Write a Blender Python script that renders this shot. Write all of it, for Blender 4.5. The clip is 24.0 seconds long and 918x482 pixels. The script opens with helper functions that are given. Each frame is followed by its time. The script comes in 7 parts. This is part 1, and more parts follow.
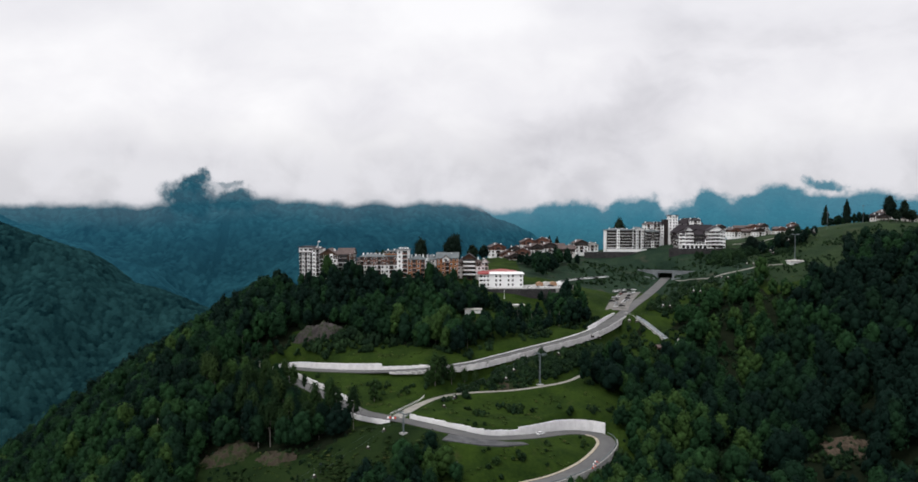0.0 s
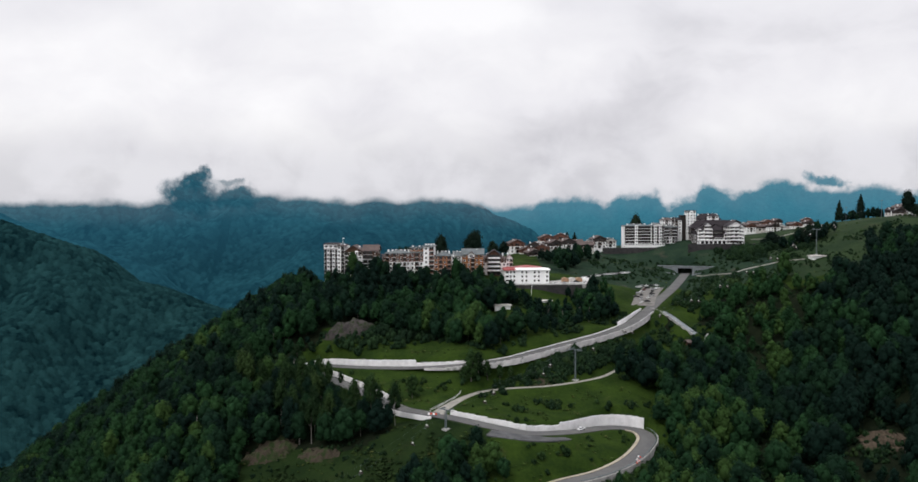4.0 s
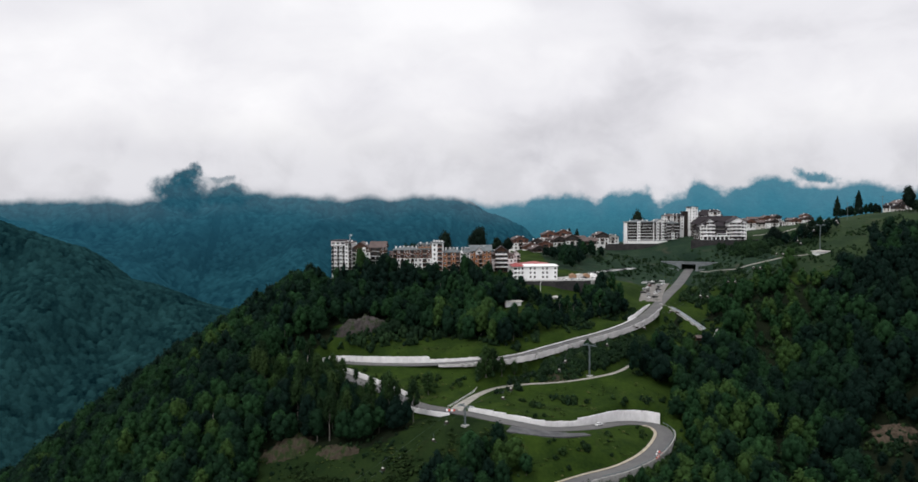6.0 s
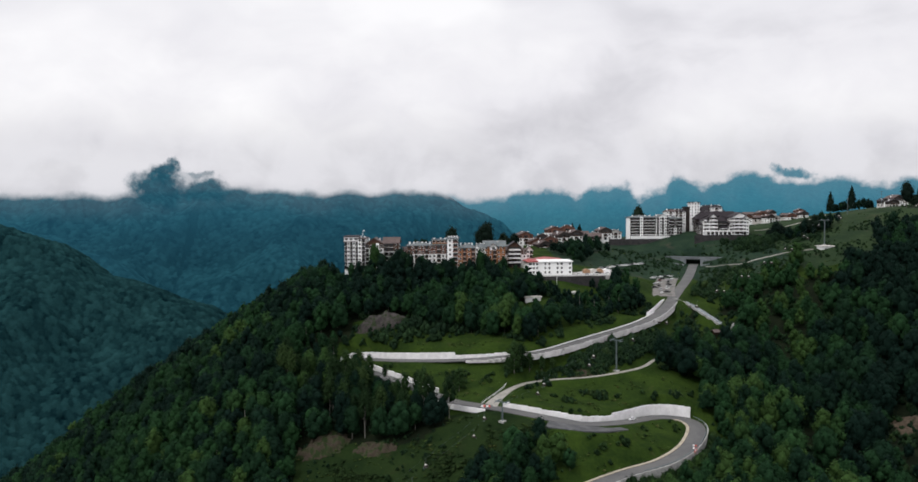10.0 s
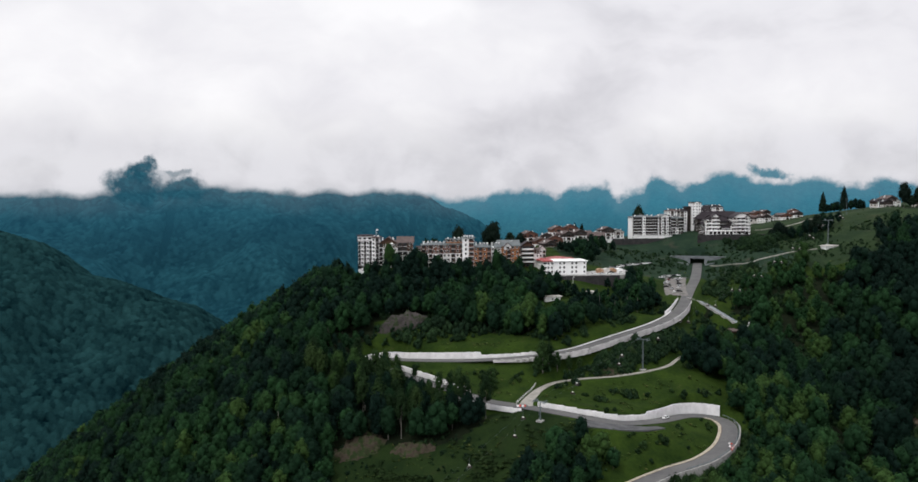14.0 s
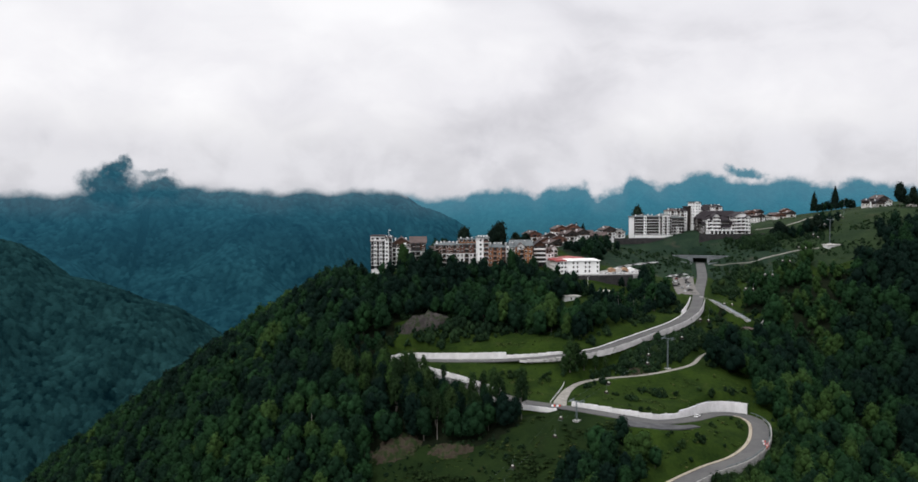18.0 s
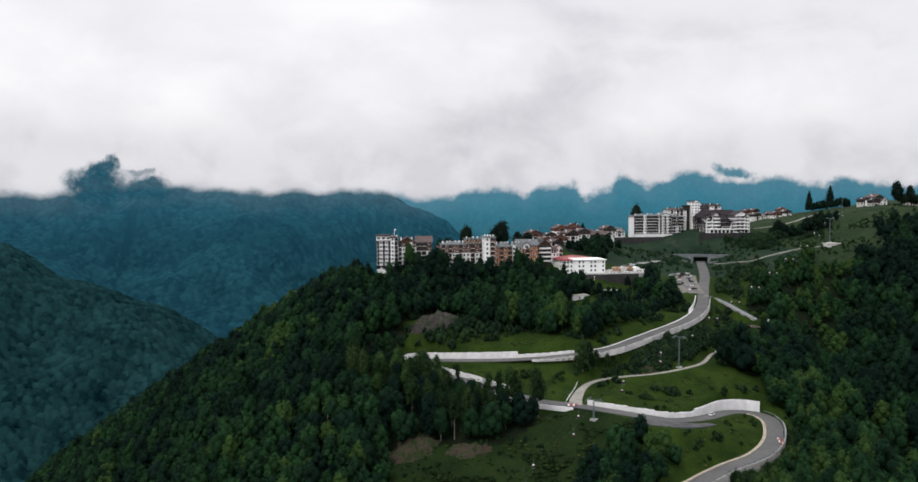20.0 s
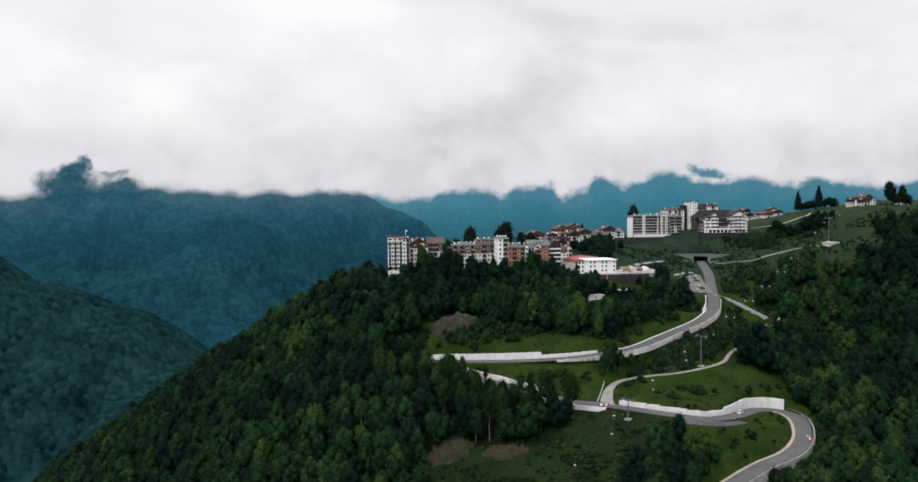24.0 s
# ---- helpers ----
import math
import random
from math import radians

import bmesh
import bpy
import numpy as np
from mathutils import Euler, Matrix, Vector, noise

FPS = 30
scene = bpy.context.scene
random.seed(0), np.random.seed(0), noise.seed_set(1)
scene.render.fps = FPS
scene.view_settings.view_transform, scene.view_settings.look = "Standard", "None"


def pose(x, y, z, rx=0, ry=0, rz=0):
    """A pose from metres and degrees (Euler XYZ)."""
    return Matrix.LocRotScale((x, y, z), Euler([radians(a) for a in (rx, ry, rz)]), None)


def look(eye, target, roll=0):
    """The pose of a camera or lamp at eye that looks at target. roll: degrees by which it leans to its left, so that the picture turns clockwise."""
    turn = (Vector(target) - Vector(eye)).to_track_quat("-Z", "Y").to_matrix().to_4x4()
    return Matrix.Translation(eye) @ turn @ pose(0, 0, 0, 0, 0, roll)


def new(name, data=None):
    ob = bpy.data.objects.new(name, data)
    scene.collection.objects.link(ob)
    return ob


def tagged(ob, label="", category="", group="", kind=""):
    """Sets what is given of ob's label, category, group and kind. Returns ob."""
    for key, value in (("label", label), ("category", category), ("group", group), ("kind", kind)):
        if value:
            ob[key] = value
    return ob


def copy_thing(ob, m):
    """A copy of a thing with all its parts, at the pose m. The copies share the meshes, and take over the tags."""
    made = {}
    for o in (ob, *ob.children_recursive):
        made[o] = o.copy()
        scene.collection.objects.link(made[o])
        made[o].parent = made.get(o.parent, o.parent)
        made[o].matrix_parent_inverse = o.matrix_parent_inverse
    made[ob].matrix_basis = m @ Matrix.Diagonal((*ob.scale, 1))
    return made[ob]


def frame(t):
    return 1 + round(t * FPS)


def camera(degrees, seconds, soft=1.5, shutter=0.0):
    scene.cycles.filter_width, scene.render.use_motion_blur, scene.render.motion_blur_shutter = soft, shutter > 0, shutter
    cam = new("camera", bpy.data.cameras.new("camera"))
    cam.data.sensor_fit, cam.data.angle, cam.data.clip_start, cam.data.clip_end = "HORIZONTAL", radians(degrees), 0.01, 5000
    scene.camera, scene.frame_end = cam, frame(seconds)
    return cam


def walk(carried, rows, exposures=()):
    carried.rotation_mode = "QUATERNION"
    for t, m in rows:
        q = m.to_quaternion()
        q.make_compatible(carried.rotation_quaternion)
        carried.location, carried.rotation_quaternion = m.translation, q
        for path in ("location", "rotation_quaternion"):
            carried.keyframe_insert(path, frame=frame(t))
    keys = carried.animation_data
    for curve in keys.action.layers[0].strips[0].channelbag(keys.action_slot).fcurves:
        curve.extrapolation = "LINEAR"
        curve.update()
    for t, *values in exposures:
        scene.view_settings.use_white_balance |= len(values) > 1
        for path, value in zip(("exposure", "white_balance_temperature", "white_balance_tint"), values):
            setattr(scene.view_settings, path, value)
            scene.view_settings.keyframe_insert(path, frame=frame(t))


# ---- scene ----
cam = camera(57.5, 24.0, soft=1.6)
METRES, EYE, TILT, LEAN, TURN = 175.0, 130.0, -2.2, 0.0, 0.0
ROWS = [
    (0.0, 0.0, 0.0, 0.0, 0.0, 0.0, -0.0),
    (0.5, -0.009, -0.0, -0.0003, 0.03, -0.02, 0.02),
    (1.0, -0.0204, 0.0001, -0.0006, 0.06, -0.03, 0.05),
    (1.5, -0.033, 0.0002, -0.0007, 0.09, -0.05, 0.07),
    (2.0, -0.0492, 0.0002, -0.0012, 0.13, -0.06, 0.11),
    (2.5, -0.0648, 0.0002, -0.0015, 0.16, -0.08, 0.14),
    (4.5, -0.1457, 0.0038, -0.0038, -0.53, -0.25, 0.27),
    (5.0, -0.1664, 0.0046, -0.0042, -0.71, -0.3, 0.3),
    (5.5, -0.1887, 0.0059, -0.0044, -0.96, -0.36, 0.34),
    (6.0, -0.2081, 0.0068, -0.005, -1.17, -0.41, 0.38),
    (6.5, -0.2298, 0.0082, -0.0047, -1.41, -0.46, 0.41),
    (7.0, -0.2514, 0.0097, -0.0048, -1.64, -0.52, 0.43),
    (7.5, -0.2715, 0.0111, -0.0046, -1.86, -0.56, 0.45),
    (8.0, -0.2949, 0.0132, -0.0045, -2.13, -0.61, 0.46),
    (8.5, -0.3153, 0.015, -0.0043, -2.35, -0.65, 0.48),
    (9.0, -0.3372, 0.0166, -0.0041, -2.6, -0.68, 0.48),
    (9.5, -0.3597, 0.0189, -0.0038, -2.85, -0.71, 0.49),
    (10.0, -0.3817, 0.0208, -0.0036, -3.09, -0.73, 0.48),
    (10.5, -0.405, 0.0229, -0.0034, -3.34, -0.75, 0.48),
    (12.5, -0.494, 0.0329, -0.0019, -4.32, -0.79, 0.42),
    (13.0, -0.5157, 0.035, -0.0018, -4.57, -0.79, 0.41),
    (13.5, -0.5363, 0.0373, -0.0017, -4.8, -0.79, 0.4),
    (14.0, -0.5598, 0.0399, -0.0015, -5.08, -0.8, 0.4),
    (14.5, -0.5802, 0.0426, -0.0013, -5.3, -0.79, 0.4),
    (15.0, -0.602, 0.0456, -0.0009, -5.56, -0.8, 0.4),
    (15.5, -0.6241, 0.0485, -0.0005, -5.81, -0.81, 0.41),
    (16.0, -0.6456, 0.0518, -0.0003, -6.06, -0.81, 0.42),
    (16.5, -0.6676, 0.0551, -0.0001, -6.32, -0.81, 0.45),
    (17.0, -0.6906, 0.0587, -0.0, -6.59, -0.81, 0.47),
    (17.5, -0.7139, 0.0624, 0.0002, -6.87, -0.82, 0.49),
    (18.0, -0.7346, 0.0657, 0.0005, -7.11, -0.83, 0.5),
    (18.5, -0.7559, 0.0695, 0.0007, -7.36, -0.85, 0.53),
    (20.5, -0.841, 0.0839, 0.0016, -8.4, -0.87, 0.65),
    (21.0, -0.8635, 0.0881, 0.0019, -8.67, -0.86, 0.69),
    (21.5, -0.8834, 0.0921, 0.002, -8.92, -0.86, 0.71),
    (22.0, -0.9047, 0.0967, 0.0023, -9.19, -0.86, 0.73),
    (22.5, -0.9265, 0.1011, 0.0026, -9.46, -0.86, 0.76),
    (23.0, -0.9475, 0.1058, 0.0028, -9.74, -0.85, 0.8),
    (23.5, -0.969, 0.1106, 0.0029, -10.01, -0.85, 0.82),
    (24.0, -0.9914, 0.1155, 0.0032, -10.28, -0.84, 0.83),
]
walk(cam, [(t, pose(0, 0, EYE, TILT, LEAN, TURN) @ pose(METRES * x, METRES * y, METRES * z, 90 + pitch, roll, yaw)) for t, x, y, z, yaw, pitch, roll in ROWS],
     exposures=[(0.0, 0.3), (24.0, 0.3)])

# ---- sky and light ----
SUN_UP, SUN_TURN = 54.0, 226.0  # degrees; the sun stands behind the camera, veiled by cloud


def node_tree(holder):
    holder.use_nodes = True
    nt = holder.node_tree
    nt.nodes.clear()
    return nt


def add(nt, kind, inputs=None, operation=None):
    n = nt.nodes.new(kind)
    if operation:
        n.operation = operation
    for k, v in (inputs or {}).items():
        if isinstance(v, bpy.types.NodeSocket):
            nt.links.new(v, n.inputs[k])
        else:
            n.inputs[k].default_value = v
    return n


def maths(nt, op, a, b=0.0, c=0.0, clamp=False):
    n = add(nt, "ShaderNodeMath", {0: a, 1: b, 2: c}, operation=op)
    n.use_clamp = clamp
    return n.outputs[0]


def mix(nt, fac, a, b):
    n = add(nt, "ShaderNodeMix")
    n.data_type = "RGBA"
    for i, v in ((0, fac), (6, a), (7, b)):
        if isinstance(v, bpy.types.NodeSocket):
            nt.links.new(v, n.inputs[i])
        else:
            n.inputs[i].default_value = (*v, 1) if isinstance(v, tuple) and len(v) == 3 else v
    return n.outputs[2]


def step(nt, v, a, b, lo=0.0, hi=1.0):
    n = add(nt, "ShaderNodeMapRange", {0: v, 1: a, 2: b, 3: lo, 4: hi})
    n.interpolation_type = "SMOOTHSTEP"
    return n.outputs[0]


# broad soft masses of the cloud deck: direction x and z, half width, half height, tone (minus is greyer)
MASSES = [(-0.30, 0.070, 0.13, 0.020, -0.10), (-0.06, 0.115, 0.06, 0.045, -0.05), (0.24, 0.105, 0.09, 0.045, -0.12), (0.14, 0.09, 0.07, 0.05, -0.07), (0.49, 0.062, 0.09, 0.020, -0.09),
          (0.36, 0.15, 0.16, 0.05, -0.05), (-0.14, 0.080, 0.10, 0.034, 0.07), (0.33, 0.074, 0.05, 0.020, 0.07), (-0.37, 0.045, 0.07, 0.016, 0.05), (-0.35, 0.17, 0.22, 0.06, 0.04)]


def cloud_tone(nt, way):
    """The grey and white of the cloud deck, seen towards a direction: wide soft billows drawn out towards the horizon."""
    warp = add(nt, "ShaderNodeTexNoise", {"Vector": way, "Scale": 7.0, "Detail": 3.0, "Roughness": 0.5})
    off = add(nt, "ShaderNodeVectorMath", {0: warp.outputs["Color"], 1: (0.5, 0.5, 0.5)}, operation="SUBTRACT")
    off = add(nt, "ShaderNodeVectorMath", {0: off.outputs[0], "Scale": 0.09}, operation="SCALE")
    bent = add(nt, "ShaderNodeVectorMath", {0: way, 1: off.outputs[0]}, operation="ADD")
    sep = add(nt, "ShaderNodeSeparateXYZ", {0: bent.outputs[0]})
    flat = add(nt, "ShaderNodeVectorMath", {0: bent.outputs[0], 1: (1, 1, 1.9)}, operation="MULTIPLY")
    wide = add(nt, "ShaderNodeTexNoise", {"Vector": flat.outputs[0], "Scale": 3.4, "Detail": 5.0, "Roughness": 0.5})
    fine = add(nt, "ShaderNodeTexNoise", {"Vector": flat.outputs[0], "Scale": 11.0, "Detail": 6.0, "Roughness": 0.55})
    v = maths(nt, "ADD", maths(nt, "MULTIPLY", wide.outputs[0], 0.5), maths(nt, "MULTIPLY", fine.outputs[0], 0.22))
    v = maths(nt, "ADD", v, step(nt, sep.outputs[0], -0.1, 0.35, 0.195, 0.155))
    for cx, cz, wx, wz, tone in MASSES:
        ex = maths(nt, "DIVIDE", maths(nt, "SUBTRACT", sep.outputs[0], cx), wx)
        ez = maths(nt, "DIVIDE", maths(nt, "SUBTRACT", sep.outputs[2], cz), wz)
        r = maths(nt, "SQRT", maths(nt, "ADD", maths(nt, "MULTIPLY", ex, ex), maths(nt, "MULTIPLY", ez, ez)))
        v = maths(nt, "ADD", v, step(nt, r, 0.0, 1.6, tone, 0.0))
    ramp = add(nt, "ShaderNodeValToRGB", {0: v})
    e = ramp.color_ramp.elements
    e[0].position, e[0].color = 0.34, (0.58, 0.575, 0.62, 1)
    e[1].position, e[1].color = 0.64, (0.985, 0.978, 1.0, 1)
    m = e.new(0.48)
    m.color = (0.83, 0.822, 0.865, 1)
    return ramp.outputs[0]


world = bpy.data.worlds.new("world")
scene.world = world
nt = node_tree(world)
sky = add(nt, "ShaderNodeTexSky")
sky.sky_type, sky.sun_disc, sky.sun_elevation, sky.sun_rotation = "NISHITA", False, radians(SUN_UP), radians(SUN_TURN)
dim = add(nt, "ShaderNodeVectorMath", {0: sky.outputs[0], "Scale": 0.08}, operation="SCALE")
coord = add(nt, "ShaderNodeTexCoord")
deck = cloud_tone(nt, coord.outputs["Generated"])
both = mix(nt, 0.96, dim.outputs[0], deck)
# an overcast sky is brightest overhead
up = add(nt, "ShaderNodeSeparateXYZ", {0: coord.outputs["Generated"]})
back = add(nt, "ShaderNodeBackground", {0: both, 1: step(nt, up.outputs[2], 0.22, 0.9, 0.83, 1.15)})
out = add(nt, "ShaderNodeOutputWorld")
nt.links.new(back.outputs[0], out.inputs[0])

sun = new("sun", bpy.data.lights.new("sun", "SUN"))
sun.data.energy, sun.data.angle, sun.data.color = 1.2, radians(16), (1.0, 0.985, 0.965)
a, b = radians(SUN_TURN), radians(SUN_UP)
sun.matrix_world = look((0, 0, 900), (-900 * math.sin(a) * math.cos(b), -900 * math.cos(a) * math.cos(b), 900 - 900 * math.sin(b)))


# ---- materials ----
def surface(name, dark, light, scale=0.3, rough=0.85, bump=0.3, grain=6.0, metal=0.0, vary=0.0, stain=None, spec=0.12, attr="", haze_glow=None, deep=0.2):
    """A rough surface with two scales of change in its colour and fine relief. vary: how far the pieces differ from
    each other. The far ridges also get their air haze as emission.
    """
    mat = bpy.data.materials.new(name)
    nt = node_tree(mat)
    pos = add(nt, "ShaderNodeNewGeometry")
    big = add(nt, "ShaderNodeTexNoise", {"Vector": pos.outputs["Position"], "Scale": scale, "Detail": 5.0, "Roughness": 0.6})
    small = add(nt, "ShaderNodeTexNoise", {"Vector": pos.outputs["Position"], "Scale": grain, "Detail": 3.0})
    f = maths(nt, "ADD", maths(nt, "MULTIPLY", step(nt, big.outputs[0], 0.3, 0.7), 0.65), maths(nt, "MULTIPLY", step(nt, small.outputs[0], 0.3, 0.7), 0.35))
    if vary:
        info = add(nt, "ShaderNodeObjectInfo")
        f = maths(nt, "ADD", f, maths(nt, "MULTIPLY", maths(nt, "SUBTRACT", info.outputs["Random"], 0.5), vary), clamp=True)
    if attr:
        at = add(nt, "ShaderNodeAttribute")
        at.attribute_name = attr
        f = maths(nt, "ADD", maths(nt, "MULTIPLY", f, 0.3), maths(nt, "SUBTRACT", maths(nt, "MULTIPLY", at.outputs["Fac"], 1.05), 0.2), clamp=True)
    col = mix(nt, f, dark, light)
    if stain:
        s = add(nt, "ShaderNodeTexNoise", {"Vector": pos.outputs["Position"], "Scale": stain[1], "Detail": 6.0, "Roughness": 0.7})
        col = mix(nt, step(nt, s.outputs[0], stain[2], stain[2] + 0.14, 0.0, stain[3]), col, stain[0])
    shader = add(nt, "ShaderNodeBsdfPrincipled", {"Base Color": col, "Roughness": rough, "Metallic": metal, "Specular IOR Level": spec})
    if haze_glow:
        # air haze on the far ridges, painted as emission that grows with height
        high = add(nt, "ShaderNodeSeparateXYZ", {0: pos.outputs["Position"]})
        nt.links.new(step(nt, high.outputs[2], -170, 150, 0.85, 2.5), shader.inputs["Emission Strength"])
        shader.inputs["Emission Color"].default_value = (*haze_glow, 1)
    if bump:
        bn = add(nt, "ShaderNodeBump", {"Strength": bump, "Distance": deep, "Height": small.outputs[0]})
        nt.links.new(bn.outputs[0], shader.inputs["Normal"])
    o = add(nt, "ShaderNodeOutputMaterial")
    nt.links.new(shader.outputs[0], o.inputs[0])
    return mat


def leaves(name, dark, mid, bright, mass=False):
    """Foliage that changes from tree to tree and from spray to spray."""
    mat = bpy.data.materials.new(name)
    nt = node_tree(mat)
    geo = add(nt, "ShaderNodeNewGeometry")
    info, at = add(nt, "ShaderNodeObjectInfo"), add(nt, "ShaderNodeAttribute")
    at.attribute_name = "tint"
    tree = at.outputs["Fac"] if mass else info.outputs["Random"]
    col = mix(nt, step(nt, tree, 0.15, 0.85), dark, mid)
    col = mix(nt, step(nt, tree, 0.82, 0.97), col, bright)
    fleck = add(nt, "ShaderNodeTexNoise", {"Vector": geo.outputs["Position"], "Scale": 0.85, "Detail": 4.0, "Roughness": 0.65})
    bright = maths(nt, "ADD", maths(nt, "MULTIPLY", step(nt, fleck.outputs[0], 0.3, 0.7), 0.7), maths(nt, "MULTIPLY", geo.outputs["Random Per Island"], 0.45))
    spray = add(nt, "ShaderNodeHueSaturation", {"Hue": 0.5, "Saturation": 0.95, "Value": maths(nt, "ADD", 0.55, bright), "Fac": 1.0, "Color": col})
    relief = add(nt, "ShaderNodeBump", {"Strength": 0.5, "Distance": 0.5, "Height": fleck.outputs[0]})
    dif = add(nt, "ShaderNodeBsdfPrincipled", {"Base Color": spray.outputs[0], "Roughness": 0.8, "Specular IOR Level": 0.04, "Normal": relief.outputs[0]})
    thin = add(nt, "ShaderNodeBsdfTranslucent", {"Color": spray.outputs[0]})
    both = add(nt, "ShaderNodeMixShader", {0: 0.25, 1: dif.outputs[0], 2: thin.outputs[0]})
    o = add(nt, "ShaderNodeOutputMaterial")
    nt.links.new(both.outputs[0], o.inputs[0])
    return mat


LEAF = leaves("broad_leaves", (0.0040, 0.0135, 0.0092), (0.0115, 0.0385, 0.0126), (0.0260, 0.0590, 0.0145))
LEAF_MASS = leaves("forest_leaves", (0.0044, 0.0145, 0.0100), (0.0122, 0.0405, 0.0132), (0.0290, 0.0630, 0.0148), True)
SHRUB_LEAF = leaves("shrub_leaves", (0.010, 0.024, 0.009), (0.020, 0.044, 0.013), (0.029, 0.055, 0.016))
SCRUB_LEAF = leaves("scrub_leaves", (0.0090, 0.0225, 0.0110), (0.0175, 0.0400, 0.0150), (0.030, 0.054, 0.0160), True)
LEAF_CORE = surface("inner_leaves", (0.010, 0.018, 0.008), (0.018, 0.030, 0.012), 0.8)
NEEDLE = leaves("needles", (0.006, 0.014, 0.010), (0.010, 0.020, 0.012), (0.012, 0.022, 0.013))
BARK = surface("pale_bark", (0.07, 0.065, 0.058), (0.20, 0.19, 0.17), 0.6, vary=0.5)
PALE_TRUNK = surface("weathered_pale_wood", (0.22, 0.21, 0.19), (0.42, 0.40, 0.36), 0.8)
GRASS = surface("meadow_grass", (0.0086, 0.0200, 0.0046), (0.0278, 0.0500, 0.0082), 0.07, 0.9, 0.8, 0.7, stain=((0.055, 0.052, 0.024), 0.12, 0.58, 0.45), spec=0.03)
# ridge grass, its green muted to carry some distance haze
PASTURE = surface("hazed_ridge_pasture", (0.0130, 0.0255, 0.0135), (0.0290, 0.0480, 0.0205), 0.05, 0.9, 0.8, 0.7, stain=((0.048, 0.046, 0.030), 0.06, 0.57, 0.5), spec=0.03)
# litter under the trees, darkened so its colour holds the shade of the gaps
FOREST_FLOOR = surface("shade_dark_litter", (0.0050, 0.0085, 0.0050), (0.0125, 0.0170, 0.0085), 0.2, 0.95, 0.8, 0.9, spec=0.02)
# copy of the meadow grass, the lower bank's dimness put into its colour
DIM_GRASS = surface("dim_meadow_grass", (0.0055, 0.0135, 0.0048), (0.0160, 0.0295, 0.0085), 0.06, 0.9, 0.8, 0.7, stain=((0.040, 0.034, 0.018), 0.10, 0.58, 0.5), spec=0.03)
# grass of the upper slope, turned teal to stand for the hazy air
HAZED_GRASS = surface("hazed_slope_grass", (0.0095, 0.0215, 0.0150), (0.0245, 0.0440, 0.0250), 0.07, 0.9, 0.8, 0.7, stain=((0.060, 0.052, 0.040), 0.05, 0.56, 0.5), spec=0.03)
# forest of the spur, the valley haze mixed into its blue-green colour
HAZED_WOODS = surface("hazed_far_forest", (0.0012, 0.0076, 0.0104), (0.0150, 0.0505, 0.0535), 0.012, 0.9, 0.5, 0.30, attr="tint", spec=0.0, deep=5.0)
# both ridge materials carry distance haze in a bluish base and an emission
RIDGE_MAT = surface("mountain_forest", (0.0010, 0.0080, 0.0125), (0.0120, 0.0520, 0.0640), 0.006, 0.95, 0.35, 0.09, attr="tint", haze_glow=(0.0034, 0.0176, 0.0285), spec=0.0, deep=16.0)
FAR_MAT = surface("hazy_mountain_forest", (0.005, 0.021, 0.024), (0.011, 0.046, 0.049), 0.004, 0.95, 0.6, 0.07, attr="tint", haze_glow=(0.0108, 0.048, 0.073), spec=0.0, deep=12.0)
ASPHALT = surface("worn_asphalt", (0.085, 0.085, 0.088), (0.135, 0.133, 0.13), 0.12, 0.9, 0.2, 3.0, stain=((0.055, 0.055, 0.057), 0.25, 0.62, 0.6))
DARK_ASPHALT = surface("patched_asphalt", (0.05, 0.052, 0.055), (0.12, 0.122, 0.126), 0.2, 0.9, 0.2, 3.0)
CONCRETE = surface("pale_concrete", (0.64, 0.63, 0.635), (0.85, 0.84, 0.845), 0.35, 0.85, 0.3, 4.0, vary=0.3, stain=((0.34, 0.33, 0.32), 0.5, 0.60, 0.55))
PATCHED_WALL = surface("patched_concrete", (0.38, 0.37, 0.37), (0.64, 0.625, 0.62), 0.25, 0.9, 0.4, 3.0, vary=0.3, stain=((0.045, 0.06, 0.03), 0.22, 0.55, 0.9))
GREY_CONCRETE = surface("weathered_concrete", (0.24, 0.24, 0.235), (0.46, 0.455, 0.44), 0.3, 0.9, 0.3, 3.0, vary=0.35, stain=((0.13, 0.13, 0.12), 0.35, 0.56, 0.8))
LOT_GRAVEL = surface("grey_gravel", (0.11, 0.105, 0.10), (0.22, 0.21, 0.195), 0.2, 0.95, 0.5, 2.0, stain=((0.06, 0.06, 0.055), 0.15, 0.55, 0.7))
GRAVEL = surface("trodden_gravel", (0.19, 0.18, 0.16), (0.36, 0.345, 0.315), 0.4, 0.95, 0.5, 3.0)
SAND_KERB = surface("sandy_concrete", (0.22, 0.19, 0.14), (0.50, 0.45, 0.36), 0.8, 0.9, 0.2, 3.0)
ROCK = surface("bare_rock", (0.024, 0.022, 0.022), (0.066, 0.058, 0.056), 0.22, 0.95, 1.0, 1.0, stain=((0.018, 0.032, 0.010), 0.3, 0.47, 0.85))
CLAY = surface("pale_clay", (0.036, 0.029, 0.020), (0.10, 0.076, 0.056), 0.3, 0.95, 0.8, 1.2, stain=((0.02, 0.03, 0.012), 0.3, 0.58, 0.8))
SOIL = surface("clay_soil", (0.026, 0.022, 0.016), (0.075, 0.058, 0.043), 0.25, 0.95, 0.8, 1.2, stain=((0.018, 0.032, 0.010), 0.25, 0.45, 0.95))
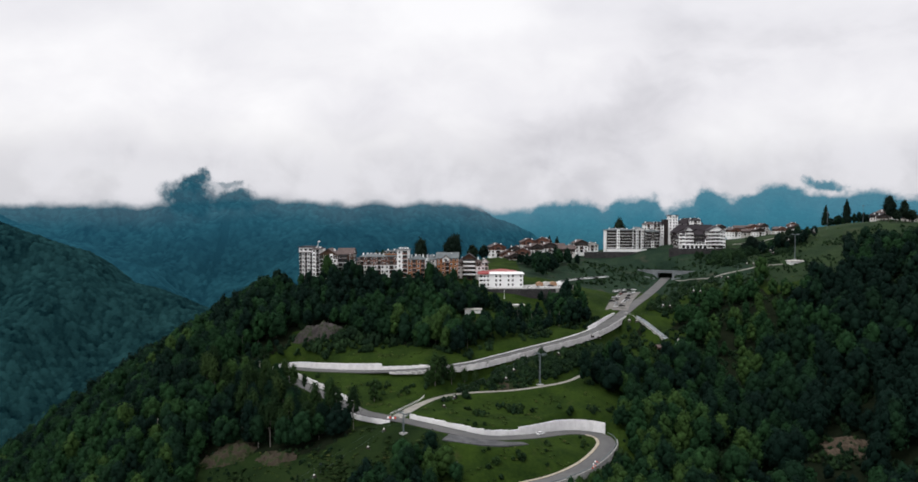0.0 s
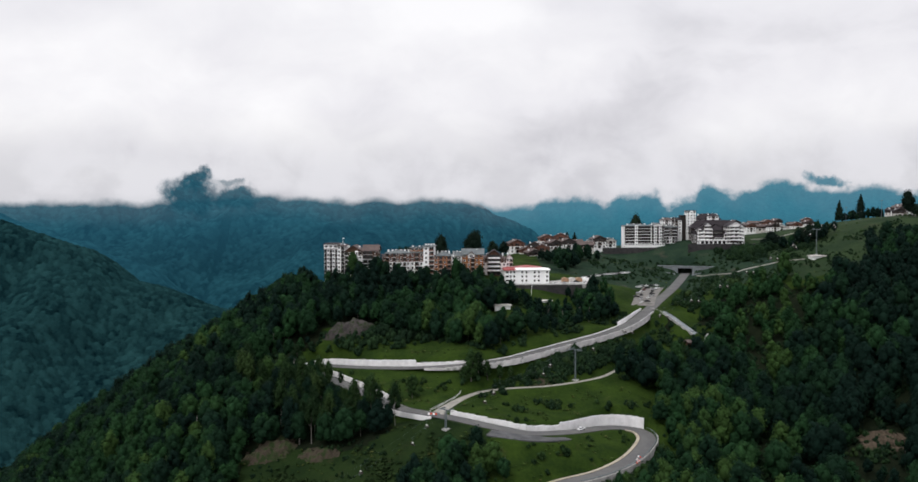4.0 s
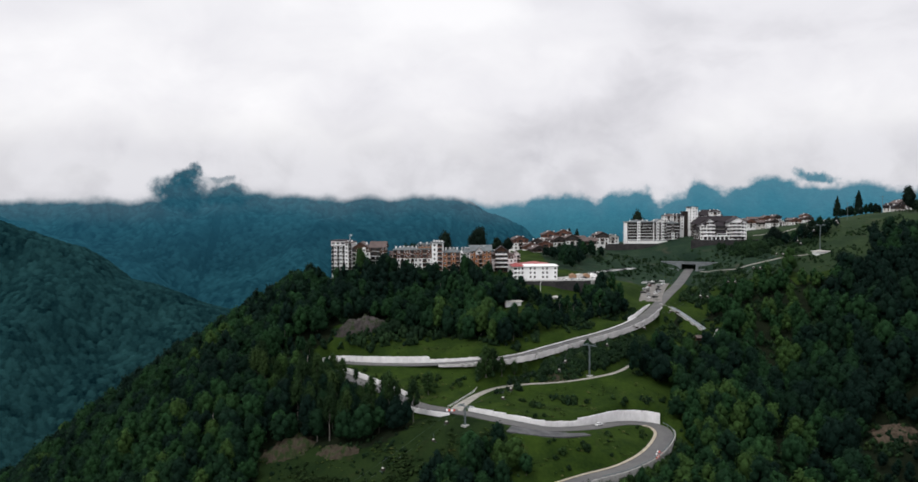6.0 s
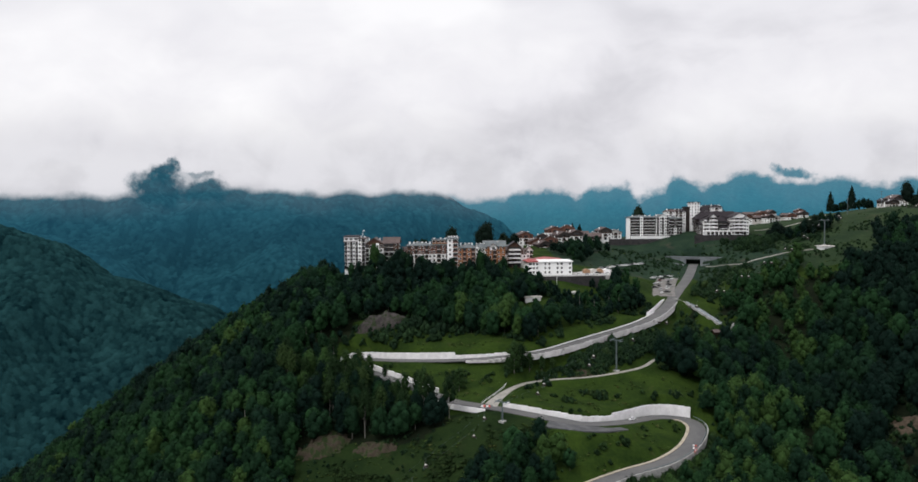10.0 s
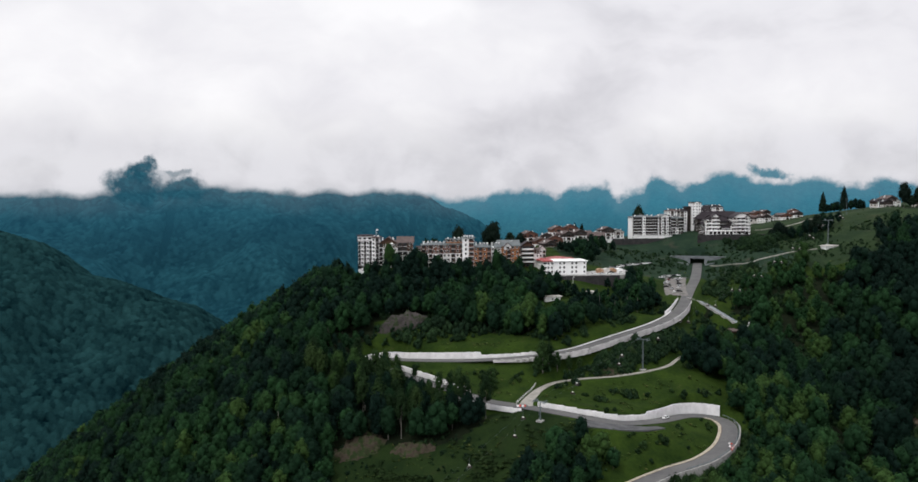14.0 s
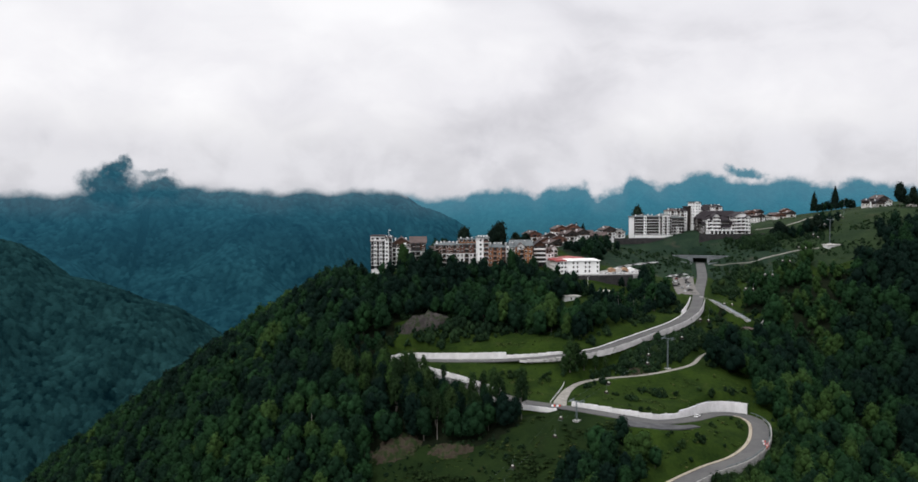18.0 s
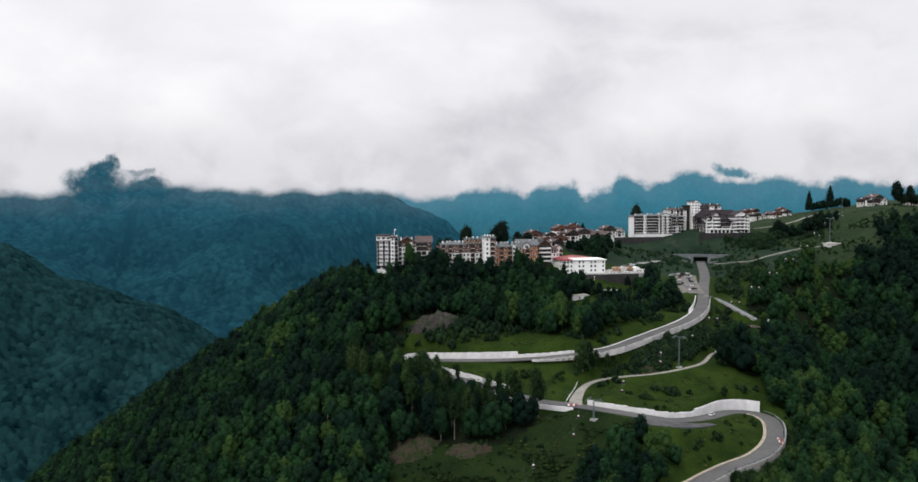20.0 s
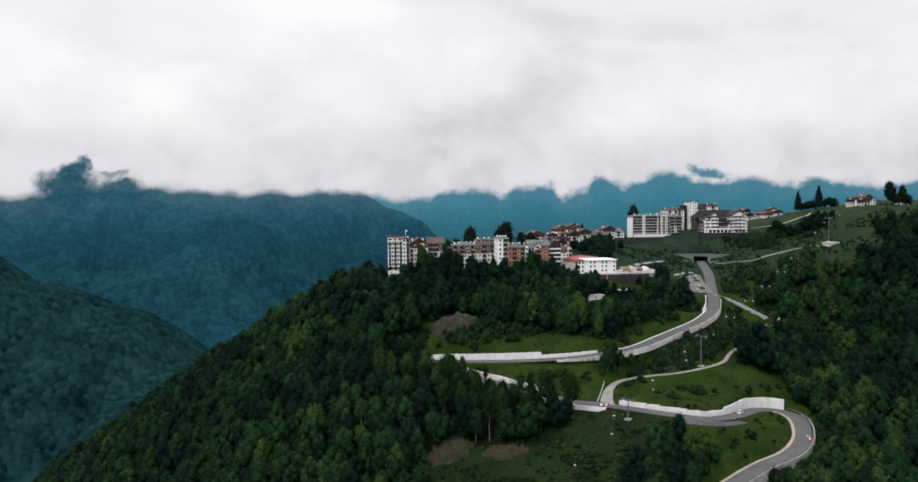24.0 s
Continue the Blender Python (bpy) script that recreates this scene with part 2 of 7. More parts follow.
DARK_WALL = surface("dark_stone_wall", (0.026, 0.026, 0.027), (0.055, 0.053, 0.053), 0.3, 0.9, 0.5, 2.0, vary=0.4)
PORTAL_STONE = surface("grey_portal_stone", (0.125, 0.142, 0.152), (0.235, 0.255, 0.268), 0.3, 0.9, 0.4, 2.0)
WHITE = surface("white_render", (0.78, 0.78, 0.775), (0.87, 0.87, 0.865), 0.2, 0.8, 0.1, 2.0, stain=((0.5, 0.49, 0.47), 0.3, 0.62, 0.4))
CREAM = surface("cream_render", (0.50, 0.475, 0.45), (0.62, 0.60, 0.57), 0.2, 0.8, 0.1, 2.0)
ORANGE = surface("orange_render", (0.25, 0.10, 0.042), (0.33, 0.14, 0.06), 0.3, 0.8, 0.1, 2.0)
GREY_TIMBER = surface("weathered_grey_timber", (0.032, 0.027, 0.025), (0.075, 0.065, 0.060), 0.6, 0.8, 0.2, 3.0, vary=0.3)
BROWN = surface("brown_timber", (0.050, 0.028, 0.020), (0.10, 0.056, 0.036), 0.6, 0.7, 0.2, 3.0, vary=0.3)
RUST = surface("reddish_timber", (0.11, 0.052, 0.038), (0.19, 0.095, 0.07), 0.5, 0.7, 0.2, 3.0, vary=0.3)
DARK_TIMBER = surface("dark_timber", (0.022, 0.018, 0.017), (0.05, 0.04, 0.036), 0.6, 0.7, 0.2, 3.0)
ROOF_GREY = surface("grey_green_roofing", (0.085, 0.098, 0.102), (0.15, 0.168, 0.172), 0.4, 0.6, 0.2, 2.0, vary=0.3)
ROOF_BROWN = surface("brown_roofing", (0.064, 0.050, 0.048), (0.118, 0.090, 0.084), 0.4, 0.7, 0.2, 2.0, vary=0.4)
ROOF_DARK = surface("dark_roofing", (0.016, 0.013, 0.016), (0.036, 0.030, 0.034), 0.4, 0.6, 0.2, 2.0)
ROOF_RED = surface("red_sheet_roofing", (0.26, 0.05, 0.05), (0.36, 0.085, 0.08), 0.3, 0.5, 0.1, 2.0)
STEEL = surface("galvanised_steel", (0.09, 0.115, 0.125), (0.17, 0.20, 0.21), 0.5, 0.6, 0.1, 4.0, metal=0.2)
RUBBER = surface("black_rubber", (0.015, 0.015, 0.015), (0.03, 0.03, 0.03), 2.0)
RED_PLASTIC = surface("red_plastic", (0.5, 0.05, 0.03), (0.62, 0.08, 0.05), 1.0, 0.5)
YELLOW_SHEET = surface("ochre_sheeting", (0.26, 0.15, 0.085), (0.40, 0.26, 0.17), 0.6, 0.6)


def glass(name, tone, rough=0.08):
    mat = bpy.data.materials.new(name)
    nt = node_tree(mat)
    s = add(nt, "ShaderNodeBsdfPrincipled", {"Base Color": (*tone, 1), "Roughness": rough, "Specular IOR Level": 0.5})
    o = add(nt, "ShaderNodeOutputMaterial")
    nt.links.new(s.outputs[0], o.inputs[0])
    return mat


PANE = glass("window_glass", (0.010, 0.012, 0.014), 0.2)
CAR_PAINTS = [surface("white_car_paint", (0.72, 0.72, 0.72), (0.8, 0.8, 0.8), 1, 0.3, 0), surface("silver_car_paint", (0.34, 0.35, 0.36), (0.42, 0.43, 0.44), 1, 0.3, 0),
              surface("black_car_paint", (0.012, 0.012, 0.014), (0.025, 0.025, 0.028), 1, 0.3, 0), surface("red_car_paint", (0.10, 0.014, 0.012), (0.15, 0.022, 0.018), 1, 0.3, 0)]


# ---- plan of the ground ----
# road centre lines: x, y, z
MAIN_ROAD = [(-20, 326, 6.0), (8, 345.7, 8.5), (26, 356.7, 9.9), (43, 365, 11.1), (58, 379, 12.5), (69, 397, 13.9), (73.5, 411, 14.9), (69, 420, 15.9), (55, 417, 17.7),
             (33, 398, 20.7), (13, 387.5, 23.2), (-3, 391.5, 25), (-17, 398, 26.5), (-30, 403, 28), (-41, 408, 28.6), (-50, 415, 29.1), (-75, 447, 31.2),
             (-88, 464, 32.2), (-99, 478, 33.1), (-105, 489, 33.8)]
UPPER_ROAD = [(-105, 489, 33.8), (-104, 496, 34.4), (-98, 496, 34.9), (-87, 487, 35.9), (-69, 478, 36.9), (-51, 472, 37.8), (-34, 466, 39.4), (-21, 463.5, 40.7),
              (-9, 462.5, 42), (9, 465.5, 44), (26, 475.7, 46.3), (43, 488, 48.2), (72, 511, 51.4), (97, 545, 54.6), (128, 610, 60), (152, 661, 64.3), (181, 733, 69), (183, 738, 69.2)]
TRACK = [(-30.5, 405, 28), (-26.5, 417, 28.3), (-17.5, 436, 28.7), (-7, 448.5, 29.2), (7, 452.6, 30), (20, 451.8, 30.9), (33, 451.4, 32), (49, 455, 33.5), (61, 462, 34.5), (73, 478, 35.5), (88, 493, 36.5)]
BAY = [(-6, 382.5, 25.0), (4, 379.5, 24.2), (12, 379.3, 23.3), (20, 382, 22.3), (29, 388, 21.1)]
LOT = [(111.5, 590, 58.3), (117, 610, 59.9), (126, 636, 62.1), (136, 662, 64.2)]
SIDE_ROAD = [(117, 582, 57.8), (124, 572, 55.0), (130, 556, 50.0), (135, 541, 45.5)]
# spots that give the lie of the land: benches, slopes, valley
HILL_LEFT = [(-151, 429, 20), (-183, 405, -5), (-146, 488, 37), (-170, 517, 33), (-239, 601, 2), (-240, 466, -18), (-282, 575, -30), (-330, 650, -66), (-400, 500, -122), (-520, 700, -200), (-420, 330, -160), (-400, 760, -118),
             (-300, 300, -95), (-270, 760, -30), (-360, 1000, -140), (-180, 330, -40), (-140, 640, 62), (-160, 800, 20)]
HILL_NEAR = [(-86, 387, 12), (-111, 402, 12.5), (-21, 352, 11), (-70, 350, 1), (-120, 340, -14), (0, 300, -6), (-60, 280, -18), (110, 330, -16), (95, 404, 7), (110, 360, -10), (70, 345, -4),
             (30, 376, 17.5), (-8, 374, 21), (11, 372, 19.5), (-65, 420, 26), (60, 430, 23), (20, 418, 25), (-5, 430, 28), (78, 432, 21)]
HILL_MID = [(-70, 493, 41.5), (-40, 485, 43), (-88, 512, 52), (-60, 545, 58), (-120, 560, 58), (-10, 520, 53), (11, 528, 63), (40, 530, 56), (70, 555, 57), (45, 470, 38), (75, 500, 44), (-55, 458, 34), (-25, 445, 32)]
PLATEAU = [(-105, 612, 78), (-40, 597, 78), (0, 615, 77), (30, 600, 75), (75, 625, 72), (90, 600, 64), (60, 585, 66), (118, 640, 62.6), (40, 770, 86), (-60, 700, 74), (100, 790, 86), (160, 802, 88), (235, 765, 93), (187, 775, 92), (215, 850, 97), (245, 852, 98), (272, 850, 98),
           (175, 757, 83.5), (198, 750, 86), (235, 752, 87.5), (150, 782, 84), (125, 783, 83), (280, 900, 96), (130, 720, 76), (100, 690, 72)]
HILL_RIGHT = [(140, 600, 54), (160, 580, 46), (188, 511, 14), (209, 525, 27), (272, 597, 64), (275, 680, 90), (362, 735, 117), (220, 700, 80), (420, 900, 112), (520, 800, 120), (430, 640, 96), (340, 600, 86), (300, 520, 55), (230, 440, 10), (160, 440, 2),
              (330, 430, 40), (480, 420, 60), (300, 330, -10), (200, 340, -20), (520, 560, 92), (320, 960, 96), (150, 990, 70)]


def thin_plate(spots):
    p = np.array(spots, float)
    xy, z = p[:, :2] / 100, p[:, 2]
    n = len(p)
    d2 = ((xy[:, None] - xy[None]) ** 2).sum(2)
    a = np.zeros((n + 3, n + 3))
    a[:n, :n] = 0.5 * d2 * np.log(d2 + 1e-9) + 0.01 * np.eye(n)
    a[:n, n], a[:n, n + 1:] = 1, xy
    a[n:, :n] = a[:n, n:].T
    w = np.linalg.solve(a, np.r_[z, 0, 0, 0])

    def height(x, y):
        out = np.full(np.shape(x), w[n]) + w[n + 1] * x / 100 + w[n + 2] * y / 100
        for (px, py), wi in zip(xy, w):
            r2 = (x / 100 - px) ** 2 + (y / 100 - py) ** 2
            out = out + wi * 0.5 * r2 * np.log(r2 + 1e-9)
        return out
    return height


def along(line, step=3.0):
    """A smooth line through the given places, cut into even steps."""
    p = np.array(line, float)
    q = np.vstack([2 * p[0] - p[1], p, 2 * p[-1] - p[-2]])
    out = []
    for i in range(1, len(q) - 2):
        for u in np.linspace(0, 1, 12, endpoint=False):
            a, b, c, d = q[i - 1], q[i], q[i + 1], q[i + 2]
            out.append(0.5 * (2 * b + (c - a) * u + (2 * a - 5 * b + 4 * c - d) * u * u + (3 * b - a - 3 * c + d) * u ** 3))
    out = np.array(out + [p[-1]])
    s = np.r_[0, np.cumsum(np.linalg.norm(np.diff(out[:, :2], axis=0), axis=1))]
    t = np.linspace(0, s[-1], max(2, int(s[-1] / step) + 1))
    return np.array([np.interp(t, s, out[:, k]) for k in range(3)]).T


def line_distance(x, y, line):
    """Distance to the line, its height there, the side (left is plus) and how far along it lies."""
    best = np.full(np.shape(x), 1e9)
    zz, side, far = np.zeros(np.shape(x)), np.zeros(np.shape(x)), np.zeros(np.shape(x))
    run = 0.0
    for a, b in zip(line[:-1], line[1:]):
        dx, dy = b[0] - a[0], b[1] - a[1]
        ll = math.hypot(dx, dy)
        u = np.clip(((x - a[0]) * dx + (y - a[1]) * dy) / (ll * ll), 0, 1)
        d = np.hypot(x - a[0] - u * dx, y - a[1] - u * dy)
        m = d < best
        best = np.where(m, d, best)
        zz = np.where(m, a[2] + u * (b[2] - a[2]), zz)
        side = np.where(m, np.sign(dx * (y - a[1]) - dy * (x - a[0])), side)
        far = np.where(m, run + u * ll, far)
        run += ll
    return best, zz, side, far


def smooth(a, b, v):
    u = np.clip((v - a) / (b - a), 0, 1)
    return u * u * (3 - 2 * u)


MAIN, UPPER, PATH_, SIDE, BAY_LINE = along(MAIN_ROAD), along(UPPER_ROAD), along(TRACK), along(SIDE_ROAD), along(BAY, 2.0)
LOT_LINE = along(LOT)
hill = thin_plate(MAIN_ROAD[::2] + UPPER_ROAD[::2] + TRACK[2::2] + HILL_LEFT + HILL_NEAR + HILL_MID + PLATEAU + HILL_RIGHT)
# crests of the mountains: x, y, z
SPUR = [(-1700, 1700, 330), (-1200, 1800, 150), (-897, 1830, 68), (-804, 1830, 30), (-734, 1830, -22), (-603, 1830, -70), (-507, 1830, -96), (-434, 1830, -140), (-340, 1840, -230)]
RIDGE = [(-3200, 3300, 480), (-1900, 3500, 400), (-1130, 3600, 380), (-900, 3620, 290), (-727, 3620, 250), (-400, 3610, 235), (-174, 3600, 215), (11, 3600, 176), (92, 3595, 142), (161, 3590, 98), (262, 3580, 47), (364, 3570, -20), (480, 3560, -130)]
RIDGE_ARM = [(-760, 3560, 150), (-620, 3200, 10), (-500, 2850, -120), (-330, 2550, -270)]
SPUR_BACK = [(-1500, 2500, 150), (-1270, 2475, 72), (-1106, 2470, 32), (-941, 2465, -46), (-854, 2460, -112), (-776, 2450, -150), (-690, 2430, -200)]
FAR_RIDGE = [(-300, 4000, 150), (368, 4000, 205), (738, 4000, 245), (1173, 4000, 300), (1765, 4000, 335), (2374, 4000, 330), (3000, 3900, 340)]


def mountain(x, y, crests, base=-480.0):
    out = np.full(np.shape(x), base)
    for crest, fall in crests:
        d, z, _, s = line_distance(x, y, crest)
        reach = 230 if crest is SPUR else 500
        ribs = 44 * np.sin(s / 190 + 1.2 * np.sin(d / 240 + s / 310) + 1) * smooth(0, reach, d) + 17 * np.sin(s / 83 + 1.5 * np.sin(s / 67 + d / 140) + d / 110) * smooth(0, 0.6 * reach, d)
        h = z - fall * (np.sqrt(d * d + 60 ** 2) - 60) + ribs - 10
        out = np.maximum(out, h) + 12 * np.exp(-((out - h) / 40) ** 2)
    return out


def ground(x, y):
    x, y = np.asarray(x, float), np.asarray(y, float)
    near = smooth(0, 1, np.minimum(np.minimum((x + 640) / 260, (760 - x) / 220), np.minimum((1230 - y) / 240, 1)))
    h = hill(np.clip(x, -640, 760), np.clip(y, 120, 1230))
    h = np.where(near > 0, h, 0)
    far = mountain(x, y, [(SPUR, 0.6)])
    z = near * h + (1 - near) * far
    # road beds are cut into the slope
    for line, half, soft in ((PATH_, 1.8, 4), (SIDE, 3.0, 5), (BAY_LINE, 5.6, 7), (LOT_LINE, 8.2, 7), (MAIN, 5.2, 5), (UPPER, 5.2, 5)):
        d, zr, side, s = line_distance(x, y, line)
        drop, rise = np.zeros(np.shape(d)), np.zeros(np.shape(d))
        if line is MAIN:
            end = smooth(2, 8, x + 20) * (s < 125)
            drop = np.where(side < 0, 3.4 * end, np.where((x > -66) & (x < -28) & (y > 398), 1.5, 0.0))
            rise = np.where((side < 0) & (s > 128) & (x > -30), np.interp(x, [-30, 33, 50, 75], [1.6, 2.2, 4.6, 5.0]), 0.0)
        if line is UPPER:
            drop = np.where(side < 0, 1.4 * smooth(-60, -38, x) * smooth(108, 96, x), 0.0)
            rise = np.where((side > 0) & (x < -12), np.interp(x, [-104, -47, -46, -12], [2.6, 3.2, 1.6, 0.8]), 0.0)
        up, down = rise > 0, drop > 0
        fade = np.exp(-np.maximum(d - 5, 0) / 12)
        z = z + (rise - drop) * fade
        lo = np.where(up, 7.2, np.where(down, 0.9, half))
        w = 1 - smooth(lo, lo + np.where(up | down, 2.3, soft), d)
        z = z + (zr - 0.25 - z) * w
    d, zr, _, _ = line_distance(x, y, PATH_)
    w = (1 - smooth(3.0, 5.5, d)) * smooth(4.2, 7.0, line_distance(x, y, MAIN)[0])
    return z + (zr - 0.25 - z) * w


# ---- builders ----
def mesh_of(name, verts, faces, mats, index=None, tint=None, shade=False):
    """A mesh from numpy arrays: faces is (n, 3) or (n, 4)."""
    me = bpy.data.meshes.new(name)
    verts, faces = np.asarray(verts, np.float32), np.asarray(faces, np.int32)
    k = faces.shape[1]
    me.vertices.add(len(verts))
    me.vertices.foreach_set("co", verts.ravel())
    me.loops.add(faces.size)
    me.loops.foreach_set("vertex_index", faces.ravel())
    me.polygons.add(len(faces))
    me.polygons.foreach_set("loop_start", np.arange(0, faces.size, k, dtype=np.int32))
    for m in mats:
        me.materials.append(m)
    if index is not None:
        me.polygons.foreach_set("material_index", np.asarray(index, np.int32))
    if tint is not None:
        me.attributes.new("tint", "FLOAT", "POINT").data.foreach_set("value", np.asarray(tint, np.float32))
    me.polygons.foreach_set("use_smooth", np.full(len(faces), shade))
    me.update(calc_edges=True)
    return me


def thing(name, label, category, m=None, group="", kind=""):
    ob = tagged(new(name), label, category, group, kind)
    if m is not None:
        ob.matrix_world = m
    return ob


def part(name, data, material, parent, label="", m=None):
    """ONE mesh object under a thing or a part. data: a bmesh, or a mesh to share."""
    if isinstance(data, bmesh.types.BMesh):
        me = bpy.data.meshes.new(name)
        bmesh.ops.recalc_face_normals(data, faces=data.faces)
        data.to_mesh(me)
        data.free()
        for mt in (material if isinstance(material, (list, tuple)) else [material]):
            me.materials.append(mt)
    else:
        me = data
    ob = new(name, me)
    ob.parent = parent
    if m is not None:
        ob.matrix_basis = m
    if label:
        tagged(ob, label)
    return ob


def box(bm, x0, x1, y0, y1, z0, z1, mi=0, top=0.0):
    """A block; top: how far its upper edges are drawn in."""
    v = [bm.verts.new(c) for c in ((x0, y0, z0), (x1, y0, z0), (x1, y1, z0), (x0, y1, z0),
                                   (x0 + top, y0 + top, z1), (x1 - top, y0 + top, z1), (x1 - top, y1 - top, z1), (x0 + top, y1 - top, z1))]
    for f in ((0, 3, 2, 1), (4, 5, 6, 7), (0, 1, 5, 4), (1, 2, 6, 5), (2, 3, 7, 6), (3, 0, 4, 7)):
        bm.faces.new([v[i] for i in f]).material_index = mi
    return v


def prism(bm, outline, y0, y1, mi=0):
    """An outline in x and z, drawn out from y0 to y1."""
    a = [bm.verts.new((x, y0, z)) for x, z in outline]
    b = [bm.verts.new((x, y1, z)) for x, z in outline]
    n = len(a)
    bm.faces.new(a).material_index = mi
    bm.faces.new(b[::-1]).material_index = mi
    for i in range(n):
        bm.faces.new([a[i], b[i], b[(i + 1) % n], a[(i + 1) % n]]).material_index = mi


def tube(bm, a, b, r0, r1, n=8, mi=0):
    a, b = Vector(a), Vector(b)
    q = (b - a).to_track_quat("Z", "Y")
    ra = [bm.verts.new(a + q @ Vector((r0 * math.cos(2 * math.pi * i / n), r0 * math.sin(2 * math.pi * i / n), 0))) for i in range(n)]
    rb = [bm.verts.new(b + q @ Vector((r1 * math.cos(2 * math.pi * i / n), r1 * math.sin(2 * math.pi * i / n), 0))) for i in range(n)]
    for i in range(n):
        bm.faces.new([ra[i], ra[(i + 1) % n], rb[(i + 1) % n], rb[i]]).material_index = mi
    bm.faces.new(ra[::-1]).material_index = mi
    bm.faces.new(rb).material_index = mi


def inside(x, y, poly):
    hit = np.zeros(np.shape(x), bool)
    for (ax, ay), (bx, by) in zip(poly, poly[1:] + poly[:1]):
        if ay != by:
            hit ^= ((ay > y) != (by > y)) & (x < (bx - ax) * (y - ay) / (by - ay) + ax)
    return hit


def z_at(x, y):
    return float(ground(np.array([x]), np.array([y]))[0])


def wobble(x, y, size, seed=0.0):
    """Smooth uneven numbers from -1 to 1 over the plan."""
    u, v = x / size + seed, y / size - seed
    return (np.sin(u * 2.1 + 1.3 * np.sin(v * 1.7)) + np.sin(v * 2.7 + 1.1 * np.sin(u * 2.3 + 4)) + np.sin((u + v) * 1.9 + 2 * np.sin(u - v))) / 3


# ---- ground ----
def spread(lo, hi, fine0, fine1, fine, coarse):
    """Grid lines, close together between fine0 and fine1 and wider and wider outside."""
    mid = np.arange(fine0, fine1 + 0.1, fine)
    left, right, s = [fine0], [fine1], fine
    while left[-1] > lo:
        s = min(s * 1.22, coarse)
        left.append(left[-1] - s)
    s = fine
    while right[-1] < hi:
        s = min(s * 1.22, coarse)
        right.append(right[-1] + s)
    return np.r_[left[:0:-1], mid, right[1:]]


def sheet(xs, ys, height):
    gx, gy = np.meshgrid(xs, ys)
    gz = height(gx, gy)
    n, m = len(xs), len(ys)
    i = np.arange(n * m).reshape(m, n)
    faces = np.stack([i[:-1, :-1], i[:-1, 1:], i[1:, 1:], i[1:, :-1]], -1).reshape(-1, 4)
    return np.stack([gx, gy, gz], -1).reshape(-1, 3), faces


def bumpy_ground(x, y):
    z = ground(x, y)
    off = np.minimum(np.minimum(line_distance(x, y, MAIN)[0], line_distance(x, y, UPPER)[0]), line_distance(x, y, PATH_)[0])
    flat = smooth(6, 14, off)
    far = smooth(900, 1500, y)
    return z + flat * (0.5 * wobble(x, y, 11) + 0.25 * wobble(x, y, 4, 3)) + far * (10 * wobble(x, y, 120, 1) + 4 * wobble(x, y, 45, 2))


def sheet_height(x, y):
    """The height of the built sheet, between its grid lines."""
    i, j = np.clip(np.searchsorted(xs, x) - 1, 0, len(xs) - 2), np.clip(np.searchsorted(ys, y) - 1, 0, len(ys) - 2)
    u, v = (x - xs[i]) / (xs[i + 1] - xs[i]), (y - ys[j]) / (ys[j + 1] - ys[j])
    return (1 - v) * ((1 - u) * grid_z[j, i] + u * grid_z[j, i + 1]) + v * ((1 - u) * grid_z[j + 1, i] + u * grid_z[j + 1, i + 1])


# open ground in the plan, where no forest stands
CLEARINGS = [[(-28, 405), (-14, 432), (5, 446), (45, 449), (80, 458), (95, 448), (82, 430), (60, 424), (20, 397), (0, 392)],
             [(-100, 490), (-85, 480), (-50, 466), (-15, 456), (-22, 440), (-31, 418), (-45, 412), (-60, 432), (-80, 455)],
             [(0, 382), (-8, 360), (10, 350), (35, 363), (55, 380), (66, 402), (60, 409), (35, 393), (15, 381)],
             [(-110, 498), (-103, 512), (-70, 514), (-40, 508), (-12, 482), (-40, 474), (-80, 492)],
             [(-122, 376), (-124, 394), (-108, 403), (-92, 395), (-66, 386), (-53, 394), (-44, 404), (-32, 402), (-8, 388), (-12, 372), (-30, 362), (-60, 330), (-112, 335)],
             [(-130, 602), (-70, 597), (-45, 580), (0, 588), (10, 600), (10, 580), (70, 580), (85, 600), (95, 660), (20, 660), (-130, 650)],
             [(70, 640), (60, 720), (30, 740), (20, 900), (300, 900), (300, 700), (262, 655), (215, 655), (190, 640), (165, 610), (145, 575), (120, 570), (100, 560), (86, 580), (84, 640)],
             [(250, 655), (255, 700), (300, 720), (300, 1000), (470, 1000), (470, 800), (410, 745), (330, 712), (290, 690), (282, 655)],
             [(-14, 394), (3, 386), (-4, 356), (-15, 366)],
             [(-106, 500), (-70, 500), (-70, 524), (-106, 524)],
             [(232, 628), (292, 632), (300, 690), (240, 690)],
             [(1, 524), (20, 520), (22, 540), (4, 540)],
             [(33, 553), (50, 550), (58, 584), (14, 584), (22, 572)],
             [(100, 572), (112, 570), (126, 600), (134, 640), (144, 672), (112, 672), (106, 630)],
             [(78, 500), (100, 530), (140, 575), (170, 580), (150, 545), (120, 510), (95, 485)],
             [(-2, 456), (20, 466), (45, 483), (76, 508), (92, 498), (76, 480), (62, 465), (45, 458), (20, 455)]]


def open_ground(x, y):
    m = np.zeros(np.shape(x), bool)
    for p in CLEARINGS:
        m |= inside(x, y, p)
    return m


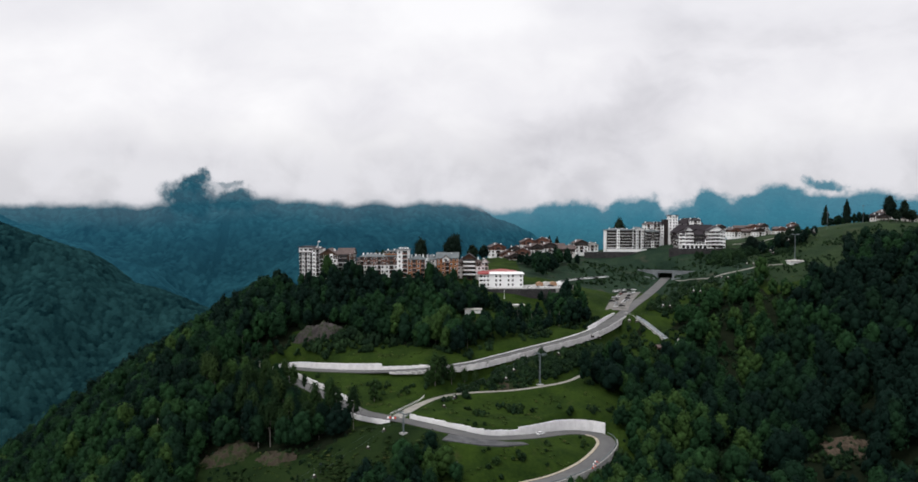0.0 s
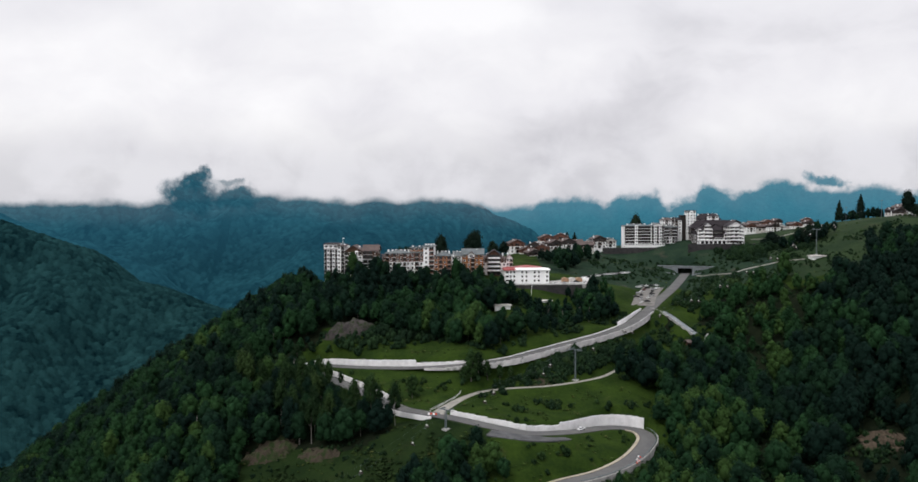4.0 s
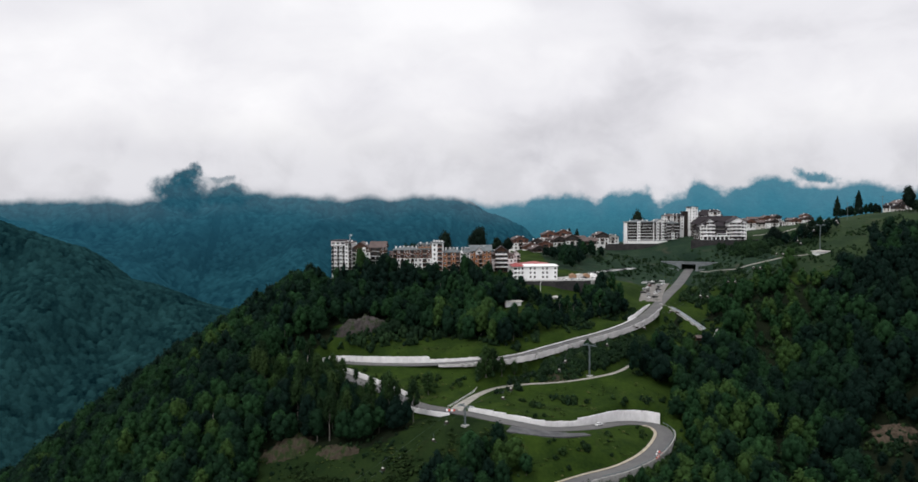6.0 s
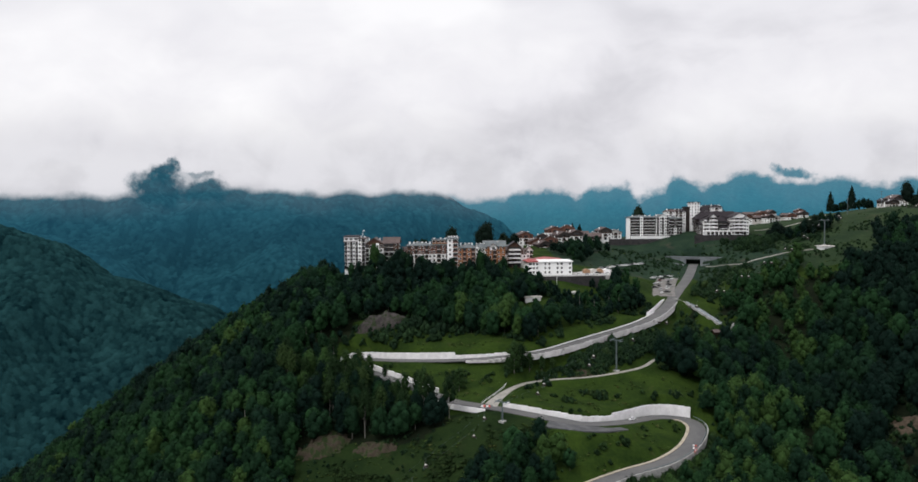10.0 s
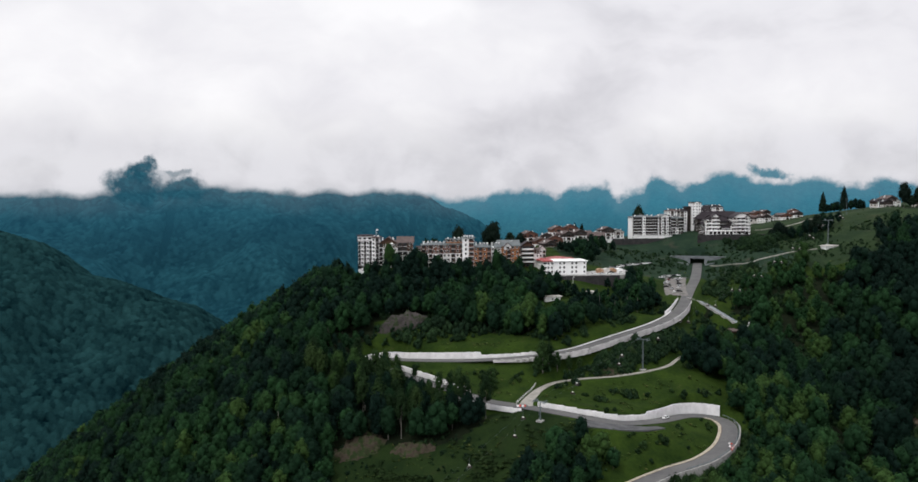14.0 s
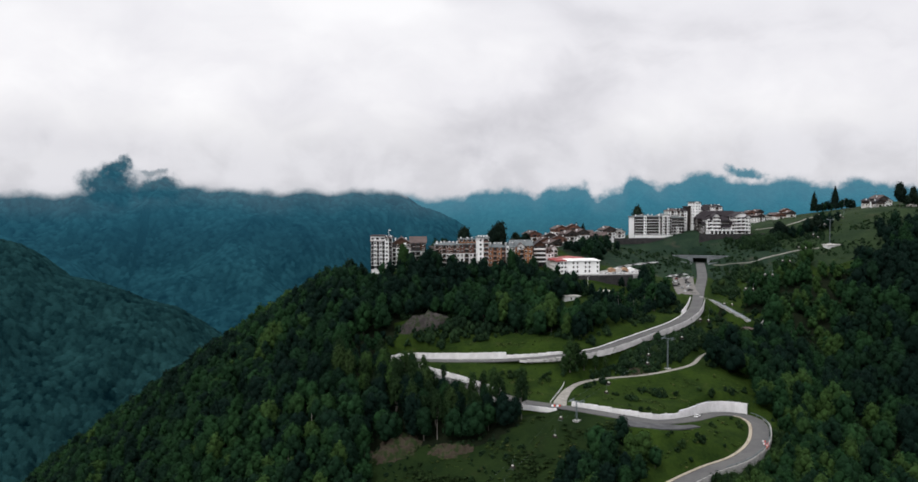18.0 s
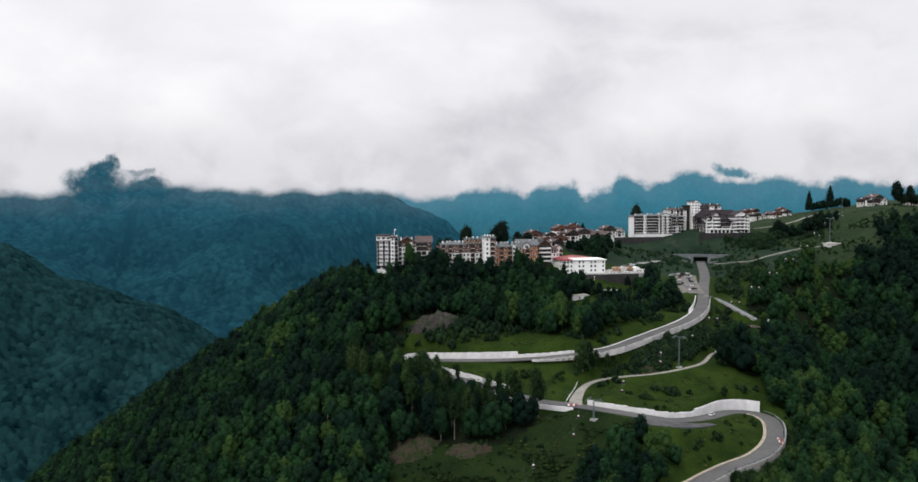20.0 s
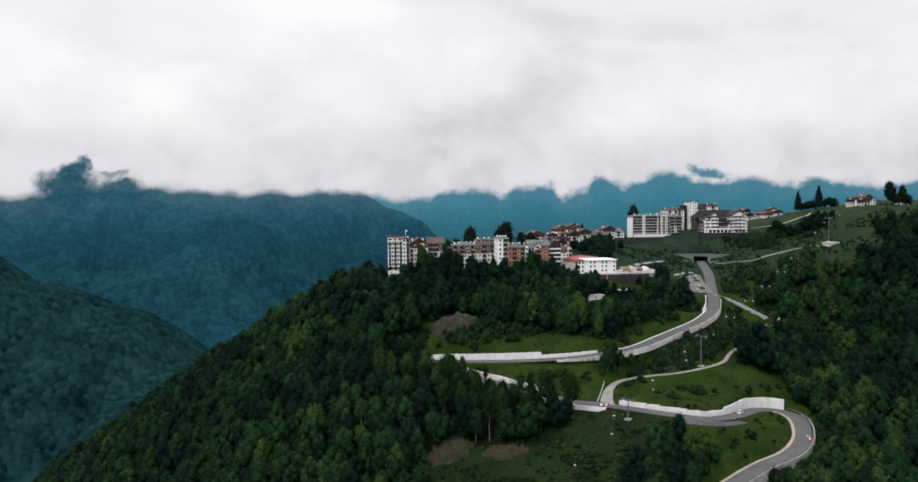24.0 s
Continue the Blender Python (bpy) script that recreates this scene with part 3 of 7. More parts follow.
xs, ys = spread(-4800, 4800, -160, 320, 2.5, 45), spread(-900, 4800, 330, 800, 2.5, 45)
verts, faces = sheet(xs, ys, bumpy_ground)
grid_z = verts[:, 2].reshape(len(ys), len(xs))
mid = verts[faces].mean(1)
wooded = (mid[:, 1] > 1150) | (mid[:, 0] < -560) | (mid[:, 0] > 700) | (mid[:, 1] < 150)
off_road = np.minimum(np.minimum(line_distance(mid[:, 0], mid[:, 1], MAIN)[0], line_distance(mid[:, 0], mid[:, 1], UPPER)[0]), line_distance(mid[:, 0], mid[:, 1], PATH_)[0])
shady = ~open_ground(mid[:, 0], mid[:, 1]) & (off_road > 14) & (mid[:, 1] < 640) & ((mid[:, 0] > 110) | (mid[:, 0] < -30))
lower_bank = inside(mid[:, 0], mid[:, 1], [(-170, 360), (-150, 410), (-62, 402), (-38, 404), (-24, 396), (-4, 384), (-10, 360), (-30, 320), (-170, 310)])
tagged(new("ground", mesh_of("ground", verts, faces, [GRASS, HAZED_WOODS, HAZED_GRASS, DIM_GRASS, PASTURE, FOREST_FLOOR], np.where(wooded, 1, np.where(shady, 5, np.where((mid[:, 1] > 640) & (mid[:, 0] >= 240), 4, np.where((mid[:, 1] > 655) & (mid[:, 0] > 50), 2, np.where(lower_bank, 3, 0))))), np.random.rand(len(verts)) * 0.5, True)),
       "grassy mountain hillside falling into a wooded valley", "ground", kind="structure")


def canopy(x0, x1, y0, y1, step, cell, height, high, low, seed):
    """The roof of a dense far forest: a rounded crown in each cell of an uneven grid, joined into one skin. Returns
    vertices, faces and a tone that differs by crown and is painted lighter on tops, darker in gaps.
    """
    verts, faces = sheet(np.arange(x0, x1, step), np.arange(y0, y1, step), height)
    keep = verts[faces][:, :, 2].max(1) > low
    x, y = verts[:, 0], verts[:, 1]
    i, j = np.floor(x / cell).astype(int), np.floor(y / cell).astype(int)
    rs = np.random.RandomState(seed)
    table = rs.rand(5, 256, 256)
    top, tone = np.full(len(x), -1e9), np.zeros(len(x))
    for di in (-1, 0, 1):
        for dj in (-1, 0, 1):
            a, b = (i + di) % 256, (j + dj) % 256
            cx, cy = (i + di + table[0][a, b]) * cell, (j + dj + table[1][a, b]) * cell
            size = cell * (0.62 + 0.4 * table[4][a, b])
            q = 1 - ((x - cx) ** 2 + (y - cy) ** 2) / size ** 2
            h = high * (0.45 + 0.55 * table[2][a, b]) * np.sqrt(np.maximum(q, 0)) + 0.05 * high * q
            tone = np.where(h > top, table[3][a, b], tone)
            top = np.maximum(top, h)
    verts[:, 2] += np.maximum(top, -2) + rs.uniform(-0.06, 0.06, len(x)) * high
    # the height term paints lit crown tops and shaded gaps into the tone
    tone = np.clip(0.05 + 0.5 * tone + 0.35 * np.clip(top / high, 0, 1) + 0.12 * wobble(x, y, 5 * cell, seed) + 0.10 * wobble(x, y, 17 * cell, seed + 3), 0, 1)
    return verts, faces[keep], tone


# the ridges that close the view, far behind everything, their haze painted into colour and emission
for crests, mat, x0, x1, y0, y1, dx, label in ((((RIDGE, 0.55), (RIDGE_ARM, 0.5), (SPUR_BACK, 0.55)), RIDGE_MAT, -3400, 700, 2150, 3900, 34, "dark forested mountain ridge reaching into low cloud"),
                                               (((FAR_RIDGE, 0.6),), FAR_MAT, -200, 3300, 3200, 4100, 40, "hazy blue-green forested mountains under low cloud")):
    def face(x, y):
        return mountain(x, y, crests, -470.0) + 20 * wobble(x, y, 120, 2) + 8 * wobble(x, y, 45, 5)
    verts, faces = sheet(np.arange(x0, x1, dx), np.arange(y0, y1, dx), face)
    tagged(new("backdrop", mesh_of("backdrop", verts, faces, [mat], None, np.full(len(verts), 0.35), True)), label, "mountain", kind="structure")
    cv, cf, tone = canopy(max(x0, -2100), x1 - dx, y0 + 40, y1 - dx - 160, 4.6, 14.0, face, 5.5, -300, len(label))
    tagged(new("mountain_forest", mesh_of("mountain_forest", cv, cf, [mat], None, tone, True)), "forest covering the far mountain side, haze put into its colour and glow", "forest", kind="stuff")


# ---- low cloud round the mountain tops ----
# direction x and how high the foot of the cloud lies there
CLOUD_BASE = [(-0.42, 0.0025), (-0.381, 0.005), (-0.326, 0.002), (-0.30, 0.003), (-0.192, 0.012), (-0.159, 0.008), (-0.099, 0.004), (-0.07, 0.007), (-0.037, 0.005), (-0.016, 0.011), (0.0, 0.006), (0.04, 0.004),
              (0.068, -0.003), (0.116, -0.001), (0.145, 0.008), (0.185, 0.0055), (0.205, -0.002), (0.218, 0.0087), (0.2576, 0.012), (0.2705, 0.002), (0.30, 0.009), (0.309, 0.0225), (0.342, 0.0125), (0.388, 0.023),
              (0.406, 0.0135), (0.4357, 0.011), (0.472, 0.0185), (0.497, 0.014)]


def cloud_bank():
    mat = bpy.data.materials.new("low_cloud")
    nt = node_tree(mat)
    geo = add(nt, "ShaderNodeNewGeometry")
    rel = add(nt, "ShaderNodeVectorMath", {0: geo.outputs["Position"], 1: (-90, 10, 130)}, operation="SUBTRACT")
    way = add(nt, "ShaderNodeVectorMath", {0: rel.outputs[0]}, operation="NORMALIZE")
    sep = add(nt, "ShaderNodeSeparateXYZ", {0: way.outputs[0]})
    stretched = add(nt, "ShaderNodeVectorMath", {0: way.outputs[0], 1: (1, 1, 1.15)}, operation="MULTIPLY")
    n2 = add(nt, "ShaderNodeTexNoise", {"Vector": stretched.outputs[0], "Scale": 18.0, "Detail": 5.0, "Roughness": 0.52, "Distortion": 0.0})
    n3 = add(nt, "ShaderNodeTexNoise", {"Vector": way.outputs[0], "Scale": 44.0, "Detail": 4.0, "Roughness": 0.55})
    edge = maths(nt, "ADD", maths(nt, "MULTIPLY", maths(nt, "SUBTRACT", n2.outputs[0], 0.5), step(nt, sep.outputs[0], 0.05, 0.2, 0.020, 0.036)), maths(nt, "MULTIPLY", maths(nt, "SUBTRACT", n3.outputs[0], 0.5), step(nt, sep.outputs[0], 0.05, 0.2, 0.008, 0.024)))
    # how low the cloud hangs, from the western ridge to the eastern one
    ramp = add(nt, "ShaderNodeValToRGB", {0: maths(nt, "ADD", sep.outputs[0], 0.45)})
    e = ramp.color_ramp.elements
    e[0].position, e[1].position = 0.0, 0.985
    e[0].color, e[1].color = (0.25,) * 3 + (1,), (0.42,) * 3 + (1,)
    for at, hang in CLOUD_BASE:
        e.new(at + 0.45).color = (0.2 + hang * 20,) * 3 + (1,)
    base = maths(nt, "MULTIPLY", maths(nt, "SUBTRACT", ramp.outputs[0], 0.2), 0.05)
    over = maths(nt, "SUBTRACT", maths(nt, "SUBTRACT", sep.outputs[2], base), edge)
    # the second, weak step is a painted haze veil below the foot
    alpha = maths(nt, "MULTIPLY", maths(nt, "MAXIMUM", step(nt, over, -0.0050, 0.0060), step(nt, over, -0.03, 0.0, 0.0, 0.05)), step(nt, sep.outputs[2], 0.16, 0.25, 1.0, 0.0))
    # rifts in the cloud, where a dark peak shows through
    ragged = add(nt, "ShaderNodeTexNoise", {"Vector": way.outputs[0], "Scale": 38.0, "Detail": 5.0, "Roughness": 0.62})
    shift = add(nt, "ShaderNodeSeparateXYZ", {0: ragged.outputs["Color"]})
    sx = maths(nt, "ADD", sep.outputs[0], maths(nt, "MULTIPLY", maths(nt, "SUBTRACT", shift.outputs[0], 0.5), 0.06))
    sz = maths(nt, "ADD", sep.outputs[2], maths(nt, "MULTIPLY", maths(nt, "SUBTRACT", shift.outputs[2], 0.5), 0.036))
    for cx, cz, wx, wz, deep in ((-0.277, 0.013, 0.032, 0.026, 0.02), (-0.272, 0.031, 0.015, 0.011, 0.04), (-0.228, 0.010, 0.030, 0.016, 0.05), (0.4257, 0.0265, 0.020, 0.0085, 0.08), (-0.238, 0.029, 0.012, 0.006, 0.4)):
        rx = maths(nt, "DIVIDE", maths(nt, "SUBTRACT", sx, cx), wx)
        rz = maths(nt, "DIVIDE", maths(nt, "SUBTRACT", sz, cz), wz)
        r = maths(nt, "SQRT", maths(nt, "ADD", maths(nt, "MULTIPLY", rx, rx), maths(nt, "MULTIPLY", rz, rz)))
        alpha = maths(nt, "MULTIPLY", alpha, step(nt, r, 0.45, 1.25, deep, 1.0))
    tone = cloud_tone(nt, way.outputs[0])
    billow = add(nt, "ShaderNodeTexNoise", {"Vector": stretched.outputs[0], "Scale": 13.0, "Detail": 6.0, "Roughness": 0.55, "Distortion": 0.25})
    puffs = mix(nt, step(nt, billow.outputs[0], 0.36, 0.62), mix(nt, 0.4, tone, (0.655, 0.655, 0.73)), (0.95, 0.945, 1.0))
    tone = mix(nt, step(nt, over, 0.025, 0.095, 0.85, 0.0), tone, puffs)
    # the shade under the cloud is painted in as a greyer foot
    tone = mix(nt, step(nt, over, -0.004, 0.014, 0.30, 0.0), tone, (0.50, 0.53, 0.58))
    # the sheet gives off its own tone, set dimmer low down
    em = add(nt, "ShaderNodeEmission", {0: tone, 1: step(nt, sep.outputs[2], 0.03, 0.13, 0.655, 0.82)})
    tr = add(nt, "ShaderNodeBsdfTransparent")
    mx = add(nt, "ShaderNodeMixShader", {0: alpha, 1: tr.outputs[0], 2: em.outputs[0]})
    o = add(nt, "ShaderNodeOutputMaterial")
    nt.links.new(mx.outputs[0], o.inputs[0])
    mat.cycles.emission_sampling = "NONE"
    ang = np.radians(np.arange(-60, 61, 2.5))
    hs = np.linspace(20, 900, 13)
    v = [(-90 + 2900 * math.sin(a), 10 + 2900 * math.cos(a), h) for h in hs for a in ang]
    n = len(ang)
    f = [(j * n + i, j * n + i + 1, (j + 1) * n + i + 1, (j + 1) * n + i) for j in range(len(hs) - 1) for i in range(n - 1)]
    tagged(new("backdrop_cloud", mesh_of("backdrop_cloud", v, f, [mat], shade=True)), "low white cloud hanging round the mountain tops", "cloud", kind="structure")


cloud_bank()


# ---- roads ----
def offsets(line, d):
    """The line moved to its left by d."""
    t = np.gradient(line[:, :2], axis=0)
    t /= np.linalg.norm(t, axis=1)[:, None]
    return np.c_[line[:, 0] - t[:, 1] * d, line[:, 1] + t[:, 0] * d, line[:, 2]]


def ribbon(name, line, left, right, mat, lift, label, category, thick=0.35, kind="structure"):
    """A paved strip with thickness that follows the line, from left to right of it."""
    n = len(line)
    a, b = offsets(line, left), offsets(line, right)
    up, down = np.array([0, 0, lift]), np.array([0, 0, lift - thick])
    v = np.vstack([a + up, b + up, a + down, b + down])
    f = []
    for i in range(n - 1):
        f += [(i, n + i, n + i + 1, i + 1), (2 * n + i, i, i + 1, 2 * n + i + 1), (n + i, 3 * n + i, 3 * n + i + 1, n + i + 1)]
    return tagged(new(name, mesh_of(name, v, f, [mat])), label, category, kind=kind)


def cut(line, x0, y0, x1, y1):
    """The stretch of a line between the places nearest to two spots."""
    i = int(np.argmin(np.hypot(line[:, 0] - x0, line[:, 1] - y0)))
    j = int(np.argmin(np.hypot(line[:, 0] - x1, line[:, 1] - y1)))
    return line[min(i, j):max(i, j) + 1]


ROUTE = np.vstack([MAIN[:-1], UPPER])
ribbon("road", ROUTE, 3.9, -3.9, ASPHALT, 0.0, "worn grey asphalt road winding up the hillside", "road")
track_half = np.interp(np.linspace(0, 1, len(PATH_)), [0, 0.1, 0.25, 0.6, 1], [3.4, 2.8, 1.8, 1.5, 0.9])
ribbon("dirt_track", PATH_, track_half, -track_half, GRAVEL, -0.03, "pale gravel track curving round the meadow", "track")
ribbon("side_road", SIDE, 2.1, -2.1, PORTAL_STONE, 0.0, "pale concrete ramp leading down from the road", "ramp")
kerb = cut(MAIN, -20, 326, 62, 419)
ribbon("kerb", kerb, 5.4, 3.9, SAND_KERB, 0.12, "sandy concrete kerb strip inside the bend", "kerb", 0.5)
ribbon("kerb", kerb, 3.9, 3.55, ROOF_BROWN, 0.05, "rust-brown stained channel along the kerb", "kerb", 0.4)
up_kerb = cut(UPPER, -9, 462, 92, 538)
ribbon("kerb", up_kerb, 4.6, 3.9, CONCRETE, 0.18, "pale concrete kerb along the road", "kerb", 0.5)
ribbon("layby", BAY_LINE, 4.2, -5.6, DARK_ASPHALT, 0.12, "dark patched asphalt layby beside the road", "layby", 0.6)

# unit panel with chamfered edges, 1 m in each direction, standing on z = 0
bm = bmesh.new()
box(bm, -0.5, 0.5, -0.5, 0.5, 0, 0.97)
box(bm, -0.5, 0.5, -0.5, 0.5, 0.97, 1.0, top=0.06)
panel_mesh = bpy.data.meshes.new("panel")
bmesh.ops.recalc_face_normals(bm, faces=bm.faces)
bm.to_mesh(panel_mesh)
bm.free()


def wall_run(name, line, off, low, high, mat, label, length=3.0, thick=0.5, jump=0.3, kind="structure"):
    """A retaining wall of separate panels along the line, each standing plumb with a level top. low, high: heights over the road along the run."""
    parent = thing(name, label, "wall", kind=kind)
    me = panel_mesh.copy()
    me.materials.append(mat)
    p = offsets(line, off)
    s = np.r_[0, np.cumsum(np.linalg.norm(np.diff(p[:, :2], axis=0), axis=1))]
    n = max(1, int(s[-1] / length))
    for k in range(n):
        u0, u1 = s[-1] * k / n, s[-1] * (k + 1) / n
        a, b = [np.array([np.interp(u, s, p[:, c]) for c in range(3)]) for u in (u0, u1)]
        f = (k + 0.5) / n
        lo, hi = np.interp(f, *zip(*low)), np.interp(f, *zip(*high))
        m = (a + b) / 2
        ang = math.atan2(b[1] - a[1], b[0] - a[0])
        ln = math.hypot(b[0] - a[0], b[1] - a[1])
        top = m[2] + hi + random.uniform(-jump, jump) * 0.4
        base = m[2] + lo
        part("panel", me, None, parent, m=Matrix.Translation((m[0], m[1], base)) @ Matrix.Rotation(ang, 4, "Z") @ Matrix.Diagonal((ln - 0.05, thick + random.uniform(-0.03, 0.03), top - base, 1)))
    return parent


wall_run("retaining_wall", cut(MAIN, -27, 402, 33, 398)[::-1], 5.2, [(0, -0.6), (1, -0.6)], [(0, 2.0), (1, 2.4)], CONCRETE, "low white concrete retaining wall of stepped panels beside the road", 3.2, jump=0.7)
wall_run("retaining_wall", cut(MAIN, 33, 398, 72, 418)[::-1], 5.2, [(0, -0.6), (1, -0.6)], [(0, 3.6), (0.5, 5.2), (1, 5.4)], CONCRETE, "tall white concrete retaining wall at the bend", 3.2, jump=0.15)
wall_run("retaining_wall", cut(UPPER, -104, 496, -47, 471), 5.4, [(0, -0.6), (1, -0.6)], [(0, 2.6), (0.3, 3.2), (1, 3.6)], CONCRETE, "long white concrete retaining wall above the road", 4.0, jump=0.25)
wall_run("retaining_wall", cut(UPPER, -46, 470.5, -15, 463), 5.2, [(0, -0.6), (1, -0.6)], [(0, 1.9), (1, 1.3)], CONCRETE, "low white concrete wall above the road", 4.0, jump=0.2)
wall_run("retaining_wall", cut(ROUTE, -99, 478, -104, 496), 5.2, [(0, -0.6), (1, -0.6)], [(0, 1.6), (1, 2.6)], CONCRETE, "white concrete wall round the upper bend", 3.0, jump=0.3)
wall_run("retaining_wall", cut(MAIN, -58, 426, -97, 475), -5.0, [(0, -0.6), (1, -0.6)], [(0, 2.2), (1, 2.8)], CONCRETE, "white concrete wall along the lower road", 3.5, jump=0.4)
wall_run("retaining_wall", cut(UPPER, -38, 467, 109, 572), -4.7, [(0, -1.0), (0.18, -2.8), (0.4, -2.8), (1, -3.0)], [(0, 0.1), (0.2, 0.3), (1, 0.7)], PATCHED_WALL, "weathered grey concrete wall carrying the road", 4.0, jump=0.5)
wall_run("retaining_wall", cut(UPPER, 86, 530, 112, 575), 5.2, [(0, -0.5), (1, -0.5)], [(0, 2.0), (0.6, 2.4), (1, 0.8)], CONCRETE, "short white wall between road and car park", 3.5, jump=0.2)
wall_run("retaining_wall", cut(MAIN, -12, 331, 66, 391), -4.9, [(0, -4.2), (1, -3.6)], [(0, 0.5), (1, 0.7)], GREY_CONCRETE, "pale concrete wall carrying the outside of the bend", 4.0, jump=0.1)
wall_run("retaining_wall", cut(MAIN, 66, 391, 74, 414), -5.0, [(0, -3.0), (1, -2.0)], [(0, 0.7), (1, 0.7)], GREY_CONCRETE, "low concrete parapet round the bend", 3.0, jump=0.1)
wall_run("retaining_wall", cut(MAIN, -62, 430, -32, 404), 4.9, [(0, -2.4), (1, -2.4)], [(0, 0.0), (1, 0.0)], CONCRETE, "pale concrete wall under the lower road", 4.0, jump=0.1)
wall_run("retaining_wall", SIDE, -2.5, [(0, -2.0), (1, -2.0)], [(0, 0.6), (1, 0.6)], GREY_CONCRETE, "concrete wall beside the ramp", 3.0, jump=0.1)


# ---- buildings ----
def finish(name, bm, mats):
    me = bpy.data.meshes.new(name)
    bmesh.ops.recalc_face_normals(bm, faces=bm.faces)
    bm.to_mesh(me)
    bm.free()
    for m in mats:
        me.materials.append(m)
    return me


def window_mesh(w, h, frame_mat):
    """The frame and the pane of a window."""
    bm = bmesh.new()
    t = 0.14
    for x0, x1, z0, z1 in ((-w / 2, w / 2, 0, t), (-w / 2, w / 2, h - t, h), (-w / 2, -w / 2 + t, t, h - t), (w / 2 - t, w / 2, t, h - t)):
        box(bm, x0, x1, -0.10, 0.06, z0, z1)
    frame_me = finish("window", bm, [frame_mat])
    bm = bmesh.new()
    box(bm, -w / 2 + t, w / 2 - t, -0.03, 0.06, t, h - t)
    return frame_me, finish("pane", bm, [PANE])


def put_window(meshes, parent, m):
    part("pane", meshes[1], None, part("window", meshes[0], None, parent, m=m))


def balcony_mesh(w, rail_mat, slab_mat, edge=0.2):
    """The slab, the railing round it and the door of a balcony, drawn dark and full width for the shaded recess."""
    bm = bmesh.new()
    box(bm, -w / 2, w / 2, -1.34, 0.05, 0.08 - edge, 0.08)
    slab = finish("balcony", bm, [slab_mat])
    bm = bmesh.new()
    o, i = w / 2, w / 2 - 0.1
    plan = [(-o, 0.05), (-o, -1.3), (o, -1.3), (o, 0.05), (i, 0.05), (i, -1.2), (-i, -1.2), (-i, 0.05)]
    low = [bm.verts.new((x, y, 0.08)) for x, y in plan]
    top = [bm.verts.new((x, y, 1.0)) for x, y in plan]
    for k in range(8):
        bm.faces.new((low[k], low[(k + 1) % 8], top[(k + 1) % 8], top[k]))
    for a, b, c, d in ((0, 1, 6, 7), (1, 2, 5, 6), (2, 3, 4, 5)):
        bm.faces.new((top[a], top[b], top[c], top[d]))
        bm.faces.new((low[d], low[c], low[b], low[a]))
    rail = finish("railing", bm, [rail_mat])
    # door widened to a dark panel that paints the recess's shade
    bm = bmesh.new()
    box(bm, -w / 2 + 0.1, w / 2 - 0.1, -0.05, 0.03, 0.1, 2.6)
    return slab, rail, finish("glazed_door", bm, [PANE])


def put_balcony(meshes, parent, m):
    b = part("balcony", meshes[0], None, parent, m=m)
    part("railing", meshes[1], None, b)
    part("glazed_door", meshes[2], None, b)


WIN = {"white": window_mesh(1.5, 1.75, WHITE), "brown": window_mesh(1.5, 1.75, BROWN), "wide": window_mesh(2.4, 1.6, WHITE),
       "big": window_mesh(1.9, 2.0, BROWN), "small": window_mesh(1.0, 1.2, BROWN), "door": window_mesh(2.6, 2.6, DARK_TIMBER)}
BAL = {"brown": balcony_mesh(3.0, BROWN, WHITE, 0.22), "dark": balcony_mesh(3.0, DARK_TIMBER, WHITE), "rust": balcony_mesh(3.0, RUST, CREAM), "white": balcony_mesh(3.0, WHITE, WHITE), "grey": balcony_mesh(3.0, GREY_TIMBER, GREY_CONCRETE, 0.26), "band": balcony_mesh(3.0, DARK_TIMBER, WHITE, 0.36)}


def chimney(parent, x, y, z, mat=WHITE):
    bm = bmesh.new()
    box(bm, x - 0.5, x + 0.5, y - 0.4, y + 0.4, z - 1.6, z + 0.5)
    box(bm, x - 0.65, x + 0.65, y - 0.55, y + 0.55, z + 0.5, z + 0.7)
    part("chimney", bm, mat, parent)


def gable_roof(parent, x0, x1, y0, y1, z, rise, mat, ridge="x", over=1.0, thick=0.35):
    bm = bmesh.new()
    if ridge == "x":
        yc, k = (y0 + y1) / 2, rise / ((y1 - y0) / 2)
        lo = z - over * k
        outline = [(y0 - over, lo), (yc, z + rise), (y1 + over, lo), (y1 + over, lo + thick), (yc, z + rise + thick), (y0 - over, lo + thick)]
        a = [bm.verts.new((x0 - over, y, h)) for y, h in outline]
        b = [bm.verts.new((x1 + over, y, h)) for y, h in outline]
        n = 6
        bm.faces.new(a), bm.faces.new(b[::-1])
        for i in range(n):
            bm.faces.new([a[i], b[i], b[(i + 1) % n], a[(i + 1) % n]])
    else:
        xc, k = (x0 + x1) / 2, rise / ((x1 - x0) / 2)
        lo = z - over * k
        prism(bm, [(x0 - over, lo), (xc, z + rise), (x1 + over, lo), (x1 + over, lo + thick), (xc, z + rise + thick), (x0 - over, lo + thick)], y0 - over, y1 + over)
    return part("roof", bm, mat, parent)


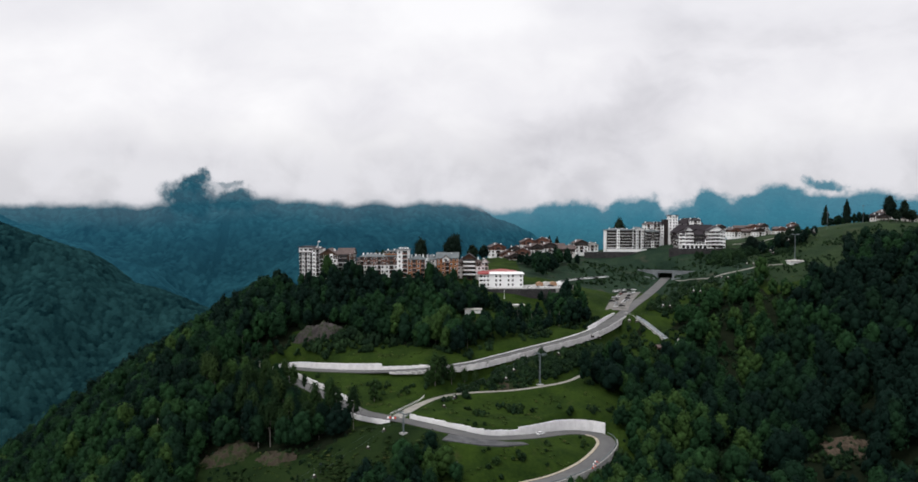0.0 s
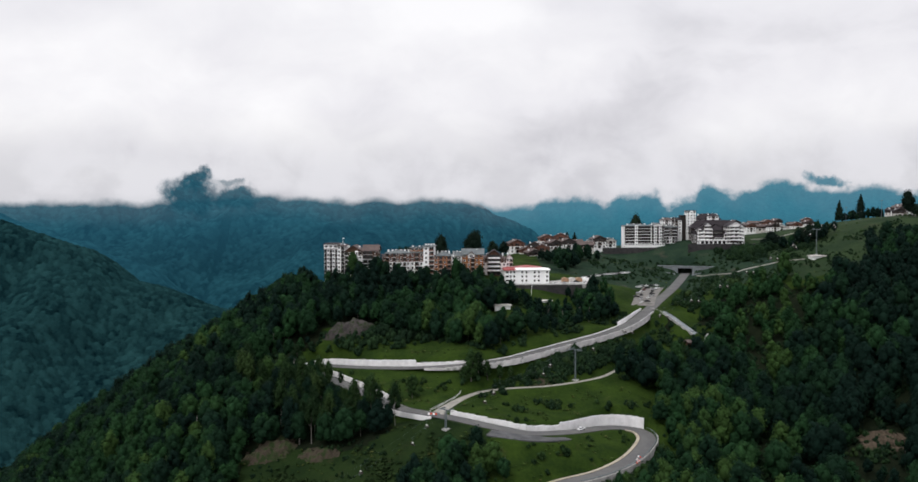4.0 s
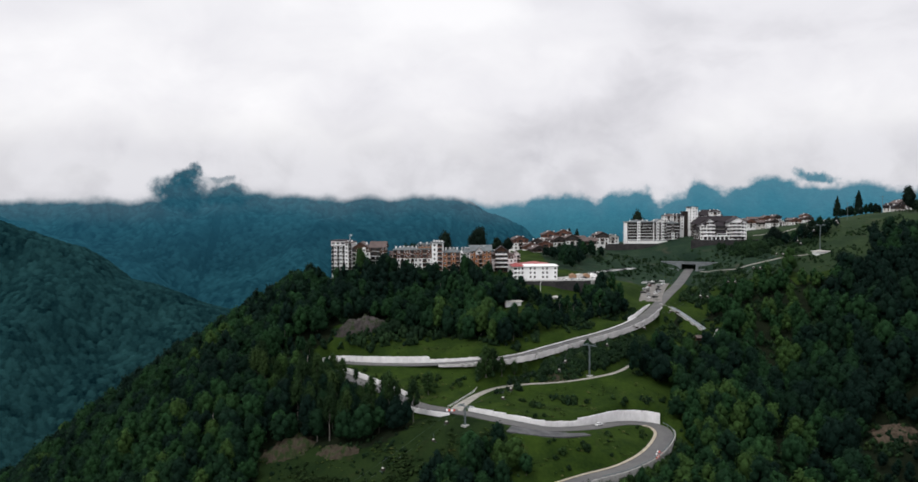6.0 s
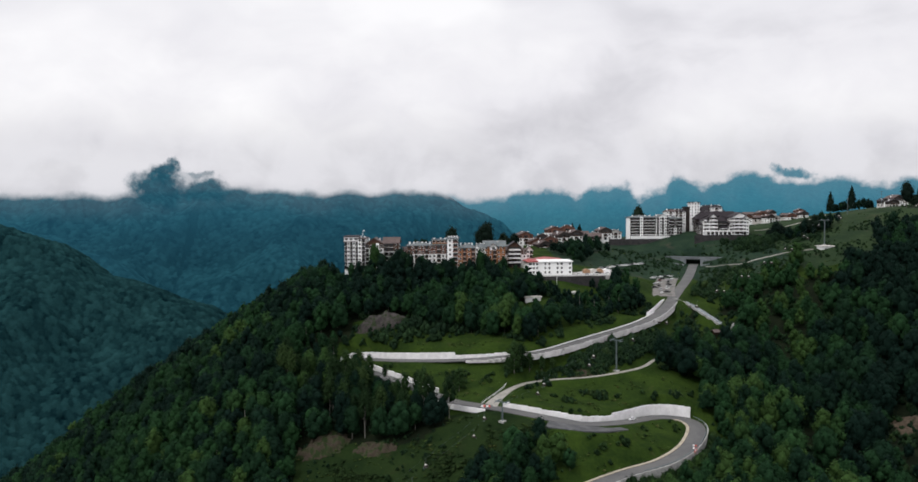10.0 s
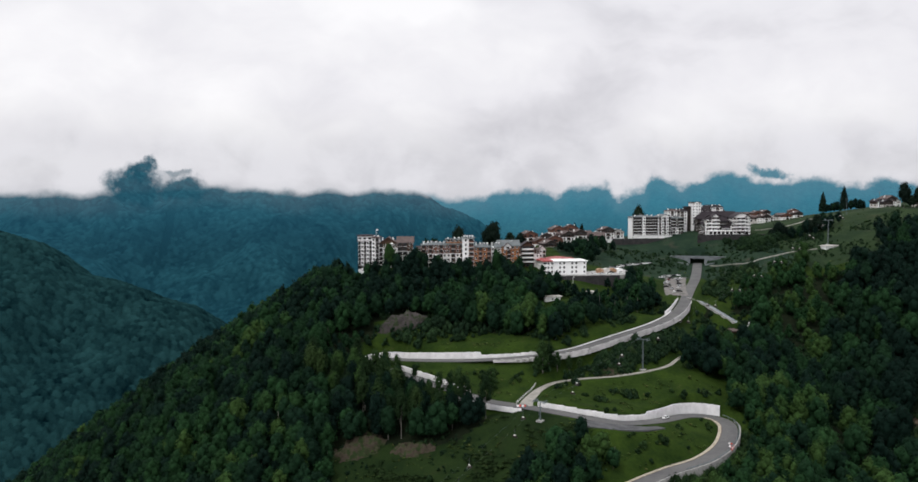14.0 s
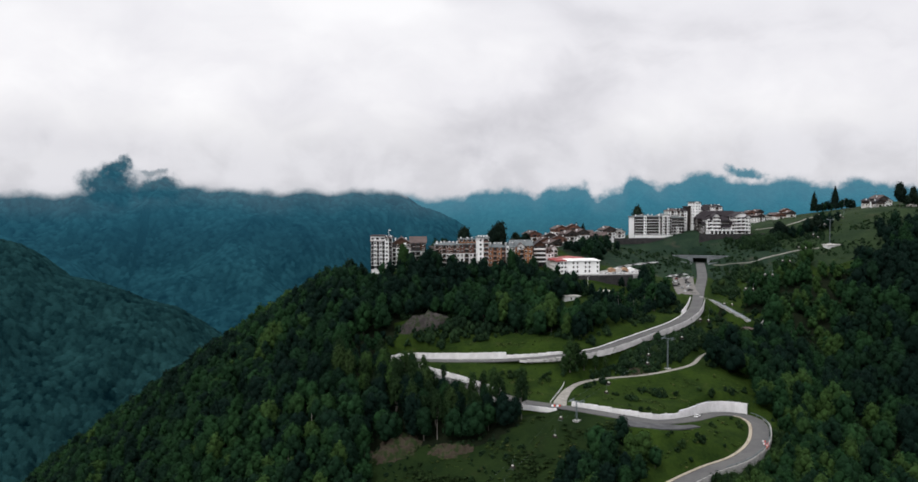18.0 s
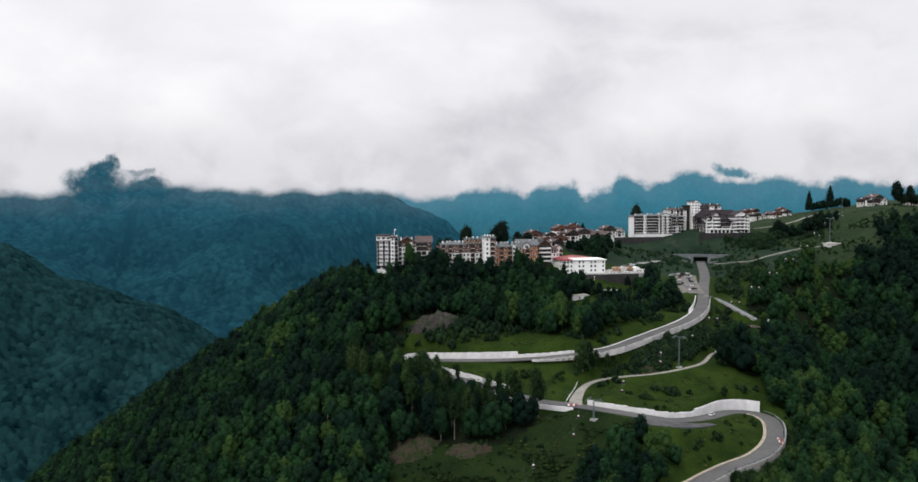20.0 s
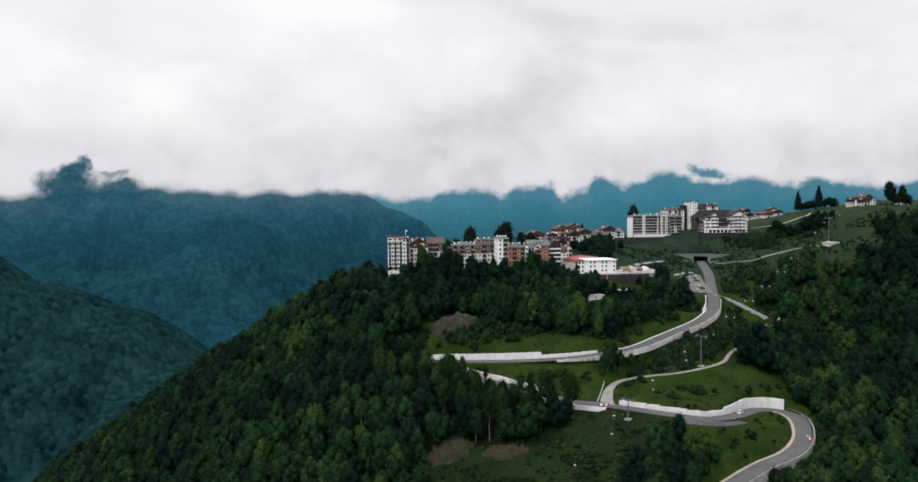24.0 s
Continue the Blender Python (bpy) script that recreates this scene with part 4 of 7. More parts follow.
def hip_roof(parent, x0, x1, y0, y1, z, rise, mat, over=0.9):
    bm = bmesh.new()
    d = (y1 - y0) / 2 + over
    box(bm, x0 - over, x1 + over, y0 - over, y1 + over, z - 0.25, z + 0.1)
    lo = [bm.verts.new(c) for c in ((x0 - over, y0 - over, z + 0.1), (x1 + over, y0 - over, z + 0.1), (x1 + over, y1 + over, z + 0.1), (x0 - over, y1 + over, z + 0.1))]
    r = [bm.verts.new((x0 - over + d, (y0 + y1) / 2, z + rise)), bm.verts.new((x1 + over - d, (y0 + y1) / 2, z + rise))]
    for f in ((lo[0], lo[1], r[1], r[0]), (lo[1], lo[2], r[1]), (lo[2], lo[3], r[0], r[1]), (lo[3], lo[0], r[0])):
        bm.faces.new(f)
    return part("roof", bm, mat, parent)


def wing(parent, x0, x1, y0, y1, z, floors, wall, roof="flat", roof_mat=ROOF_BROWN, bays="ww", rise=3.0, fh=3.0, win="white", bal="brown", clad=None, clad_from=99, side=3, chimneys=0, ridge="x", pier=None, sink=8.0):
    """A wing of a building: walls, windows and balconies row by row on its front and its two sides, and a roof. bays: w window, b balcony, d wide window, p pier, - plain."""
    h = floors * fh
    bm = bmesh.new()
    box(bm, x0, x1, y0, y1, z - sink, z + h)
    if roof == "gable":
        if ridge == "x":
            yc = (y0 + y1) / 2
            for x in (x0 + 0.02, x1 - 0.32):
                a = [bm.verts.new((x + dx, y, hh)) for dx in (0, 0.3) for y, hh in ((y0 + 0.02, z + h - 0.02), (y1 - 0.02, z + h - 0.02), (yc, z + h + rise - 0.05))]
                bm.faces.new(a[:3]), bm.faces.new(a[5:2:-1]), bm.faces.new((a[1], a[2], a[5], a[4])), bm.faces.new((a[2], a[0], a[3], a[5]))
        else:
            prism(bm, [(x0 + 0.02, z + h - 0.02), (x1 - 0.02, z + h - 0.02), ((x0 + x1) / 2, z + h + rise - 0.05)], y0 + 0.02, y0 + 0.4)
    part("wall", bm, wall, parent)
    if clad:
        bm = bmesh.new()
        box(bm, x0 - 0.06, x1 + 0.06, y0 - 0.06, y1 + 0.06, z + clad_from * fh, z + h + 0.02)
        if roof == "gable" and ridge == "y":
            prism(bm, [(x0 - 0.05, z + h), (x1 + 0.05, z + h), ((x0 + x1) / 2, z + h + rise - 0.02)], y0 - 0.06, y0 + 0.2)
        part("cladding", bm, clad, parent)
    n = len(bays)
    step_x = (x1 - x0) / n
    for i, b in enumerate(bays):
        cx = x0 + (i + 0.5) * step_x
        if b == "p":
            bm = bmesh.new()
            box(bm, cx - step_x * 0.42, cx + step_x * 0.42, y0 - 1.0, y0 + 0.1, z - 2, z + h + 0.5)
            part("pier", bm, pier or WHITE, parent)
        for f in range(floors):
            off = -0.06 if clad and f >= clad_from else 0.0
            zz = z + f * fh
            if b == "w" or (b == "p"):
                yy = y0 - 1.0 if b == "p" else y0 + off
                put_window(WIN[win], parent, Matrix.Translation((cx, yy, zz + 0.75)))
            elif b == "d":
                put_window(WIN["wide"], parent, Matrix.Translation((cx, y0 + off, zz + 0.8)))
            elif b == "b":
                if f == 0:
                    put_window(WIN["door"], parent, Matrix.Translation((cx, y0, zz + 0.1)))
                else:
                    put_balcony(BAL[bal], parent, Matrix.Translation((cx, y0 + off, zz + 0.1)) @ Matrix.Diagonal((step_x * 0.92 / 3.0, 1, 1, 1)))
    for sgn, x in ((-1, x0), (1, x1)):
        for i in range(side):
            cy = y0 + (i + 0.5) * (y1 - y0) / side
            for f in range(floors):
                off = 0.06 if clad and f >= clad_from else 0.0
                put_window(WIN[win], parent, Matrix.Translation((x + sgn * off, cy, z + f * fh + 0.75)) @ Matrix.Rotation(radians(90 * sgn), 4, "Z"))
    top = z + h
    if roof == "flat":
        bm = bmesh.new()
        box(bm, x0 - 0.9, x1 + 0.9, y0 - 0.9, y1 + 0.9, top, top + 0.4)
        box(bm, x0 + 0.6, x1 - 0.6, y0 + 0.6, y1 - 0.6, top + 0.4, top + 0.7, top=0.1)
        part("roof", bm, roof_mat, parent)
        zr = top + 0.9
    elif roof == "hip":
        hip_roof(parent, x0, x1, y0, y1, top, rise, roof_mat)
        zr = top + rise * 0.8
    else:
        gable_roof(parent, x0, x1, y0, y1, top, rise, roof_mat, ridge)
        zr = top + rise * 0.75
    for i in range(chimneys):
        chimney(parent, x0 + (i + 0.5 + random.uniform(-0.2, 0.2)) * (x1 - x0) / chimneys, (y0 + y1) / 2 + random.uniform(-1.2, 1.2), zr)


def site(x, y, z, yaw=0):
    return pose(x, y, z, 0, 0, yaw)


# tower hotel at the edge of the hill
h = thing("hotel", "white seven-storey hotel tower with brown timber balconies and gabled wing", "hotel", site(-109, 612, 78, -4))
wing(h, -8, 1.8, 0, 15, 0, 7, WHITE, "flat", ROOF_BROWN, "bwbwb", side=5, fh=2.87, win="white", bal="dark")
wing(h, 1.9, 7, -1.2, 15, 0, 8, WHITE, "flat", ROOF_BROWN, "wb", side=4, chimneys=2, fh=2.8, bal="dark")
wing(h, -8.4, 1.8, 0.4, 14, 20.5, 1, WHITE, "flat", ROOF_DARK, "ddd", side=3, fh=3.2, sink=0, win="big")
wing(h, 7.2, 20, -1, 13, 0, 6, WHITE, "gable", ROOF_BROWN, "bwbpw", rise=4.2, side=3, chimneys=2, ridge="y", clad=BROWN, clad_from=5, fh=3.1, bal="dark")
wing(h, 20.2, 31, 2, 14, 0, 6, WHITE, "gable", ROOF_BROWN, "bbw", rise=3.6, side=3, chimneys=3, ridge="x", clad=BROWN, clad_from=4, fh=3.2, bal="dark")
bm = bmesh.new()
tube(bm, (4.5, 6, 23.6), (4.5, 6, 28.5), 0.16, 0.08, 6)
box(bm, 4.5, 5.9, 5.95, 6.05, 27.6, 28.3)
part("flagpole", bm, WHITE, h, "white flagpole with a pale flag")

h = thing("hotel", "long white hotel with rust-red timber upper storeys among trees", "hotel", site(-57, 604, 80, -3))
wing(h, -14.5, 3, 0, 14, 0, 5, WHITE, "hip", ROOF_GREY, "bwbwwbw", rise=2.0, side=4, chimneys=6, clad=RUST, clad_from=3, fh=3.1, bal="brown")
wing(h, -17.5, -14.6, 2, 12, 0, 4, WHITE, "hip", ROOF_BROWN, "w", rise=2.0, side=3, fh=3.1, clad=RUST, clad_from=2)
wing(h, 3.1, 16, 1.5, 14, 0, 5, WHITE, "flat", ROOF_GREY, "wbwb", rise=2.6, side=4, chimneys=3, clad=RUST, clad_from=3, fh=3.1, bal="brown")
wing(h, 3.0, 15, 4.5, 14, 16.5, 1, ORANGE, "flat", ROOF_GREY, "dddd", side=2, chimneys=3, fh=2.4, sink=0)

h = thing("apartment_house", "white and orange apartment house with grey-green hipped roof", "house", site(-36, 587, 79, -3))
wing(h, -7.5, 0, -1, 14, 0, 7, WHITE, "flat", ROOF_GREY, "wb", side=4, chimneys=4, fh=3.15, bal="rust")
wing(h, 0.1, 12, 0, 15, 0, 5, ORANGE, "hip", ROOF_GREY, "wbwb", rise=3.0, side=4, chimneys=4, fh=3.1, bal="rust", win="white")
wing(h, 12.1, 19, 1, 14, 0, 5, CREAM, "hip", ROOF_GREY, "pww", rise=2.8, side=3, chimneys=3, fh=3.1)
h = thing("apartment_house", "orange and white apartment house with dormers and grey roof", "house", site(-9, 606, 79, -2))
wing(h, -7, 8, 0, 13, 0, 5, ORANGE, "gable", ROOF_GREY, "wwbww", rise=3.4, side=3, chimneys=5, fh=3.1, bal="brown")
wing(h, -3, 2, -1.2, 5, 12.5, 1, WHITE, "gable", ROOF_BROWN, "d", rise=2.2, side=0, ridge="y", fh=2.6, sink=0)
h = thing("hotel", "half-timbered hotel with white balconies and a dark gable", "hotel", site(7.5, 620, 78, -2))
wing(h, -9, 9, 0, 13, 0, 4, WHITE, "hip", ROOF_BROWN, "wwbbww", rise=3.6, side=3, chimneys=3, clad=BROWN, clad_from=3, fh=3.1, bal="white")
wing(h, -4.5, 4.5, -1.6, 8, 0, 5, BROWN, "gable", ROOF_DARK, "bbb", rise=3.2, side=0, ridge="y", fh=3.1, bal="white")
wing(h, 9.1, 14, 2, 12, 0, 4, WHITE, "gable", ROOF_BROWN, "wb", rise=2.6, side=2, chimneys=1, fh=3.1, ridge="y")

# white building with the red roof
h = thing("office_building", "white three-storey building with red sheet roof", "building", site(45.5, 593, 74.6, 0))
wing(h, -23.5, 0, 0, 17, 0, 3, WHITE, "flat", WHITE, "-ww-ww-w", side=0, fh=3.0)
wing(h, -31, -23.7, 17, 40, 0, 3, WHITE, "gable", ROOF_RED, "dww", side=5, fh=2.8, rise=1.0, ridge="y")
wing(h, -23.5, -3, 17.2, 40, 0, 3, WHITE, "gable", ROOF_RED, "w", side=0, fh=2.85, rise=1.1, ridge="y")
bm = bmesh.new()
prism(bm, [(-31.5, 9.0), (-23.6, 9.0), (-23.6, 9.5), (-31.5, 9.2)], 0.5, 40)
part("roof", bm, ROOF_RED, h)
wing(h, -31, -23.6, 0.6, 17, 0, 3, WHITE, "flat", ROOF_RED, "dww", side=4, fh=2.95)

# grey block with balconies beside the slope
h = thing("hotel", "seven-storey hotel with white piers and dark timber balconies", "hotel", site(140.5, 795, 90.5, 0))
wing(h, 0, 24.5, 0, 15, 0, 7, GREY_TIMBER, "hip", ROOF_GREY, "bbbpbbbb", rise=1.8, side=0, chimneys=4, bal="band", fh=2.75)
wing(h, -0.6, 0.6, 0.5, 14.5, 0, 7, WHITE, "flat", ROOF_GREY, "-", side=0, fh=2.7)
wing(h, 24.6, 36.5, -3, 13, 0, 7, WHITE, "gable", ROOF_GREY, "bpbpb", rise=2.6, side=4, chimneys=2, ridge="y", bal="band", fh=2.75)
wing(h, 36.6, 50, -1, 14, 0, 6, WHITE, "hip", ROOF_GREY, "bbwbb", rise=2.0, side=4, chimneys=2, bal="band", clad=GREY_TIMBER, clad_from=3, fh=3.0)
bm = bmesh.new()
box(bm, 0, 37, -4.5, -0.5, -4, 1.4)
box(bm, -0.4, 37.4, -4.9, -0.5, 1.4, 1.6)
part("terrace", bm, WHITE, h, "white ground-floor terrace")

# pale hotel complex with dark roofs above the slope
h = thing("hotel", "large white hotel complex with steep dark roofs and gabled bays", "hotel", site(219, 765, 94, -5))
wing(h, -17, -4, 1, 16, 0, 4, WHITE, "hip", ROOF_DARK, "pbpbp", rise=4.6, side=3, fh=3.3, bal="white", win="big")
wing(h, -11.5, -5.5, -0.6, 9, 0, 5, WHITE, "gable", ROOF_DARK, "wbw", rise=2.6, side=2, ridge="y", fh=3.3, bal="white", win="big")
wing(h, -20.5, -17.1, 4, 14, 0, 3, GREY_TIMBER, "hip", ROOF_DARK, "ww", rise=2.4, side=2, fh=3.0)
wing(h, -4, 6, 6, 18, 0, 4, DARK_TIMBER, "hip", ROOF_DARK, "bbbb", rise=5.2, side=0, fh=3.1, bal="grey")
wing(h, -1.5, 7.8, 1.5, 8, 0, 2, WHITE, "hip", ROOF_DARK, "dddd", rise=1.8, side=1, fh=3.0, win="big")
wing(h, 6.2, 9, -0.4, 14, 0, 3, WHITE, "gable", ROOF_DARK, "w", rise=2.0, side=2, ridge="y", fh=3.0, win="big")
wing(h, 9.1, 24.5, 1, 17, 0, 5, WHITE, "gable", ROOF_DARK, "wpbpbpw", rise=4.2, side=4, ridge="y", fh=3.2, bal="white", win="big")
wing(h, 19.5, 24, -0.8, 10, 0, 5, WHITE, "gable", ROOF_DARK, "bw", rise=2.0, side=2, ridge="y", fh=3.1, bal="white")
wing(h, -20, 23, 17.4, 30, 2, 4, DARK_TIMBER, "hip", ROOF_DARK, "-w-w-w-w-", rise=7.2, side=2, fh=3.0)
bm = bmesh.new()
box(bm, -16, 7, -5, -0.2, -3, 3.2)
box(bm, -16.6, 7.4, -5.6, -0.2, 3.2, 3.7)
part("terrace", bm, WHITE, h, "pale arcaded terrace")
for k in range(6):
    put_window(WIN["door"], h, Matrix.Translation((-14 + k * 3.8, -5, 0.2)))
h = thing("hotel", "tall white hotel tower with dark stair core", "hotel", site(201.6, 801, 101.3, -5) @ Matrix.Scale(0.927, 4))
wing(h, -26, -13, 0, 16, 0, 5, WHITE, "hip", ROOF_BROWN, "wbwb", rise=2.5, side=3, chimneys=2)
wing(h, -13, -6, -2, 14, 0, 5, WHITE, "hip", ROOF_DARK, "bw", rise=2.5, side=3, chimneys=2)
wing(h, -6, -1.2, 2, 14, 0, 6, DARK_TIMBER, "flat", ROOF_DARK, "-", side=0, fh=3.2)
wing(h, -1, 8, -3, 12, 0, 8, WHITE, "flat", ROOF_DARK, "wpw", side=4, fh=3.0)
wing(h, 8.2, 34, 2, 16, 0, 5, WHITE, "hip", ROOF_DARK, "wbwbwbwb", rise=6.0, side=3, chimneys=4, fh=3.1)
wing(h, 20, 31, -3, 12, 0, 6, WHITE, "hip", ROOF_DARK, "wbw", rise=2.4, side=3, chimneys=3, fh=3.2)


def chalet(w, d, floors, wall, clad, roof_mat, label, ridge="y"):
    c = thing("chalet", label, "house", group="chalets of the upper village")
    wing(c, -w / 2, w / 2, 0, d, 0, floors, wall, "gable", roof_mat, "wbw" if w > 9 else "ww", rise=w * 0.22 if ridge == "y" else d * 0.24, side=2, chimneys=2, ridge=ridge, clad=clad, clad_from=floors - 1, win="brown", sink=7)
    return c


kinds = [chalet(14, 13, 3, WHITE, RUST, ROOF_BROWN, "large chalet with white walls, reddish timber gable and brown roof"),
         chalet(11, 10, 2, WHITE, CREAM, ROOF_GREY, "small white chalet with a pale gable and grey roof"),
         chalet(16, 11, 2, CREAM, DARK_TIMBER, ROOF_BROWN, "long cream chalet with brown roof", "x"),
         chalet(13, 12, 3, WHITE, GREY_TIMBER, ROOF_BROWN, "white and grey timber chalet with a brown gabled roof"),
         chalet(10, 9, 2, CREAM, DARK_TIMBER, ROOF_DARK, "dark timber chalet with pale walls on the ridge")]
spots = [(36, 768, 86, 0, 10), (52, 772, 84, 3, -12), (66, 785, 90, 0, 5), (79, 792, 91, 0, -8), (50, 742, 79, 3, 15), (62, 748, 79, 1, -5), (93, 797, 88, 2, 4), (106, 795, 88, 1, -10), (117, 798, 88.5, 3, 8), (128, 802, 89.5, 1, 0), (72, 770, 86, 3, 20), (45, 757, 80.5, 0, 5), (85, 778, 87, 3, 10), (100, 778, 87, 2, -5), (58, 762, 82, 0, -9),
         (300, 905, 100, 0, 12), (313, 915, 101, 2, -6), (326, 905, 100, 3, 10), (339, 920, 101, 1, -15), (330, 935, 103, 0, 5), (350, 905, 101, 0, -6), (358, 930, 103, 2, 8), (368, 915, 103, 3, 0), (318, 945, 104, 2, -4),
         (345, 945, 104, 3, 14), (305, 935, 103, 1, 3), (376, 940, 105, 0, -10), (290, 925, 103, 3, 4), (437, 850, 117.3, 3, 12), (449, 862, 118, 1, -14), (456, 880, 118, 3, 4), (443, 880, 117.5, 4, 20), (428, 842, 117, 4, -8), (412, 760, 118, 4, 8)]
used = set()
for x, y, z, k, yaw in spots:
    if k in used:
        copy_thing(kinds[k], site(x, y, z, yaw) @ Matrix.Scale(0.8 if y > 890 else 1.0, 4))
    else:
        kinds[k].matrix_world = site(x, y, z, yaw)
        used.add(k)

# tunnel mouth under the slope
tunnel = thing("tunnel_portal", "grey concrete tunnel mouth with wing walls", "tunnel", site(181, 733.5, 69, -24))
bm = bmesh.new()
box(bm, -22, -6.2, 0, 1.2, -4, 6.4)
box(bm, 6.2, 24, 0, 1.2, -4, 6.4)
box(bm, -6.2, 6.2, 0, 1.2, 4.8, 6.4)
part("headwall", bm, PORTAL_STONE, tunnel)
bm = bmesh.new()
box(bm, -24, 26, -0.5, 1.6, 6.4, 7.0)
part("coping", bm, PORTAL_STONE, tunnel)
# dark walls and a dark end wall stand in for the tunnel's unlit depth
bm = bmesh.new()
box(bm, -6.9, -6.2, 1.2, 16, -1, 5.4)
box(bm, 6.2, 6.9, 1.2, 16, -1, 5.4)
box(bm, -6.9, 6.9, 1.2, 16, 4.9, 5.6)
box(bm, -6.9, 6.9, 16, 16.6, -1, 5.6)
box(bm, -6.2, 6.2, 1.2, 16, -1, -0.02)
part("tunnel_lining", bm, DARK_WALL, tunnel)
for s in (-1, 1):
    bm = bmesh.new()
    prism(bm, [(s * 7, -1), (s * 22, -1), (s * 22, 2.6), (s * 7, 0.8)], -9, -8.4)
    part("wing_wall", bm, PORTAL_STONE, tunnel)

for x, y, z, ln, yaw, hh, label in ((118, 788, 84.4, 76, -2, 5.2, "dark stone wall under the hotel terrace"), (190, 756.5, 88, 66, 1, 6.2, "dark stone wall under the white hotels"), (18, 584, 66.5, 54, 2, 7.4, "dark grey retaining wall below the yard")):
    p = thing("retaining_wall", label, "wall", site(x, y, z, yaw), kind="structure")
    me = panel_mesh.copy()
    me.materials.append(DARK_WALL)
    for k in range(int(ln / 5)):
        part("panel", me, None, p, m=Matrix.Translation((k * 5 + 2.5, 0, -3)) @ Matrix.Diagonal((4.95, 0.8, hh + 3 + random.uniform(-0.1, 0.1), 1)))


# ---- trees ----
def tree_shape(rng, clumps, sprays, height, wide, conifer=False, rings=6, seg=9, core=0.70):
    """Vertices and triangles of a crown: a bumpy dome of foliage, wider below and drawn in at the top, with sprays of leaves breaking out of it in clumps."""
    v, f = [], []
    base = height * (0.10 if conifer else rng.uniform(0.16, 0.3))
    bumps = [(rng.uniform(0, 6.28), rng.uniform(-0.75, 0.95), rng.uniform(0.14, 0.42)) for k in range(clumps)]

    def radius(u, a):
        """The crown's half width at the share u of its height, in the direction a."""
        if conifer:
            return wide / 2 * (1 - u ** 1.5) ** 0.9 * (0.82 + 0.18 * math.sin(a * 5 + u * 40)) + 0.05
        r = math.sqrt(max(0.0, 1 - abs(2 * u ** 0.86 - 1) ** 2.3))
        zz = 2 * u - 1
        for ba, bz, bh in bumps:
            da = (a - ba + math.pi) % (2 * math.pi) - math.pi
            r *= 1 + bh * math.exp(-(da * da * 3.2 + (zz - bz) ** 2 * 11))
        return wide / 2 * core * r

    for j in range(rings + 1):
        u = j / rings
        for k in range(seg):
            a = 2 * math.pi * (k + 0.5 * (j % 2)) / seg
            r = radius(min(max(u, 0.02), 0.985), a) * rng.uniform(0.8, 1.1)
            v.append(np.array([r * math.cos(a), r * math.sin(a), base + (height - base) * u + rng.uniform(-0.03, 0.03) * height]))
    for j in range(rings):
        for k in range(seg):
            p, q, r2, t2 = j * seg + k, j * seg + (k + 1) % seg, (j + 1) * seg + (k + 1) % seg, (j + 1) * seg + k
            f += [(p, q, r2), (p, r2, t2)]
    for c in range(clumps):
        ca, cz, _ = bumps[c]
        for k in range(sprays):
            u = min(0.98, max(0.04, 0.5 + 0.5 * cz + rng.gauss(0, 0.1)))
            a = ca + rng.gauss(0, 0.42)
            r = radius(u, a) * rng.uniform(0.9, 1.32 if core > 0.5 else 2.6)
            p = np.array([r * math.cos(a), r * math.sin(a), base + (height - base) * u + rng.uniform(-0.1, 0.5) * wide * 0.06])
            slope = (radius(min(u + 0.05, 0.99), a) - radius(max(u - 0.05, 0.01), a)) / (0.1 * (height - base))
            nrm = np.array([math.cos(a), math.sin(a), -slope])
            nrm = nrm / np.linalg.norm(nrm) + np.array([rng.gauss(0, 0.3), rng.gauss(0, 0.3), rng.gauss(0.1, 0.3)])
            nrm /= np.linalg.norm(nrm)
            t = np.cross(nrm, [rng.gauss(0, 1), rng.gauss(0, 1), rng.gauss(0, 1)])
            t /= np.linalg.norm(t)
            b = np.cross(nrm, t)
            s = wide * rng.uniform(0.04, 0.10)
            i = len(v)
            v += [p + t * s, p - t * s * 0.5 + b * s * 0.8, p - t * s * 0.5 - b * s * 0.8]
            f.append((i, i + 1, i + 2))
    return np.array(v), np.array(f), np.zeros(len(f), int)


ICO = [(0, 0, 1)] + [(0.894 * math.cos(1.2566 * k), 0.894 * math.sin(1.2566 * k), 0.447) for k in range(5)] + [(0.894 * math.cos(1.2566 * k + 0.6283), 0.894 * math.sin(1.2566 * k + 0.6283), -0.447) for k in range(5)] + [(0, 0, -1)]
ICO_FACES = [f for k in range(5) for f in ((0, 1 + k, 1 + (k + 1) % 5), (1 + k, 6 + k, 1 + (k + 1) % 5), (1 + (k + 1) % 5, 6 + k, 6 + (k + 1) % 5), (11, 6 + (k + 1) % 5, 6 + k))]


